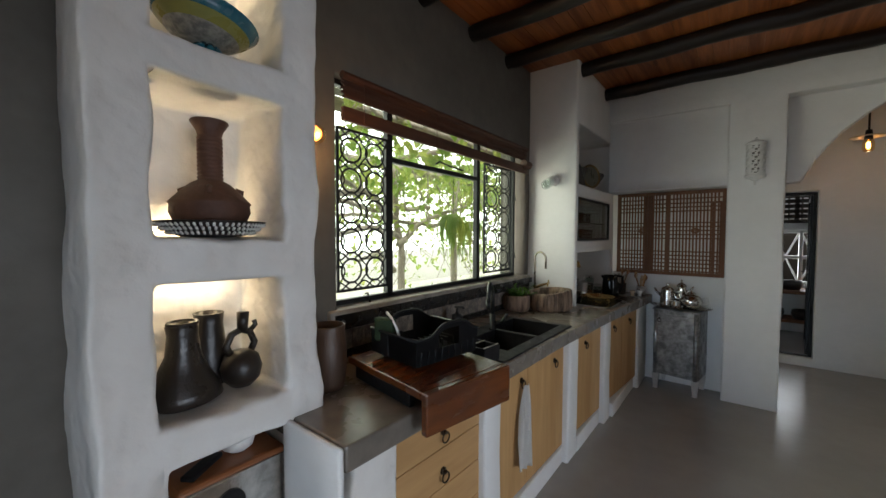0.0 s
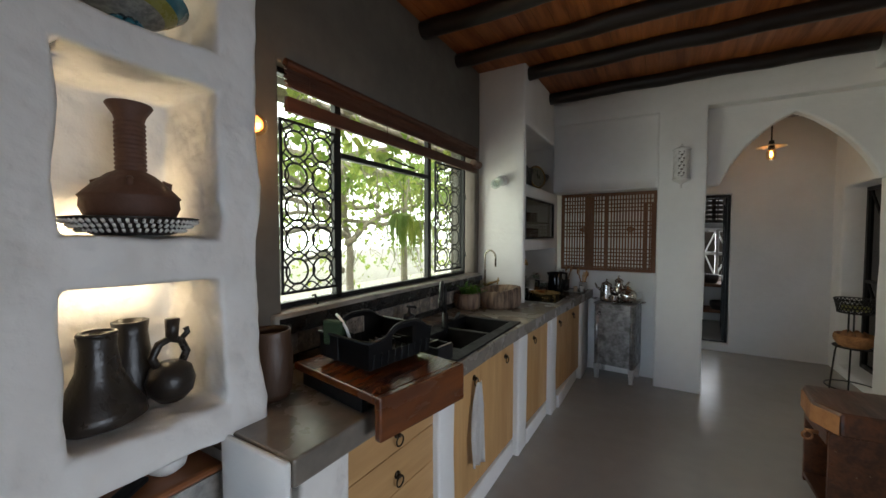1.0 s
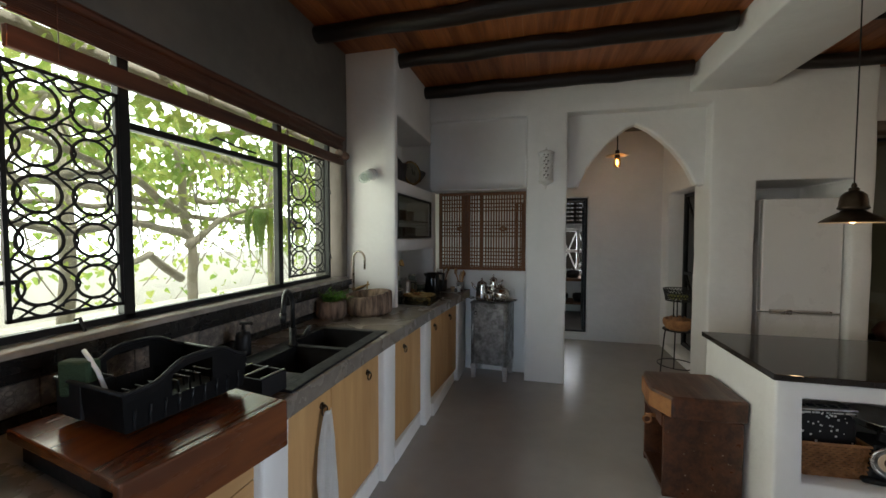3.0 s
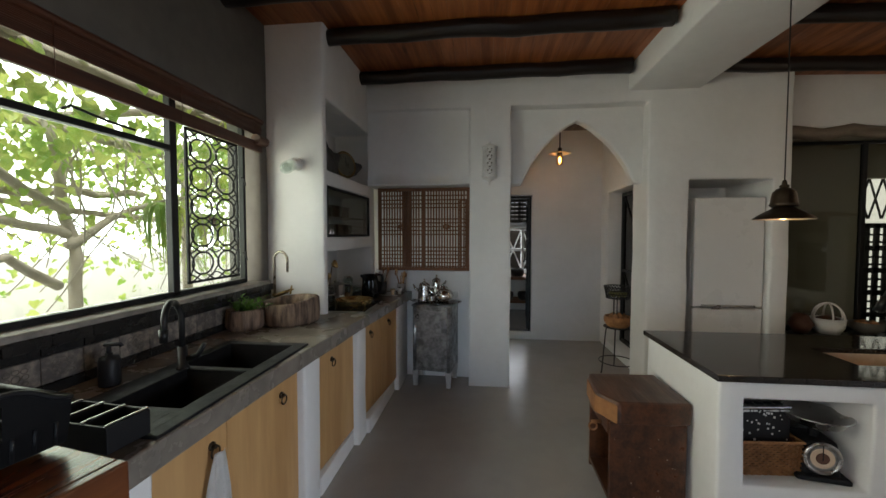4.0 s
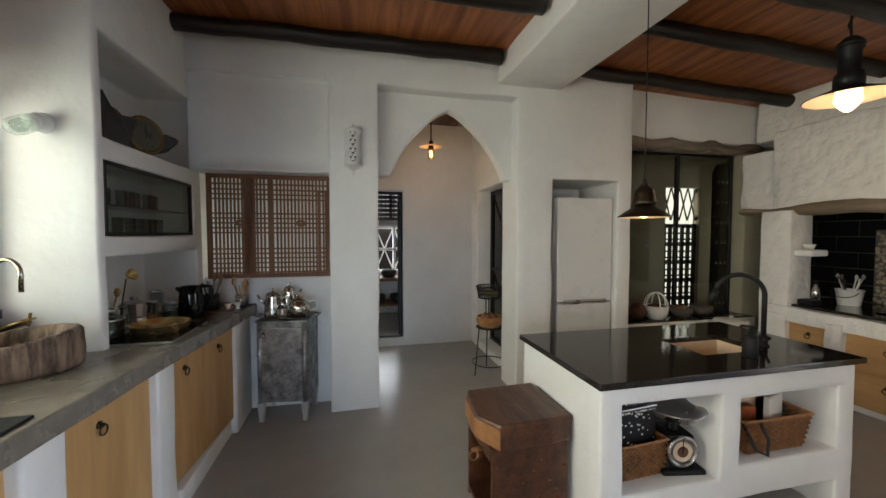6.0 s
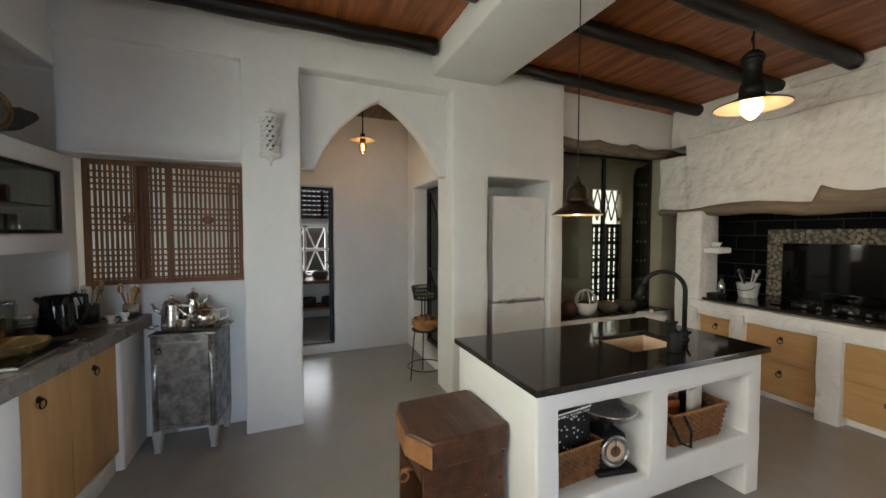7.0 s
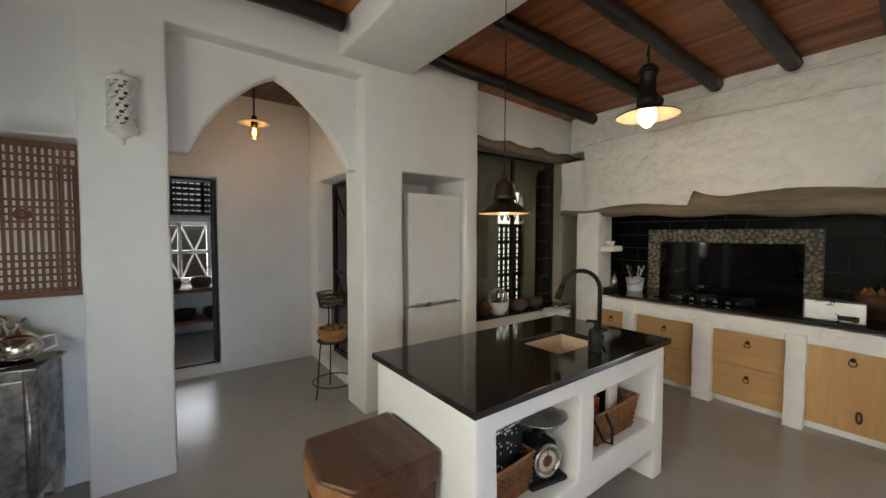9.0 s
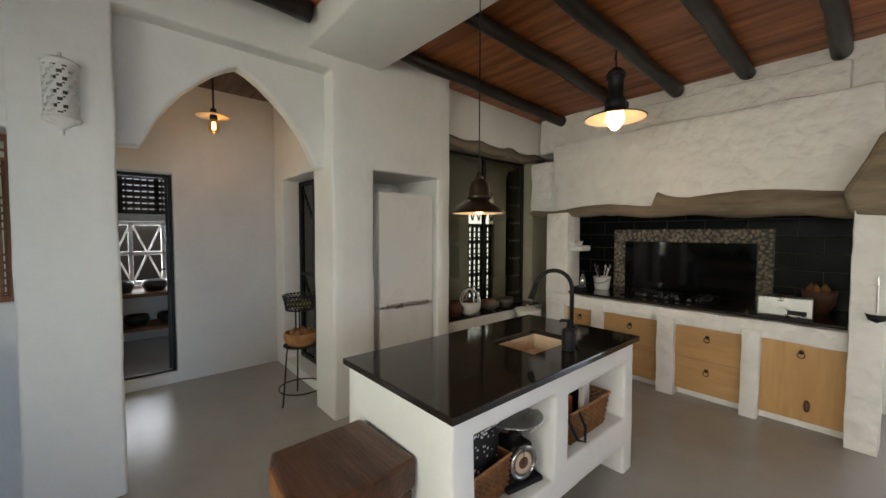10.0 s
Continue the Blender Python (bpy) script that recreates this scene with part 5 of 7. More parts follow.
def pierced():
    bm = bmesh.new()
    n, m = 20, 32
    for j in range(m):
        for i in range(n):
            u, v = (i + 2 * ((j // 4) % 2)) % 4, j % 4
            if 2 <= j < m - 2 and ((u in (1, 2) and v in (1, 2)) or (u == 3 and v == 3)):
                continue
            q = []
            for a, b in ((i, j), (i + 1, j), (i + 1, j + 1), (i, j + 1)):
                t = math.pi * a / n
                q.append(bm.verts.new((-0.058 * math.cos(t), -0.058 * math.sin(t) * 1.0, 0.075 + 0.24 * b / m)))
            bm.faces.new(q)
    bmesh.ops.remove_doubles(bm, verts=bm.verts, dist=0.0005)
    bmesh.ops.solidify(bm, geom=bm.faces[:], thickness=0.003)
    return bm


sc.scale = (1.17, 1.17, 1.14)
part("pierced_shade", pierced(), WHITE, sc)
part("backplate", box(-0.06, 0.06, -0.004, 0.006, 0.05, 0.33, 0.003), WHITE, sc)
part("inner_shade", tube([(0, -0.02, 0.08), (0, -0.02, 0.31)], 0.022, 12), GREY_PLASTER, sc)
for z, prof in ((0.02, [(0, -0.02), (0.007, -0.015), (0.008, 0.0), (0.004, 0.006), (0.02, 0.02), (0.045, 0.036), (0.066, 0.05), (0.066, 0.058), (0, 0.058)]), (0.315, [(0, 0), (0.066, 0), (0.066, 0.008), (0.045, 0.022), (0.02, 0.03), (0.005, 0.038), (0.007, 0.05), (0, 0.055)])):
    bm = lathe(prof, 24, at=(0, 0, z))
    bmesh.ops.bisect_plane(bm, geom=bm.verts[:] + bm.edges[:] + bm.faces[:], plane_co=(0, 0.004, 0), plane_no=(0, 1, 0), clear_outer=True)
    part("cap", bm, WHITE, sc, smooth=True)

# ---- corner block: dish, glass cabinet, hob and clutter ----
ck = thing("carved_stand", (-0.41, 6.95, 2.003), "dark gnarled driftwood clock with a brass-rimmed dial in the upper alcove", "clock", rz=-4)
outline = [(-0.40, 0.02), (-0.42, 0.20), (-0.38, 0.30), (-0.33, 0.29), (-0.27, 0.22), (-0.16, 0.20), (0.0, 0.215), (0.10, 0.20), (0.13, 0.14), (0.20, 0.165), (0.30, 0.195), (0.40, 0.20), (0.42, 0.18), (0.36, 0.12), (0.24, 0.055), (0.12, 0.01), (-0.05, 0.0), (-0.2, 0.0)]
bm = prism(outline, -0.055, 0.045, "x", 0.014)
bmesh.ops.subdivide_edges(bm, edges=bm.edges[:], cuts=2)
part("stand", shake(shake(bm, 0.014, 9), 0.006, 30), LOG, ck)
turn = Matrix.Translation((0.05, 0.0, 0.12)) @ Matrix.Rotation(radians(-22), 4, "Z") @ Matrix.Rotation(radians(84), 4, "Y")
bm = lathe([(0, 0), (0.10, 0.0), (0.118, 0.008), (0.12, 0.02), (0.113, 0.03), (0.102, 0.026), (0.098, 0.018), (0, 0.016)], 40)
bm.transform(turn)
dial = part("dial_rim", bm, OLDBRASS, ck, "brass-rimmed round dial", True)
bm = lathe([(0, 0.018), (0.097, 0.018), (0.097, 0.022), (0, 0.022)], 32)
bm.transform(turn)
part("dial_face", bm, DIALFACE, dial)
bm = box(-0.07, 0.02, -0.004, 0.004, 0.023, 0.026, 0.001, 1)
bm.transform(turn)
part("hand_bar", bm, BLACK, dial)

gc = thing("glass_cabinet", (-0.315, 6.97, 1.49), "black-framed glass door over a shelf of glasses", "cabinet")
for y0, y1, z0, z1 in ((-0.52, -0.50, 0, 0.393), (0.50, 0.52, 0, 0.393), (-0.50, 0.50, 0, 0.02), (-0.50, 0.50, 0.373, 0.393)):
    part("frame_bar", box(-0.012, 0.012, y0, y1, z0, z1, 0.003, 1), BLACK, gc)
part("pane", box(-0.003, 0.003, -0.5, 0.5, 0.02, 0.373, 0), JARGLASS, gc)
part("shelf", box(-0.26, -0.03, -0.5, 0.5, 0.165, 0.172, 0.001, 1), DUSKPANE, gc)
rnd = random.Random(8)
gls = None
for i in range(9):
    for z in (1.50, 1.665):
        if gls is None:
            gls = solo("drinking_glass", lathe([(0, 0), (0.026, 0), (0.03, 0.1), (0.027, 0.1), (0.023, 0.008), (0, 0.008)], 14), JARGLASS, "clear drinking glass behind the cabinet's glass door", "glass", loc=(-0.43, 6.55, 1.50), group="drinking glasses", smooth=True)
        else:
            copy_thing(gls, pose(-0.43 - rnd.uniform(0, 0.06), 6.55 + i * 0.095 + rnd.uniform(-0.02, 0.02), z + 0.001))

hob = thing("hob", (-0.165, 6.67, 0.912), "black glass hob set on the cement countertop", "hob")
part("plate", box(-0.19, 0.14, -0.21, 0.25, 0, 0.016, 0.005), DARKGLASS, hob)
part("frame", masonry([(-0.2, 0.15, -0.22, 0.26, 0, 0.011)], [(-0.185, 0.135, -0.205, 0.245, -0.1, 0.1)], step=1, bev=0.002, wob=0), STEEL, hob)
solo("brass_pan", lathe([(0, 0), (0.13, 0), (0.145, 0.012), (0.152, 0.042), (0.155, 0.044), (0.149, 0.04), (0.138, 0.014), (0, 0.006)], 40), PANBRASS, "wide shallow brass pan on the black hob", "pan", loc=(-0.20, 6.73, 0.929), smooth=True)
kt = thing("electric_kettle", (-0.20, 7.16, 0.912), "glossy black electric kettle on the countertop", "kettle", rz=40)
kt.scale = (1.2, 1.2, 1.2)
part("body", lathe([(0, 0), (0.068, 0), (0.07, 0.01), (0.062, 0.12), (0.056, 0.175), (0.052, 0.185), (0, 0.19)], 28), DARKGLASS, kt, smooth=True)
part("handle", tube([(0.05, 0, 0.178), (0.105, 0, 0.17), (0.108, 0, 0.09), (0.07, 0, 0.03)], 0.012, 8), BLACKPLASTIC, kt, smooth=True)
part("spout", tube([(-0.05, 0, 0.16), (-0.075, 0, 0.18)], 0.016, 8, r1=0.009), BLACKPLASTIC, kt, smooth=True)


def tools_jar(name, loc, label, body, m, n, seed, mats, length):
    j = thing(name, loc, label, "utensil jar")
    part("jar", lathe(body, 22), m, j, smooth=True)
    r = random.Random(seed)
    for i in range(n):
        a = r.uniform(0, 6.28)
        d = Vector((math.cos(a) * 0.3, math.sin(a) * 0.3, 1)).normalized()
        l = r.uniform(*length)
        mt = r.choice(mats)
        u = part("utensil", tube([d * 0.02, d * l], 0.005, 7), mt, j, smooth=True)
        if r.random() < 0.7:
            bm = lathe([(0, -0.02), (0.012, -0.012), (0.017, 0.005), (0.012, 0.022), (0, 0.028)], 12)
            bm.transform(Matrix.Translation(d * (l + 0.015)) @ Matrix.Rotation(r.uniform(0, 3), 4, "Z") @ Matrix.Diagonal((1, 0.4, 1.2, 1)))
            part("utensil_head", bm, mt, u, smooth=True)


tools_jar("spoon_jar", (0.02, 7.53, 0.912), "jar of wooden spoons on the countertop", [(0, 0), (0.042, 0), (0.045, 0.09), (0.04, 0.09), (0.038, 0.01), (0, 0.01)], STEEL, 11, 3, (PALECUT, OAK, CREAM), (0.15, 0.2))
tools_jar("utensil_jar", (-0.16, 7.42, 0.912), "dark jar of mixed kitchen utensils", [(0, 0), (0.05, 0), (0.055, 0.12), (0.05, 0.12), (0.046, 0.01), (0, 0.01)], BLACKCLAY, 9, 5, (STEEL, PALECUT, BLACKPLASTIC), (0.18, 0.24))
tools_jar("ladle_jar", (-0.50, 6.78, 0.912), "steel jar with a brass ladle and spoons", [(0, 0), (0.055, 0), (0.06, 0.13), (0.055, 0.13), (0.05, 0.01), (0, 0.01)], STEEL, 7, 9, (BRASS, STEEL, BLACKPLASTIC), (0.2, 0.28))
for k, (x, y) in enumerate(((-0.53, 6.52), (-0.55, 6.64), (-0.47, 6.72), (-0.36, 6.95), (-0.30, 7.08), (-0.40, 7.12))):
    jr = thing("storage_jar", (x, y, 0.912), "small clear glass jar with a steel lid", "jar", "storage jars")
    jr.scale = (1.25, 1.25, 1.3)
    h = (0.09, 0.12, 0.1, 0.1, 0.08, 0.14)[k]
    g = part("jar", lathe([(0, 0), (0.036, 0), (0.038, h), (0.03, h + 0.008), (0.028, h), (0.034, 0.006), (0, 0.006)], 18), JARGLASS, jr, smooth=True)
    part("contents", lathe([(0, 0.007), (0.033, 0.007), (0.034, h * 0.6), (0, h * 0.62)], 16), (CREAM, CLAY, WHITE, PALECUT, BLACKCLAY, CREAM)[k], jr, smooth=True)
    part("lid", lathe([(0, h + 0.02), (0.032, h + 0.02), (0.033, h + 0.004), (0, h + 0.004)], 18), STEEL, jr, smooth=True)
for k, (x, y, r, h) in enumerate(((-0.40, 6.58, 0.085, 0.12), (-0.47, 6.98, 0.07, 0.13))):
    gp = thing("glass_pot", (x, y, 0.912), "wide clear glass pot with a steel rim and lid", "pot", "glass pots")
    part("bowl", lathe([(0, 0), (r * 0.85, 0), (r, 0.02), (r, h), (r * 0.94, h), (r * 0.94, 0.02), (0, 0.008)], 28), JARGLASS, gp, smooth=True)
    part("rim", tube(ring((0, 0, h), r, "z", 30), 0.005, 6, closed=True), STEEL, gp, smooth=True)
    lid = part("lid", lathe([(r * 0.96, h + 0.004), (r * 0.7, h + 0.022), (0.012, h + 0.03), (0, h + 0.03)], 28), JARGLASS, gp, smooth=True)
    part("knob", lathe([(0, h + 0.055), (0.014, h + 0.05), (0.016, h + 0.042), (0.006, h + 0.03), (0, h + 0.03)], 16), STEEL, lid, smooth=True)
ld = thing("brass_ladle", (-0.50, 6.90, 0.912), "brass ladle standing upright behind the pan", "ladle")
part("stem", tube([(0.0, 0.0, 0.002), (0.0, 0.04, 0.18), (0.0, 0.08, 0.30)], 0.005, 8), OLDBRASS, ld, smooth=True)
bm = lathe([(0, -0.03), (0.022, -0.022), (0.036, 0), (0.04, 0.012), (0.036, 0.01), (0.02, -0.015), (0, -0.022)], 24)
bm.transform(Matrix.Translation((0.02, 0.10, 0.325)) @ Matrix.Rotation(radians(70), 4, "Y"))
part("cup", bm, PANBRASS, ld, "shiny brass cup", True)
sm = thing("moka_pot", (-0.38, 6.86, 0.912), "dull steel coffee pot behind the pan", "coffee pot")
part("base", lathe([(0, 0), (0.05, 0), (0.04, 0.07), (0.048, 0.085), (0, 0.086)], 10), STEEL, sm)
part("top", lathe([(0.042, 0.085), (0.052, 0.16), (0.04, 0.172), (0.01, 0.185), (0.008, 0.2), (0, 0.2)], 10), STEEL, sm)
part("handle", tube([(0.045, 0, 0.155), (0.09, 0, 0.15), (0.085, 0, 0.09)], 0.009, 8), BLACKPLASTIC, sm, smooth=True)
for k, (x, y) in enumerate(((0.03, 7.40), (-0.03, 7.36))):
    solo("egg_cup", lathe([(0, 0), (0.022, 0), (0.012, 0.015), (0.026, 0.04), (0.024, 0.055), (0, 0.05)], 16), CREAM if k else WHITE, "little pale ceramic cup on the countertop", "cup", loc=(x, y, 0.912), group="little cups", smooth=True)


# ---- island ----
isl = thing("kitchen_island", (2.79, 6.025, 0), "white plastered island with open shelves and a black granite top", "island")
mesh = masonry([(-0.785, 0.77, -0.40, 0.405, -0.01, 0.81)],
               [(-0.665, -0.115, -0.5, 0.20, 0.30, 0.725), (0.005, 0.65, -0.5, 0.20, 0.355, 0.69), (-0.40, 0.65, -0.5, 0.5, -0.1, 0.18), (-0.03, 0.47, -0.22, 0.14, 0.704, 0.9)], step=0.08, bev=0.02, wob=0.006)
part("base", mesh, PLASTER, isl, smooth=True)
part("worktop", masonry([(-0.805, 0.81, -0.42, 0.425, 0.81, 0.842)], [(0.0, 0.44, -0.19, 0.115, 0.7, 0.9)], step=2, bev=0.004, wob=0), GRANITE, isl, "polished black granite worktop")
part("sink_bowl", masonry([(-0.012, 0.452, -0.202, 0.127, 0.706, 0.813)], [(0.0, 0.44, -0.19, 0.115, 0.713, 0.9)], step=2, bev=0, wob=0), CREAM, isl, "cream ceramic undermount bowl")
fi = thing("island_faucet", (3.285, 5.90, 0.842), "tall matt black pull-down tap on the island", "tap", rz=143)
part("base", lathe([(0, 0), (0.03, 0), (0.03, 0.008), (0.022, 0.012), (0.022, 0.06), (0, 0.06)], 20), BLACK, fi, smooth=True)
R = 0.12
pts = [(0, 0, 0.05), (0, 0, 0.28)] + [(R - R * math.cos(a), 0, 0.295 + R * math.sin(a)) for a in [math.pi * 0.93 * i / 14 for i in range(15)]]
part("spout", tube(pts, 0.0135, 12), BLACK, fi, smooth=True)
e0, e1 = Vector(pts[-1]), Vector(pts[-1]) - Vector(pts[-2])
part("nozzle", tube([e0, e0 + e1.normalized() * 0.09], 0.016, 14, r1=0.022), BLACK, fi, smooth=True)
part("lever", tube([(0, 0.02, 0.04), (0, 0.06, 0.05), (0.0, 0.10, 0.07)], 0.008, 8), BLACK, fi, smooth=True)
soap_dispenser("soap_dispenser", (3.0, 5.755, 0.843), "matt black soap dispenser beside the island tap", 120)

# accordion case in a basket, scales, basket of packets
bk = thing("bamboo_basket", (2.29, 5.84, 0.302), "rectangular woven bamboo basket on the island shelf", "basket", rz=4)


def basket_wall(w, d, h, flare, rows, step):
    """Woven wall: bands that pass over and under upright stakes."""
    bm = bmesh.new()
    per = [(-w, -d), (w, -d), (w, d), (-w, d)]
    pts = []
    for (a, b), (c, e) in zip(per, per[1:] + per[:1]):
        n = max(2, int(max(abs(c - a), abs(e - b)) / step))
        pts += [(a + (c - a) * i / n, b + (e - b) * i / n) for i in range(n)]
    for r in range(rows):
        z0, z1 = h * r / rows, h * (r + 0.94) / rows
        k0 = 1 + flare * z0 / h
        lo, hi = [], []
        for i, (x, y) in enumerate(pts):
            o = 1 + (0.018 if (i + r) % 2 else -0.012)
            lo.append(bm.verts.new((x * k0 * o, y * k0 * o, z0)))
            hi.append(bm.verts.new((x * k0 * o, y * k0 * o, z1)))
        for i in range(len(pts)):
            j = (i + 1) % len(pts)
            bm.faces.new((lo[i], lo[j], hi[j], hi[i]))
    bmesh.ops.solidify(bm, geom=bm.faces[:], thickness=0.004)
    return bm


def basket_rim(w, d, z):
    return tube([(-w, -d, z), (0, -d * 1.02, z), (w, -d, z), (w * 1.01, 0, z), (w, d, z), (0, d * 1.02, z), (-w, d, z), (-w * 1.01, 0, z)], 0.007, 8, closed=True)


part("weave", basket_wall(0.155, 0.12, 0.17, 0.05, 14, 0.016), WICKER, bk)
part("rim", basket_rim(0.165, 0.128, 0.172), WICKER, bk)
part("bottom", box(-0.15, 0.15, -0.115, 0.115, 0.0, 0.008, 0.002), WICKER, bk)
ac = thing("accordion_case", (2.29, 5.85, 0.313), "black speckled squeezebox with silver keys in a basket", "accordion", rz=6)
part("case", box(-0.135, 0.14, -0.09, 0.09, 0.0, 0.31, 0.01), BLACKPLASTIC, ac)
part("top_plate", box(-0.137, 0.142, -0.092, 0.03, 0.308, 0.32, 0.004), SILVER, ac, "silver top plate")
for i in range(5):
    part("slot", box(-0.11 + i * 0.05, -0.075 + i * 0.05, -0.06, -0.035, 0.319, 0.323, 0.001, 1), BLACK, ac)
rnd = random.Random(21)
bm = bmesh.new()
for i in range(80):
    x, z, s = rnd.uniform(-0.125, 0.13), min(0.3, abs(rnd.gauss(0.17, 0.08)) + 0.12), rnd.uniform(0.0015, 0.0055)
    box(x - s, x + s, -0.0915, -0.0895, z - s, z + s, 0, 1, bm)
part("flecks", bm, WHITE, ac, "white speckles")["kind"] = "stuff"
sc2 = thing("kitchen_scales", (2.545, 5.78, 0.302), "black kitchen scales with a round dial and steel bowl", "scales", rz=-10)
part("body", prism([(-0.085, 0), (0.085, 0), (0.065, 0.19), (-0.065, 0.19)], -0.07, 0.08, "y", 0.012), BLACKPLASTIC, sc2)
part("foot", box(-0.11, 0.11, -0.1, 0.1, 0.0, 0.025, 0.008), BLACKPLASTIC, sc2)
part("dial_rim", tube(ring((0, -0.076, 0.11), 0.072, "y", 32), 0.009, 8, closed=True), STEEL, sc2, smooth=True)
part("dial", tube([(0, -0.068, 0.11), (0, -0.076, 0.11)], 0.068, 32), RAWMETAL, sc2, "worn grey dial edge")
part("dial_ring", tube([(0, -0.073, 0.11), (0, -0.0775, 0.11)], 0.05, 28), CREAM, sc2, "cream dial ring")
part("dial_centre", tube([(0, -0.074, 0.11), (0, -0.079, 0.11)], 0.028, 24), CLAY, sc2, "brown dial centre")
part("pointer", box(-0.002, 0.002, -0.081, -0.079, 0.10, 0.175, 0.0005, 1), BLACK, sc2)
part("post", tube([(0, 0, 0.185), (0, 0, 0.24)], 0.02, 12), BLACKPLASTIC, sc2)
part("bowl", lathe([(0, 0.24), (0.06, 0.242), (0.11, 0.265), (0.14, 0.305), (0.148, 0.308), (0.14, 0.312), (0.105, 0.275), (0.06, 0.252), (0, 0.25)], 36), STEEL, sc2, "steel weighing bowl", True)
bk2 = thing("rattan_basket", (3.10, 5.80, 0.359), "flared rattan basket full of packets on the island shelf", "basket", rz=0)
bk2.scale = (1.15, 1.12, 1.12)
part("weave", basket_wall(0.165, 0.105, 0.16, 0.16, 13, 0.016), WICKER, bk2)
part("rim", basket_rim(0.192, 0.122, 0.162), WICKER, bk2)
part("bottom", box(-0.155, 0.155, -0.1, 0.1, 0.0, 0.008, 0.002), WICKER, bk2)
part("strap", tube([(-0.12, -0.12, 0.16), (-0.09, -0.14, 0.08), (-0.10, -0.145, 0.01), (-0.16, -0.14, 0.04), (-0.19, -0.10, 0.15)], 0.007, 8), BLACKPLASTIC, bk2, "black strap", True)
for k, (x, y, w, d, h, m, rz) in enumerate(((0.03, -0.075, 0.075, 0.016, 0.275, PAPER, 16), (-0.06, 0.0, 0.04, 0.03, 0.19, RED, -15), (0.10, 0.02, 0.035, 0.025, 0.2, BLACKPLASTIC, 5), (-0.12, 0.03, 0.03, 0.03, 0.2, PALECUT, 20), (0.0, 0.05, 0.05, 0.02, 0.21, CREAM, -6), (0.14, -0.03, 0.025, 0.02, 0.19, GREENSPONGE, 12))):
    solo("food_packet", box(-w, w, -d, d, 0, h, 0.008), m, ("white paper packet with a red spot", "red and orange foil packet", "black food pouch", "tan paper bag", "cream food packet", "dark green packet")[k] + " standing in the rattan basket", "packet", loc=(3.10 + x, 5.80 + y, 0.368), rz=rz, group="food packets")

# ---- butcher block ----
bb = thing("butcher_block", (1.77, 6.03, 0), "old dark butcher's block with a thick worn wooden top", "butcher block")
top = [(-0.20, 0.215), (0.205, 0.225), (0.222, -0.205), (0.10, -0.225), (-0.17, -0.235), (-0.245, -0.10), (-0.225, 0.15)]
bm = prism(top, 0.475, 0.60, "z", 0.014)
part("top", shake(bm, 0.006, 6), DARKWOOD, bb)
part("cut_edge", prism([(-0.252, -0.09), (-0.235, 0.14), (-0.228, 0.14), (-0.172, -0.228), (-0.175, -0.242)], 0.485, 0.585, "z", 0.004), PALECUT, bb, "pale worn chopping edge")
for x0, x1, y0, y1 in ((-0.20, 0.20, -0.205, -0.18), (-0.20, 0.20, 0.18, 0.205), (0.17, 0.20, -0.18, 0.18)):
    part("side_panel", box(x0, x1, y0, y1, 0.0, 0.475, 0.004), DARKWOOD, bb)
part("shelf", box(-0.2, 0.17, -0.18, 0.18, 0.03, 0.055, 0.003), DARKWOOD, bb)
part("rail", box(-0.205, -0.175, -0.18, 0.18, 0.40, 0.475, 0.004), DARKWOOD, bb)
nail = None
rnd = random.Random(3)
for i in range(14):
    if nail is None:
        nail = part("stud", lathe([(0, 0), (0.0045, 0), (0.003, 0.002), (0, 0.003)], 8), PEWTER, bb)
        o = nail
    else:
        o = new("stud", nail.data)
        o.parent = bb
    o.matrix_basis = pose(rnd.uniform(-0.18, 0.19), -0.205, 0.05 + 0.4 * rnd.random(), 90, 0, 0)
pg = part("peg", tube([(-0.22, -0.10, 0.43), (-0.275, -0.12, 0.44)], 0.013, 8, r1=0.008), PALECUT, bb, "whittled peg", True)
part("peg_loop", tube(ring((-0.265, -0.118, 0.41), 0.022, "y", 14), 0.006, 6, closed=True), PALECUT, pg)


# ---- stove wall ----
SX = 4.95
setting("wall_stove_base", masonry(
    [(SX, 5.86, 4.74, 7.12, 0.665, 0.80), (5.06, 5.86, 4.74, 7.1, -0.02, 0.07)] +
    [(SX - 0.01, 5.86, a, b, -0.02, 0.72) for a, b in ((6.50, 6.62), (5.825, 5.97), (5.215, 5.335), (6.93, 7.12))] +
    [(4.90, 5.86, 4.58, 4.745, -0.02, 1.68), (4.97, 5.24, 6.93, 7.20, -0.02, 1.72)], step=0.09, bev=0.018, wob=0.011, freq=3.5), ROUGH_PLASTER, "rough white plastered stove base with posts", True)
setting("wall_hood", masonry(
    [(5.10, 5.86, 4.62, 7.20, 1.72, 2.54), (5.13, 5.86, 7.1, 7.55, 1.72, 2.36), (5.25, 5.86, 4.80, 7.06, 2.5, 2.80), (5.33, 5.86, 4.62, 7.55, 2.5, 2.96)], step=0.07, bev=0.03, wob=0.02, freq=3.5), ROUGH_PLASTER, "rough white plastered chimney hood over the stove", True)
solo("niche_shelf", masonry([(5.02, 5.22, 6.78, 6.95, 1.29, 1.35)], step=0.1, bev=0.015, wob=0.005), PLASTER, "small white plastered shelf on the stove pillar", "shelf", smooth=True)
solo("salt_bowl", lathe([(0, 0), (0.03, 0), (0.05, 0.05), (0.046, 0.05), (0.026, 0.008), (0, 0.008)], 20), WHITE, "small white bowl on the plaster shelf", "bowl", loc=(5.1, 6.86, 1.351), smooth=True)


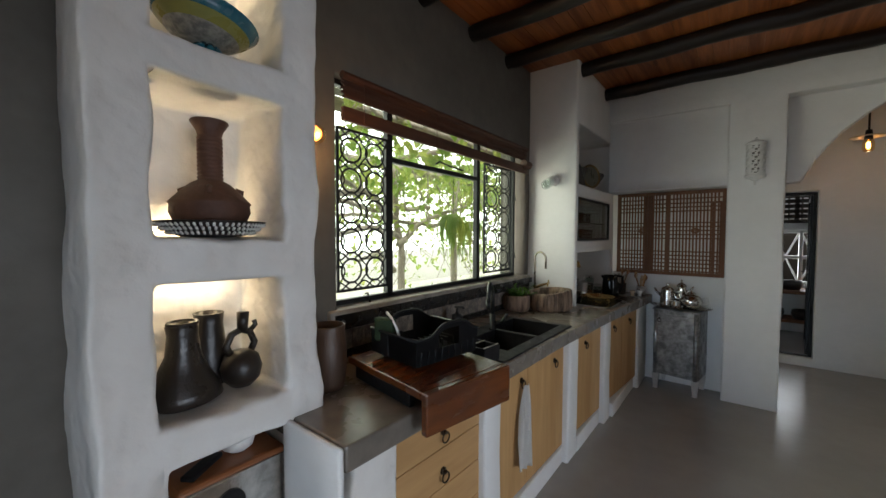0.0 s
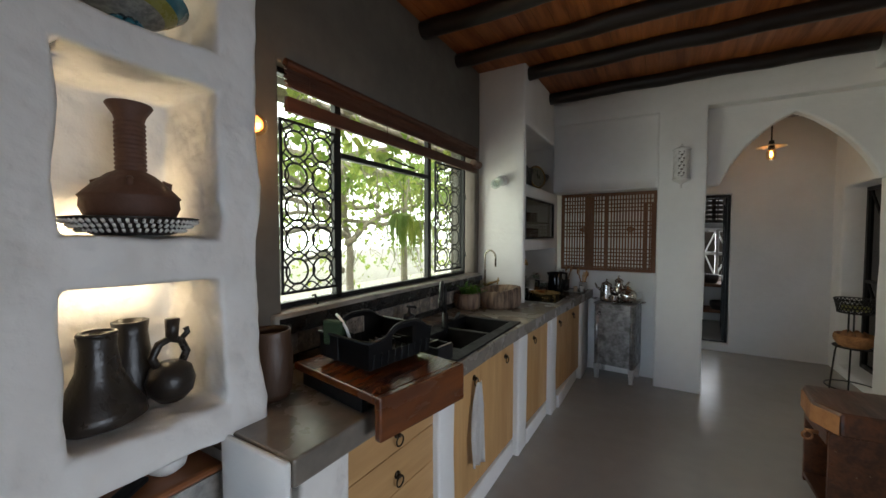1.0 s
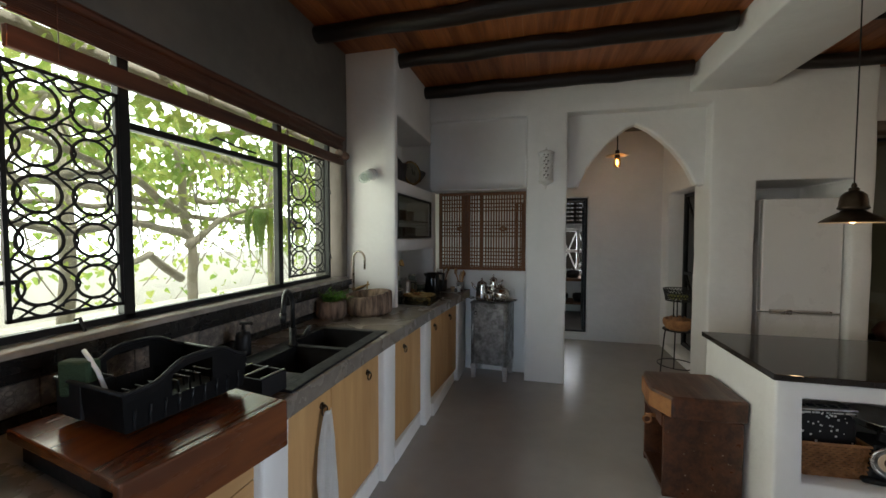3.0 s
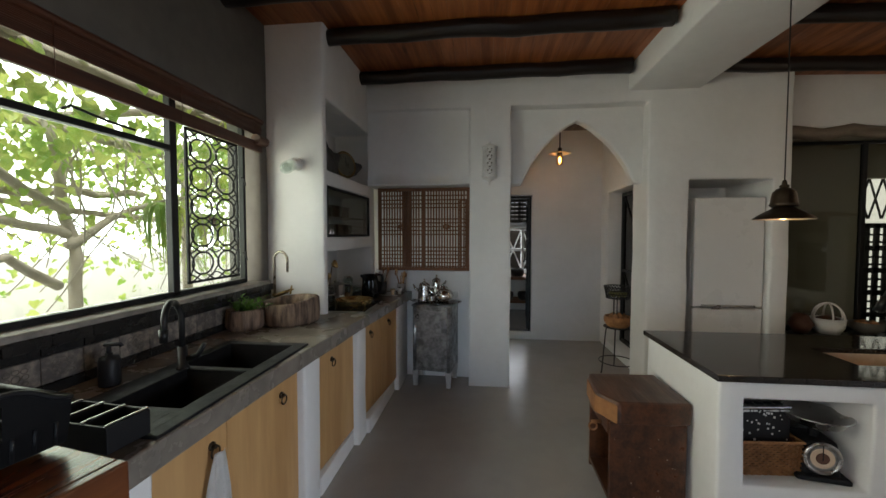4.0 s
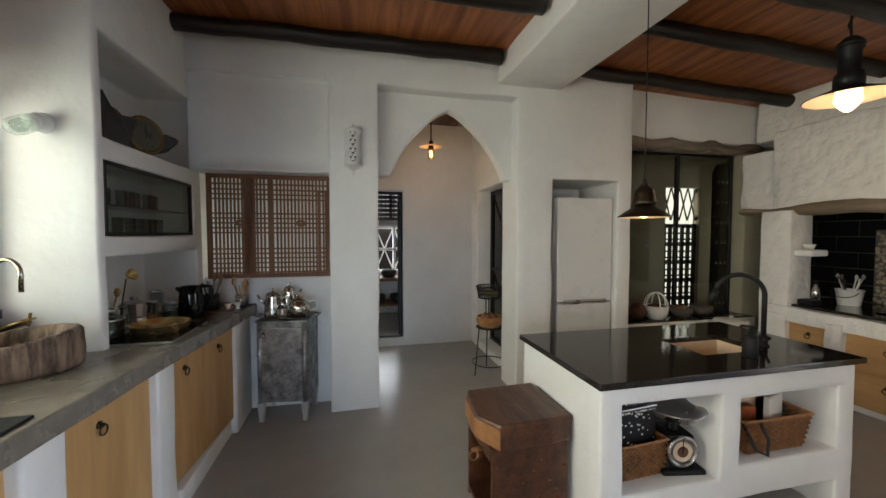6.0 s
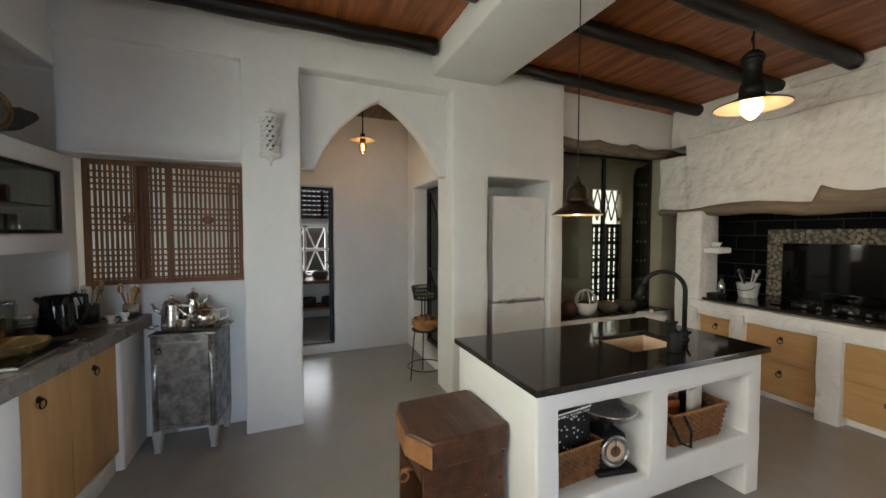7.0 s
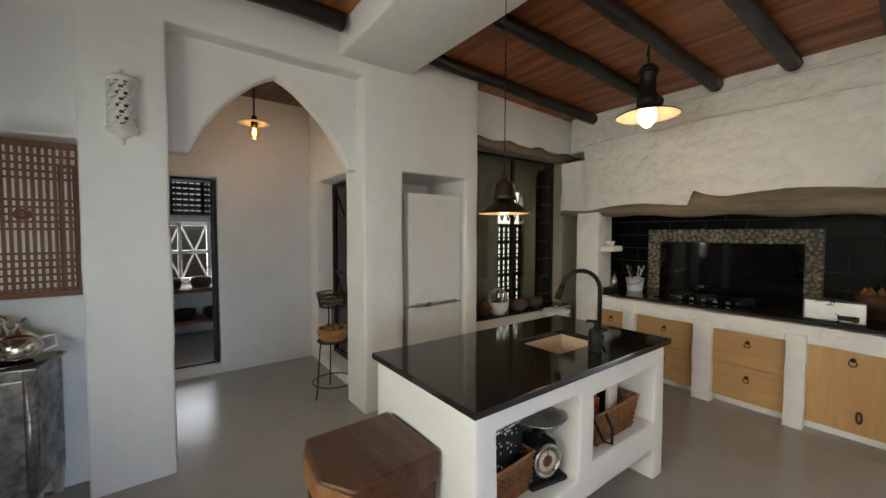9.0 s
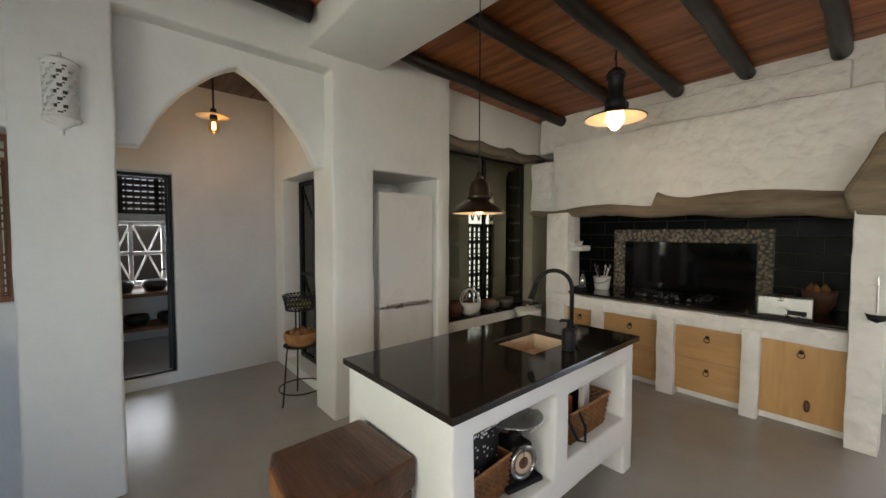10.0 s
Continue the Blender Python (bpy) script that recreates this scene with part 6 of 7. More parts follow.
def mantel():
    """Driftwood trunk with a broken branch stub and a heavy root end."""
    bm = bmesh.new()
    n, seg, rings = 150, 16, []
    for i in range(n + 1):
        y = 7.49 - (7.49 - 4.60) * i / n
        s = (7.49 - y) / 2.89
        bot = 1.705 - 0.10 * s + 0.012 * math.sin(y * 9)
        top = 1.78 + 0.025 * math.sin(y * 5) + (0.14 * math.exp(-((y - 6.05) / 0.02) ** 2) if y > 6.05 else 0.045 + 0.095 * math.exp(-((6.05 - y) / 0.14)))
        if i == 0:
            bot, top = 1.71, 1.745
        zc, rz_ = (bot + top) / 2, (top - bot) / 2
        rx = 0.075 + 0.015 * math.sin(y * 4)
        rings.append([bm.verts.new((5.085 + rx * math.cos(2 * math.pi * k / seg), y, zc + rz_ * math.sin(2 * math.pi * k / seg))) for k in range(seg)])
    for p, q in zip(rings, rings[1:]):
        for k in range(seg):
            bm.faces.new((p[k], p[(k + 1) % seg], q[(k + 1) % seg], q[k]))
    bm.faces.new(rings[0])
    bm.faces.new(rings[-1])
    return shake(shake(bm, 0.008, 5), 0.004, 16)


solo("driftwood_mantel", mantel(), DRIFT, "gnarled grey-brown driftwood trunk as a mantel under the hood", "mantel", smooth=True)
bm = prism([(4.56, 1.58), (4.76, 1.60), (4.81, 1.78), (4.70, 2.0), (4.63, 2.17), (4.54, 2.12), (4.52, 1.7)], 4.90, 5.13, "x", 0.03)
solo("mantel_root", shake(bm, 0.015, 7), DRIFT, "sawn dark root end of the driftwood mantel", "root")

gt = solo("stove_worktop", masonry([(5.02, 5.83, 4.75, 7.10, 0.803, 0.828)], step=2, bev=0.004, wob=0), GRANITE, "polished black granite worktop at the stove", "worktop")


def stove_unit(y0, y1, drawers, label):
    th = thing("stove_cabinet", (5.0, (y0 + y1) / 2, 0), label, "cabinet", "stove cabinets")
    w = (y1 - y0) / 2 + 0.006
    part("body", box(0.022, 0.5, -w, w, 0.06, 0.67, 0.003), OAK, th)
    cuts = [0.072, 0.365, 0.668] if drawers else [0.072, 0.668]
    for a, b in zip(cuts, cuts[1:]):
        f = part("drawer_front" if drawers else "door", box(0, 0.02, -w, w, a + 0.0015, b - 0.0015, 0.003), OAK_FLAT if drawers else OAK, th)
        ring_pull(f, (0, 0, b - 0.075 if not drawers else (a + b) / 2 + 0.06), "-x")
    return th


stove_unit(6.62, 6.93, True, "narrow oak drawer unit with ring pulls below the stove top")
stove_unit(5.97, 6.50, True, "oak drawer unit with ring pulls below the stove top")
stove_unit(5.335, 5.825, True, "oak drawer unit with bronze ring pulls below the hob")
cdr = stove_unit(4.745, 5.215, False, "oak cupboard with a dark knot below the toaster")
k = part("knot", tube(ring((-0.001, -0.04, 0.19), 0.012, "x", 16, 0.04), 0.008, 6, closed=True), DARKWOOD, cdr, "dark knot in the oak")

# splashback: black tiles, pebble frame, glass
setting("wall_splashback", box(5.835, 5.862, 4.74, 7.40, 0.80, 1.75, 0), GROUT, "dark grout bed of the stove splashback")
splash = bpy.data.objects["wall_splashback"]
tz = 0.83
row = 0
tmesh = {}
while tz < 1.72:
    h = 0.16
    ty = 4.75 - (0.18 if row % 2 else 0.0)
    while ty < 7.38:
        a, b = max(ty, 4.75), min(ty + 0.36, 7.38)
        if b - a > 0.03 and not (tz + h <= 1.56 and a > 5.255 and b < 6.785) and not (tz + h <= 1.40 and a > 5.24 and b < 6.80):
            key = round(b - a, 3)
            if key not in tmesh:
                o = part("tile", box(-0.010, 0.0, -(b - a) / 2 + 0.003, (b - a) / 2 - 0.003, 0.003, h - 0.003, 0.002, 1), SLATE, splash)
                tmesh[key] = o.data
            else:
                o = new("tile", tmesh[key])
                o.parent = splash
            o.location = (5.833, (a + b) / 2, tz)
        ty += 0.36
    tz += h
    row += 1
pb = thing("pebble_frame", (5.818, 6.02, 0.83), "frame of tan pebbles round the black glass splashback", "pebbles")
part("bed", masonry([(-0.002, 0.012, -0.76, 0.76, 0.0, 0.705)], [(-0.1, 0.1, -0.63, 0.62, -0.1, 0.56)], step=2, bev=0.001, wob=0), GROUT, pb)
rnd = random.Random(17)
pmesh = []
for k in range(6):
    bm = bmesh.new()
    bmesh.ops.create_icosphere(bm, subdivisions=1, radius=1)
    for v in bm.verts:
        v.co *= 1 + 0.25 * noise.noise(v.co * 1.3 + Vector((k * 7, 0, 0)))
    me = bpy.data.meshes.new("pebble")
    bm.to_mesh(me)
    bm.free()
    me.materials.append(PEBBLE)
    me.polygons.foreach_set("use_smooth", [True] * len(me.polygons))
    pmesh.append(me)
spots = []
for i in range(6000):
    y, z = rnd.uniform(-0.745, 0.745), rnd.uniform(0.015, 0.69)
    if not (z > 0.575 or y < -0.645 or y > 0.635):
        continue
    if all((y - a) ** 2 + ((z - b) * 1.2) ** 2 > 0.034 ** 2 for a, b in spots):
        spots.append((y, z))
for y, z in spots[:300]:
    o = new("pebble", rnd.choice(pmesh))
    o.parent = pb
    s = rnd.uniform(0.018, 0.0235)
    o.matrix_basis = pose(-0.002, y, z, rnd.uniform(0, 360), 0, 0) @ Matrix.Diagonal((0.009, s * 1.15, s * 0.85, 1))
solo("glass_splashback", box(5.812, 5.822, 5.39, 6.64, 0.83, 1.392, 0.002, 1), DARKGLASS, "glossy black glass panel behind the gas hob", "splashback")

gh = thing("gas_hob", (5.45, 6.0, 0.829), "black glass gas hob with cast pan supports", "hob")
part("plate", box(-0.23, 0.23, -0.44, 0.44, 0, 0.01, 0.004), DARKGLASS, gh)
for x, y in ((-0.1, -0.28), (0.11, -0.28), (0.0, 0.0), (-0.1, 0.28), (0.11, 0.28)):
    b = part("burner", lathe([(0, 0.009), (0.045, 0.009), (0.045, 0.02), (0.03, 0.026), (0, 0.026)], 20, at=(x, y, 0)), BLACK, gh)
    part("ring", tube(ring((x, y, 0.018), 0.047, "z", 20), 0.004, 6, closed=True), STEEL, b)
    for a in (0, 90):
        c, s = math.cos(radians(a)) * 0.09, math.sin(radians(a)) * 0.09
        part("pan_support", tube([(x - c, y - s, 0.01), (x - c * 0.9, y - s * 0.9, 0.042), (x + c * 0.9, y + s * 0.9, 0.042), (x + c, y + s, 0.01)], 0.005, 6), BLACK, b)
for i in range(5):
    part("knob", lathe([(0, 0.01), (0.018, 0.01), (0.015, 0.03), (0, 0.031)], 14, at=(-0.19, -0.2 + i * 0.1, 0)), STEEL, gh, smooth=True)

bu = thing("utensil_bucket", (5.47, 6.76, 0.829), "white enamel bucket with kitchen tools and a dark bail", "bucket")
part("bucket", lathe([(0, 0), (0.075, 0), (0.08, 0.01), (0.098, 0.14), (0.104, 0.143), (0.098, 0.147), (0.09, 0.135), (0.07, 0.012), (0, 0.01)], 30), WHITE, bu, smooth=True)
part("bail", tube([(-0.06 - 0.045 * math.sin(math.pi * i / 10), 0.1 * math.cos(math.pi * i / 10), 0.13 - 0.055 * math.sin(math.pi * i / 10)) for i in range(11)], 0.0035, 6), BLACK, bu)
rnd = random.Random(6)
for i in range(7):
    a = rnd.uniform(0, 6.28)
    d = Vector((math.cos(a) * 0.32, math.sin(a) * 0.32, 1)).normalized()
    l = rnd.uniform(0.2, 0.29)
    u = part("utensil", tube([d * 0.03, d * l], 0.006, 7), (STEEL, BLACKPLASTIC, WHITE, CLAY)[i % 4], bu, smooth=True)
    bm = lathe([(0, -0.025), (0.017, -0.01), (0.02, 0.01), (0, 0.03)], 12)
    bm.transform(Matrix.Translation(d * (l + 0.01)) @ Matrix.Diagonal((1, 0.5, 1, 1)))
    part("utensil_head", bm, (STEEL, BLACKPLASTIC, WHITE, CLAY)[i % 4], u, smooth=True)
bo = thing("steel_bottle", (5.22, 6.87, 0.829), "slim steel oil bottle by the stove pillar", "bottle")
part("bottle", lathe([(0, 0), (0.03, 0), (0.031, 0.12), (0.02, 0.16), (0.012, 0.17), (0.012, 0.19), (0, 0.19)], 20), STEEL, bo, smooth=True)
part("cap", lathe([(0, 0.22), (0.014, 0.22), (0.016, 0.188), (0, 0.188)], 14), BLACKPLASTIC, bo, smooth=True)
solo("black_caddy", box(-0.07, 0.07, -0.06, 0.06, 0, 0.05, 0.012, 3), BLACKPLASTIC, "low black caddy on the stove worktop", "caddy", loc=(5.13, 6.86, 0.829))
to = thing("toaster", (5.12, 5.10, 0.829), "brushed steel long-slot toaster with a black lever", "toaster", rz=4)
part("body", box(-0.075, 0.085, -0.165, 0.165, 0.01, 0.165, 0.012, 3), STEEL, to)
part("slot", box(-0.01, 0.02, -0.13, 0.13, 0.163, 0.168, 0.001, 1), BLACK, to)
part("base", box(-0.07, 0.08, -0.16, 0.16, 0.0, 0.012, 0.003), BLACKPLASTIC, to)
lv = part("control_panel", box(-0.084, -0.074, -0.13, -0.02, 0.03, 0.065, 0.012, 3), BLACKPLASTIC, to)
part("knob", tube([(-0.084, -0.11, 0.048), (-0.10, -0.11, 0.048)], 0.02, 16), BLACKPLASTIC, lv, smooth=True)
part("badge", box(-0.0765, -0.0745, 0.0, 0.04, 0.132, 0.140, 0.0005, 1), BLACK, to)
solo("warming_tray", box(-0.12, 0.1, -0.19, 0.19, 0, 0.012, 0.004), BLACKPLASTIC, "flat black tray under the toaster", "tray", loc=(5.09, 5.12, 0.8165 + 0.012), rz=4)
tc = thing("terracotta_bowl", (5.5, 4.93, 0.829), "red-brown glazed bowl with garlic in the stove corner", "bowl")
part("bowl", lathe([(0, 0), (0.06, 0), (0.1, 0.1), (0.11, 0.19), (0.105, 0.19), (0.09, 0.1), (0.05, 0.012), (0, 0.012)], 28), CLAY, tc, smooth=True)
for x, y in ((-0.03, 0.02), (0.04, -0.03), (0.0, 0.05)):
    part("garlic_bulb", lathe([(0, 0.17), (0.03, 0.18), (0.035, 0.2), (0.015, 0.23), (0, 0.25)], 14, at=(x, y, 0)), PALECUT, tc, smooth=True)
hk = thing("black_ladle", (4.885, 4.62, 0.95), "black ladle hanging from a hook on the pillar", "ladle")
part("stem", tube([(0, 0, 0.25), (-0.01, 0, 0.02)], 0.006, 8), STEEL, hk)
part("cup", lathe([(0, -0.05), (0.04, -0.03), (0.055, 0.01), (0.05, 0.01), (0, -0.04)], 20), BLACK, hk, smooth=True)
part("hook", tube([(0.02, 0, 0.26), (-0.015, 0, 0.26), (-0.015, 0, 0.24)], 0.004, 6), STEEL, hk)

# ---- recess beside the stove: inner window, driftwood lintel, bowls ----
pts = [(3.60 + 1.85 * i / 20, 7.60 + 0.02 * math.sin(i), 2.455 - 0.01 * i / 20 + 0.02 * math.sin(i * 1.1)) for i in range(21)]
bm = tube(pts, 0.06, 14, r1=0.05)
solo("driftwood_lintel", shake(shake(bm, 0.015, 6), 0.006, 20), DRIFTX, "weathered driftwood lintel above the inner window", "lintel", smooth=True)
setting("trim_recess_sill", masonry([(3.58, 5.36, 7.52, 7.80, -0.02, 0.552)], step=0.2, bev=0.012, wob=0.004), PLASTER, "white plastered sill edge", True)
solo("sill_slab", box(3.61, 5.34, 7.54, 7.84, 0.553, 0.565, 0.003), TILEDARK, "dark stone slab on the inner window sill", "sill")
iw = thing("window_2", (4.45, 7.82, 0.566), "black steel-framed inner window over the low sill", "window", kind="structure")
for x0, x1, z0, z1 in ((-0.93, -0.90, 0, 1.85), (0.84, 0.87, 0, 1.85), (0.07, 0.11, 0, 1.85), (-0.9, 0.84, 0, 0.03), (-0.9, 0.84, 1.82, 1.85)):
    part("frame_bar", box(x0, x1, -0.02, 0.02, z0, z1, 0.003, 1), BLACK, iw)
for x0, x1 in ((-0.9, 0.07), (0.11, 0.84)):
    part("pane", box(x0, x1, -0.003, 0.003, 0.03, 1.82, 0), DUSKPANE, iw)
setting("wall_inner_back", masonry([(3.3, 8.2, 9.85, 10.0, -0.02, 3.3)], [(6.32, 7.06, 9.7, 10.2, 0.12, 2.33)], step=0.4, bev=0.01, wob=0.004), PLASTERTAN, "olive-tan wall of the inner room", True)
# the opening in this side wall is made up, to hold the fill lamp
setting("wall_inner_side", masonry([(7.9, 8.1, 7.6, 10.0, -0.02, 3.3)], [(7.8, 8.2, 8.5, 9.5, 0.9, 2.1)], step=1, bev=0, wob=0), PLASTERTAN, "olive-tan wall of the inner room")
setting("wall_inner_side_b", masonry([(3.3, 3.45, 8.1, 10.0, -0.02, 3.3)], step=1, bev=0, wob=0), PLASTERTAN, "olive-tan wall of the inner room")
setting("wall_inner_front", masonry([(5.95, 8.1, 7.66, 7.86, -0.02, 3.3)], step=1, bev=0, wob=0), PLASTERTAN, "olive-tan wall of the inner room")
setting("ceiling_inner", masonry([(3.3, 8.2, 7.84, 10.1, 3.1, 3.2)], step=1, bev=0, wob=0), CEIL, "dark board ceiling of the inner room")
setting("floor_inner", masonry([(6.29, 8.2, 7.6, 10.0, -0.12, 0.0)], step=1, bev=0, wob=0), FLOOR, "cement floor of the inner room")
setting("backdrop_inner", box(5.6, 8.6, 10.9, 11.0, -0.2, 3.2, 0), HAZE, "bright hazy daylight outside the far window")
gw = thing("window_3", (6.69, 9.92, 0.12), "far window with an arched head and a white lattice grille", "window", kind="structure")
for i in range(6):
    part("grille_bar", box(-0.37 + i * 0.13, -0.29 + i * 0.13, -0.01, 0.01, 0.0, 1.55, 0.002, 1), BLACK, gw)
for i in range(14):
    part("grille_bar", box(-0.37, 0.37, -0.01, 0.01, 0.05 + i * 0.11, 0.05 + i * 0.11 + (0.075 if i % 3 == 1 else 0.03), 0.002, 1), BLACK, gw)
for i in range(5):
    part("lead_bar", tube([(-0.37 + i * 0.18, 0, 1.62), (-0.2 + i * 0.18, 0, 2.2)], 0.014, 5), BLACK, gw)
    part("lead_bar", tube([(-0.2 + i * 0.18, 0, 1.62), (-0.37 + i * 0.18, 0, 2.2)], 0.014, 5), BLACK, gw)
cp = thing("carved_door", (6.04, 8.45, 0.0), "tall black carved wooden door with rows of studs in the inner room", "door", rz=-6)
part("leaf", box(-0.25, 0.25, -0.025, 0.025, 0.02, 2.35, 0.006), BLACKCLAY, cp)
part("crest", prism([(-0.25, 2.35), (0.25, 2.35), (0.2, 2.46), (0.08, 2.48), (0, 2.55), (-0.08, 2.48), (-0.2, 2.46)], -0.02, 0.02, "y", 0.004), BLACKCLAY, cp)
stud = None
for r in range(7):
    z = 0.5 + r * 0.28
    part("rail", box(-0.25, 0.25, -0.04, -0.02, z, z + 0.06, 0.004), BLACKCLAY, cp)
    for c in range(7):
        if stud is None:
            stud = part("stud", lathe([(0, 0), (0.02, 0), (0.015, 0.012), (0, 0.018)], 10), CAST, cp)
            o = stud
        else:
            o = new("stud", stud.data)
            o.parent = cp
        o.matrix_basis = pose(-0.21 + c * 0.07, -0.04, z + 0.03, 90, 0, 0)
ch = thing("chalk_board", (3.9, 9.83, 1.75), "dark board with rows of faint writing in the inner room", "board")
part("board", box(-0.3, 0.5, -0.02, 0, 0, 0.6, 0.004), PLASTERTAN, ch)
for i in range(6):
    part("writing", box(-0.25, 0.15 + 0.05 * (i % 3), -0.024, -0.02, 0.08 + i * 0.08, 0.09 + i * 0.08, 0.001, 1), GREY_PLASTER, ch)
for k, (x, y, r, h, m, lab) in enumerate(((3.91, 7.66, 0.10, 0.18, CLAY, "round red-brown clay pot"), (4.50, 7.68, 0.12, 0.11, GREY_PLASTER, "grey stone bowl with fruit"), (4.80, 7.70, 0.12, 0.11, GREY_PLASTER, "grey stone mortar bowl"))):
    b = thing("sill_bowl", (x, y, 0.566), lab + " on the dark sill", "bowl", "bowls on the sill")
    part("bowl", lathe([(0, 0), (r * 0.55, 0), (r, h * 0.5), (r * (0.5 if k == 0 else 0.98), h), (r * (0.42 if k == 0 else 0.88), h), (r * 0.5, 0.02), (0, 0.02)], 26), m, b, smooth=True)
    if k == 1:
        for i in range(5):
            part("fruit", lathe([(0, h * 0.6), (0.035, h * 0.75), (0.035, h), (0, h * 1.2)], 12, at=(0.05 * math.cos(i * 1.3), 0.05 * math.sin(i * 1.3), 0)), PALECUT, b, smooth=True)
wb = thing("white_basket", (4.15, 7.66, 0.566), "whitewashed round basket with arched handles", "basket")
wb.scale = (0.95, 0.85, 0.98)
part("bowl", lathe([(0, 0), (0.09, 0), (0.13, 0.06), (0.14, 0.15), (0.132, 0.15), (0.12, 0.07), (0.08, 0.01), (0, 0.01)], 28), WHITE, wb, smooth=True)
for a in (0, 70, 120):
    c, s = math.cos(radians(a)), math.sin(radians(a))
    part("handle", tube([(0.135 * c * math.cos(math.pi * i / 12), 0.135 * s * math.cos(math.pi * i / 12), 0.14 + 0.155 * math.sin(math.pi * i / 12)) for i in range(13)], 0.0085, 7), PAPER, wb, smooth=True)
part("contents", lathe([(0, 0.1), (0.1, 0.11), (0.09, 0.15), (0, 0.18)], 18), DARKWOOD, wb, smooth=True)
bn = thing("white_bin", (4.76, 7.31, 0), "round white enamel bin with a lid in the corner", "bin")
part("body", lathe([(0, 0), (0.13, 0), (0.138, 0.02), (0.148, 0.575), (0, 0.575)], 32), WHITE, bn, smooth=True)
part("lid", lathe([(0.154, 0.56), (0.157, 0.578), (0.15, 0.60), (0.06, 0.615), (0, 0.617)], 32), WHITE, bn, smooth=True)
part("lid_knob", lathe([(0, 0.65), (0.018, 0.645), (0.02, 0.632), (0.01, 0.616), (0, 0.616)], 16), WHITE, bn, smooth=True)


# ---- hall: doors, stand with baskets ----
d1 = thing("door_1", (1.115, 9.25, 0.1), "black steel and glass door between hall and scullery", "door", kind="structure")
for x0, x1, z0, z1 in ((-0.43, -0.40, 0, 1.955), (0.40, 0.43, 0, 1.955), (-0.40, 0.40, 1.92, 1.955), (-0.40, 0.40, 0, 0.02)):
    part("frame_bar", box(x0, x1, -0.02, 0.02, z0, z1, 0.003, 1), BLACK, d1)
lf = thing("glass_door_leaf", (1.51, 9.28, 0.12), "open black steel door leaf with glass and a lever", "door", rz=-95)
for x0, x1, z0, z1 in ((-0.74, -0.70, 0, 1.9), (-0.04, 0, 0, 1.9), (-0.70, -0.04, 0, 0.04), (-0.70, -0.04, 1.86, 1.9), (-0.70, -0.04, 0.78, 0.82)):
    part("stile", box(x0, x1, -0.018, 0.018, z0, z1, 0.003, 1), BLACK, lf)
part("pane", box(-0.70, -0.04, -0.003, 0.003, 0.04, 1.86, 0), DUSKPANE, lf)
part("lever", tube([(-0.72, -0.03, 0.95), (-0.72, -0.06, 0.95), (-0.62, -0.06, 0.95)], 0.008, 8), BLACK, lf)
w4 = thing("window_4", (1.45, 11.5, 0.75), "white-framed scullery window with diagonal bars and a louvred head", "window", kind="structure")
for x in (-0.55, -0.2, 0.17, 0.50):
    part("mullion", box(x, x + 0.05, -0.03, 0.03, 0, 0.89, 0.004, 1), WHITE, w4)
for z in (0.0, 0.42, 0.84):
    part("transom", box(-0.55, 0.55, -0.03, 0.03, z, z + 0.05, 0.004, 1), WHITE, w4)
for i in range(3):
    for s in (0, 1):
        x = -0.5 + i * 0.35
        part("brace", tube([(x, 0, 0.05 if s else 0.84), (x + 0.32, 0, 0.84 if s else 0.05)], 0.014, 6), WHITE, w4)
for i in range(7):
    part("louvre", box(-0.55, 0.55, -0.05, 0.05, 1.0 + i * 0.083, 1.06 + i * 0.083, 0.004, 1), GREY_PLASTER, w4)
for i in range(14):
    part("louvre_stay", box(-0.54 + i * 0.08, -0.515 + i * 0.08, -0.04, 0.04, 1.0, 1.57, 0.002, 1), GREY_PLASTER, w4)
part("louvre_post", box(-0.3, -0.24, -0.05, 0.05, 1.0, 1.57, 0.003, 1), GREY_PLASTER, w4)
part("louvre_post", box(0.1, 0.16, -0.05, 0.05, 1.0, 1.57, 0.003, 1), GREY_PLASTER, w4)
sh = thing("scullery_bench", (1.4, 11.08, 0), "scullery bench with a wooden top below the window", "bench")
part("top", box(-0.9, 0.9, -0.3, 0.28, 0.66, 0.71, 0.006), LATTICE, sh)
part("shelf", box(-0.9, 0.9, -0.28, 0.28, 0.22, 0.26, 0.006), LATTICE, sh)
part("back", box(-0.9, 0.9, 0.24, 0.28, 0.0, 0.66, 0.003), PLASTER, sh)
for x in (-0.9, 0.82):
    part("leg", box(x, x + 0.08, -0.28, 0.24, 0.0, 0.66, 0.008), PLASTER, sh)
for k, (x, z) in enumerate(((1.0, 0.26), (1.3, 0.26), (1.65, 0.26), (1.15, 0.71), (1.5, 0.71))):
    solo("storage_basket", lathe([(0, 0), (0.11, 0), (0.14, 0.08), (0.13, 0.14), (0.12, 0.14), (0.1, 0.02), (0, 0.02)], 20), BLACKCLAY, "dark round basket in the scullery", "basket", loc=(x, 11.02, z + 0.001), group="scullery baskets", smooth=True)
d2 = thing("door_2", (2.70, 8.49, 0.09), "black steel gate door in the hall side opening", "door", kind="structure")
for y0, y1, z0, z1 in ((-0.43, -0.385, 0, 1.96), (0.385, 0.43, 0, 1.96), (-0.39, 0.39, 0, 0.04), (-0.39, 0.39, 1.92, 1.96), (-0.39, 0.39, 0.93, 0.96), (0.0, 0.05, 0.04, 1.92)):
    part("frame_bar", box(-0.02, 0.02, y0, y1, z0, z1, 0.003, 1), BLACK, d2)
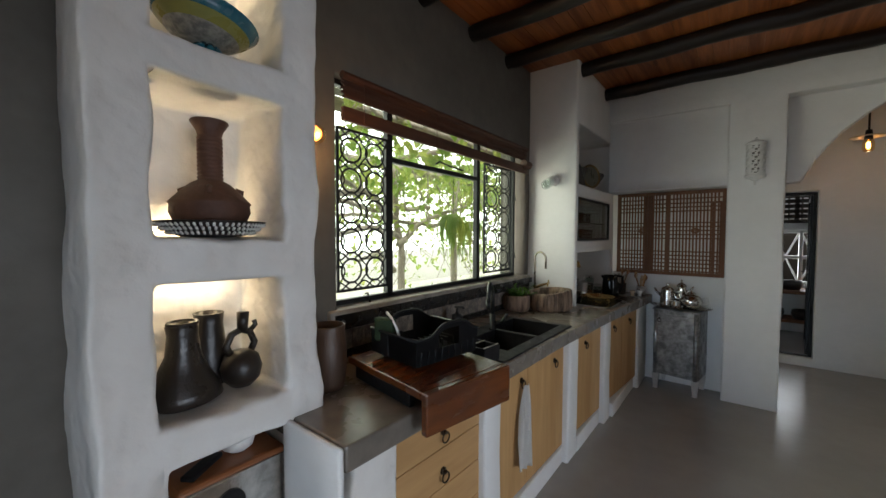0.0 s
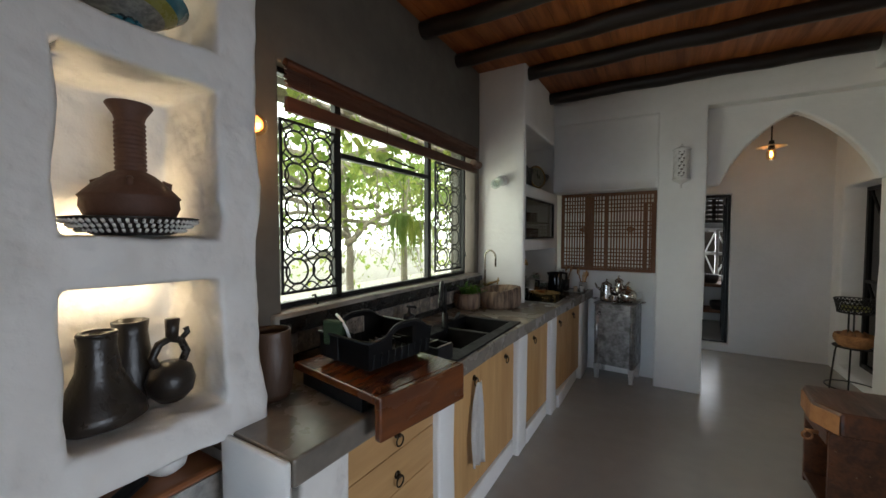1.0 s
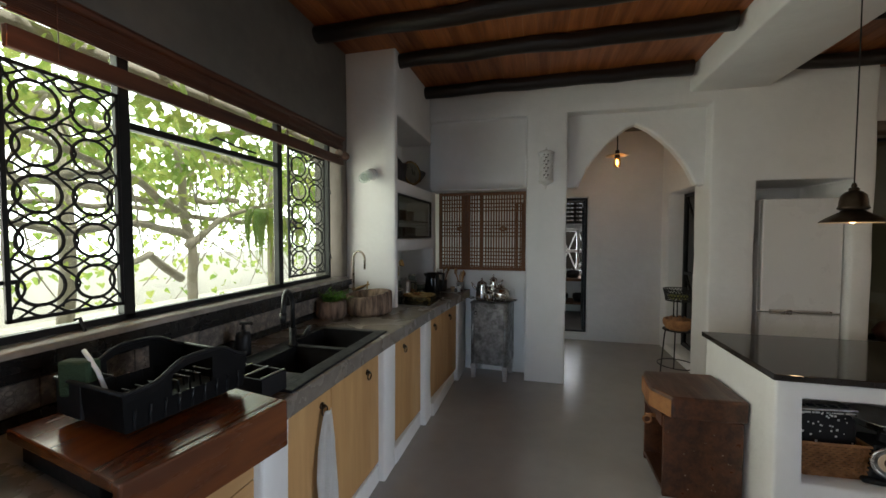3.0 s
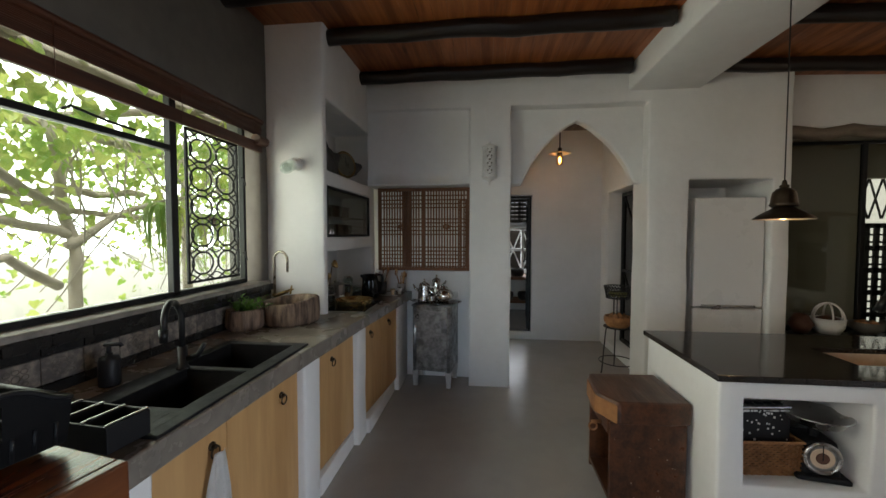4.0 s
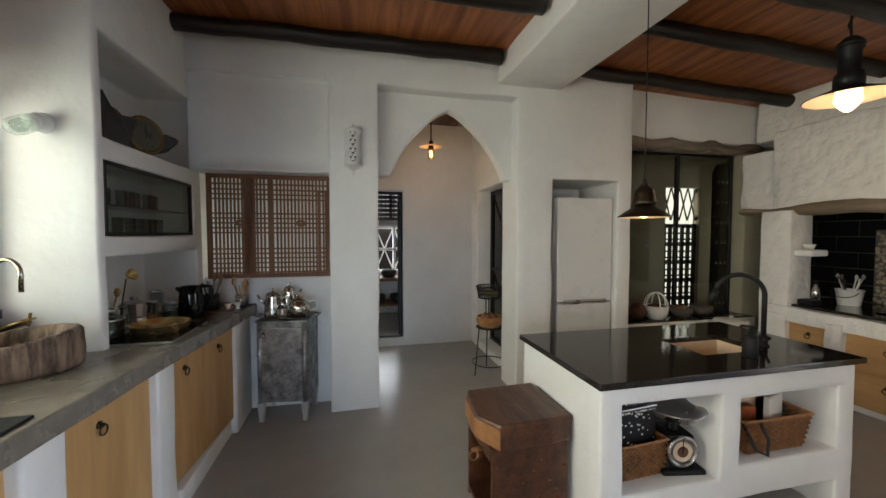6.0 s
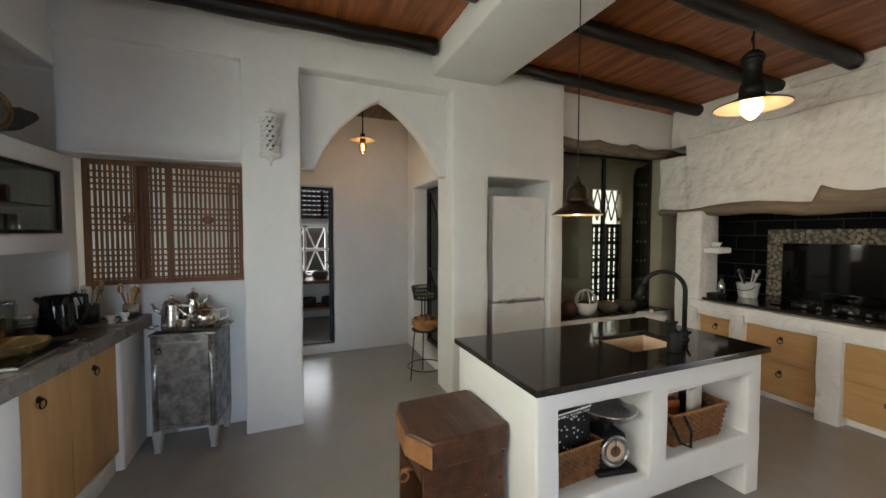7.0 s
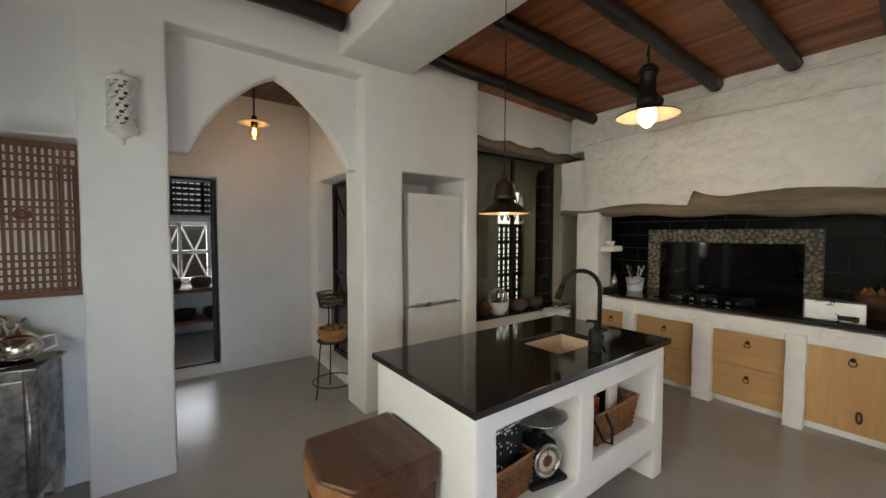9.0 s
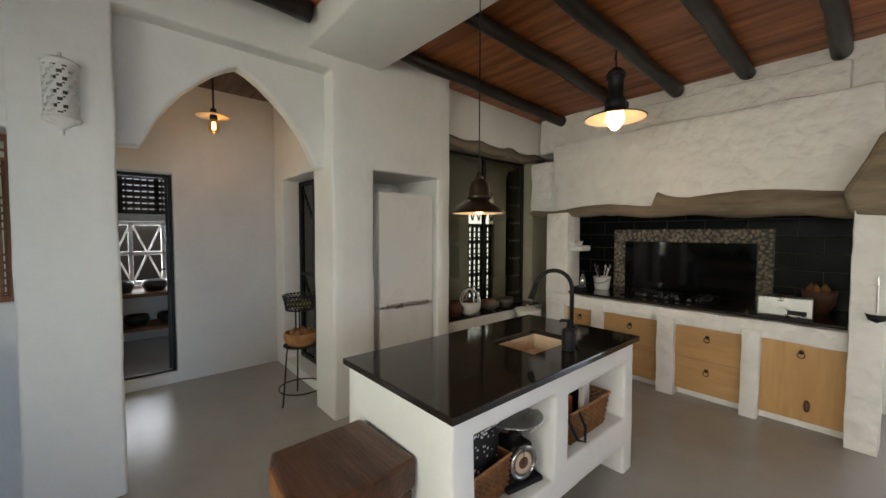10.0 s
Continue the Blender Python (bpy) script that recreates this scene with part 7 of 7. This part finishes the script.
for a, b in ((0.04, 0.93), (0.96, 1.91)):
    part("brace", tube([(0, -0.38, a), (0, 0.38, b)], 0.01, 6), BLACK, d2)
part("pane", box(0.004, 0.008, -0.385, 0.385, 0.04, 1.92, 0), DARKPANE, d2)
# dark plaster colour stands in for the shade beyond the side door
setting("wall_store", masonry([(3.2, 3.3, 8.1, 9.3, -0.02, 3.3)], step=1, bev=0, wob=0), GREY_PLASTER, "dark grey wall standing in for the shade behind the side door")

ps = thing("basket_stand", (2.33, 7.97, 0), "thin black wire stand with two baskets in the hall", "stand")
for a in (200, 320, 80):
    c, s = math.cos(radians(a)), math.sin(radians(a))
    part("leg", tube([(0.20 * c, 0.20 * s, 0.004), (0.19 * c, 0.19 * s, 0.03), (0.15 * c, 0.15 * s, 0.45), (0.14 * c, 0.14 * s, 0.50), (0.05 * c, 0.05 * s, 0.52), (0.05 * c, 0.05 * s, 0.84)], 0.007, 7), BLACK, ps)
for z, r in ((0.12, 0.185), (0.5, 0.14), (0.82, 0.12)):
    part("ring", tube(ring((0, 0, z), r, "z", 28), 0.006, 6, closed=True), BLACK, ps)
part("shelf", lathe([(0, 0.495), (0.14, 0.495), (0.14, 0.503), (0, 0.503)], 24), BLACK, ps)


def wire_basket():
    bm = bmesh.new()
    for z, r in ((0.0, 0.12), (0.04, 0.128), (0.08, 0.137), (0.115, 0.145)):
        tube(ring((0, 0, z), r, "z", 28), 0.005, 5, bm, closed=True)
    for i in range(28):
        for s in (1, -1):
            a, b = 2 * math.pi * i / 28, 2 * math.pi * (i + 2 * s) / 28
            tube([(0.12 * math.cos(a), 0.12 * math.sin(a), 0), (0.145 * math.cos(b), 0.145 * math.sin(b), 0.115)], 0.004, 4, bm)
    return bm


wbk = thing("wire_basket", (2.33, 7.97, 0.826), "dark woven wire basket with limes on the stand", "basket")
part("mesh", wire_basket(), BLACK, wbk)
for i in range(8):
    part("lime", lathe([(0, -0.03), (0.024, -0.02), (0.032, 0), (0.024, 0.02), (0, 0.03)], 12, at=(0.07 * math.cos(i * 0.9), 0.07 * math.sin(i * 0.9), 0.035)), YELLOW, wbk, smooth=True)
cb = thing("coil_basket", (2.33, 7.97, 0.504), "tan coiled basket on the stand's lower shelf", "basket")
for i in range(8):
    part("coil", tube(ring((0, 0, 0.008 + i * 0.014), 0.10 + 0.035 * math.sin(i / 7 * 2.2), "z", 26), 0.0085, 6, closed=True), WICKER, cb, smooth=True)
part("bottom", lathe([(0, 0.002), (0.1, 0.002), (0.1, 0.008), (0, 0.008)], 22), WICKER, cb)
for i in range(6):
    part("onion", lathe([(0, -0.03), (0.028, -0.015), (0.033, 0.005), (0.015, 0.03), (0, 0.035)], 12, at=(0.06 * math.cos(i), 0.06 * math.sin(i), 0.11)), PALECUT, cb, smooth=True)


# ---- hanging lamps ----
def cord(parent, z0, z1, r=0.003):
    part("cord", tube([(0, 0, z0), (0.001, 0, (z0 + z1) / 2), (0, 0, z1)], r, 6), BLACK, parent)


l1 = thing("pendant_lamp", (4.03, 5.99, 2.315), "large black lantern pendant with a lit bulb on a log beam", "lamp")
l1.scale = (1.1, 1.1, 1.1)
part("shade", lathe([(0.06, 0.115), (0.075, 0.105), (0.15, 0.075), (0.20, 0.055), (0.202, 0.052), (0.15, 0.07), (0.075, 0.1), (0.06, 0.108)], 40), BLACK, l1, smooth=True)
part("shade_lining", lathe([(0.06, 0.103), (0.075, 0.096), (0.15, 0.066), (0.197, 0.049)], 40), SHADE_IN, l1, "cream enamel lining", True)
part("housing", lathe([(0, 0.36), (0.045, 0.355), (0.06, 0.345), (0.06, 0.325), (0.05, 0.315), (0.05, 0.20), (0.062, 0.19), (0.068, 0.16), (0.068, 0.11), (0, 0.11)], 26), BLACK, l1, smooth=True)
part("cap", lathe([(0, 0.40), (0.03, 0.395), (0.055, 0.37), (0.066, 0.345), (0.05, 0.345), (0, 0.35)], 24), BLACK, l1, smooth=True)
part("hook", tube([(0, 0, 0.39), (0.005, 0, 0.43), (-0.02, 0, 0.46), (0.0, 0, 0.50), (0.03, 0.01, 0.52), (0.05, 0.03, 0.56)], 0.006, 8), BLACK, l1)
part("chain", tube([(0.0, 0, 0.42), (0, 0.0, 0.56)], 0.006, 8), BLACK, l1)
g = part("bulb", lathe([(0.055, 0.10), (0.06, 0.06), (0.062, 0.035), (0.045, 0.005), (0.02, -0.022), (0, -0.03)], 26), MILKBULB, l1, "lit frosted bulb", True)
bulb("pendant_light", (4.03, 5.99, 2.25), P_BULB * 2.6, (1.0, 0.72, 0.44), 0.05)

l2 = thing("pendant_lamp", (2.53, 6.0, 1.59), "small dark metal pendant lamp hanging above the island", "lamp")
l2.scale = (1.07, 1.07, 1.07)
part("shade", lathe([(0.035, 0.075), (0.05, 0.06), (0.10, 0.03), (0.127, 0.008), (0.128, 0.004), (0.1, 0.022), (0.05, 0.05), (0.03, 0.065)], 36), BRONZE, l2, smooth=True)
part("shade_lining", lathe([(0.03, 0.06), (0.05, 0.046), (0.1, 0.018), (0.124, 0.003)], 36), SHADE_IN, l2, "pale enamel lining", True)
part("housing", lathe([(0, 0.185), (0.016, 0.183), (0.022, 0.175), (0.018, 0.168), (0.034, 0.16), (0.048, 0.145), (0.053, 0.12), (0.056, 0.09), (0.062, 0.076), (0.05, 0.068), (0, 0.068)], 22), BRONZE, l2, smooth=True)
part("finial", lathe([(0, 0.21), (0.008, 0.205), (0.012, 0.19), (0.008, 0.175), (0.016, 0.168), (0, 0.166)], 16), BRONZE, l2, smooth=True)
part("bulb", lathe([(0.022, 0.06), (0.03, 0.035), (0.024, 0.01), (0, 0.0)], 18), MILKBULB, l2, "lit bulb", True)
cord(l2, 0.2, 1.37)
bulb("island_light", (2.53, 6.0, 1.575), P_BULB * 0.8, (1.0, 0.72, 0.42), 0.03)

l3 = thing("pendant_lamp", (1.775, 8.40, 2.40), "enamel plate pendant with a lit filament bulb in the hall", "lamp")
part("shade", lathe([(0.03, 0.105), (0.06, 0.095), (0.13, 0.085), (0.132, 0.08), (0.06, 0.088), (0.03, 0.092)], 32), SHADE_IN, l3, smooth=True)
part("socket", lathe([(0, 0.15), (0.022, 0.148), (0.028, 0.10), (0.03, 0.06), (0.026, 0.055), (0, 0.055)], 18), BLACK, l3, smooth=True)
g = part("glass", lathe([(0.03, 0.06), (0.042, 0.03), (0.042, -0.03), (0.03, -0.055), (0, -0.06)], 22), BULBGLASS, l3, smooth=True)
g.visible_shadow = False
part("filament", lathe([(0, 0.04), (0.013, 0.03), (0.015, -0.02), (0, -0.035)], 12), FILAMENT, l3, smooth=True)
part("rod", tube([(0, 0, 0.14), (0, 0, 0.56)], 0.008, 8), BLACK, l3)
bulb("hall_light", (1.775, 8.40, 2.325), P_BULB * 1.6, (1.0, 0.6, 0.28), 0.03)
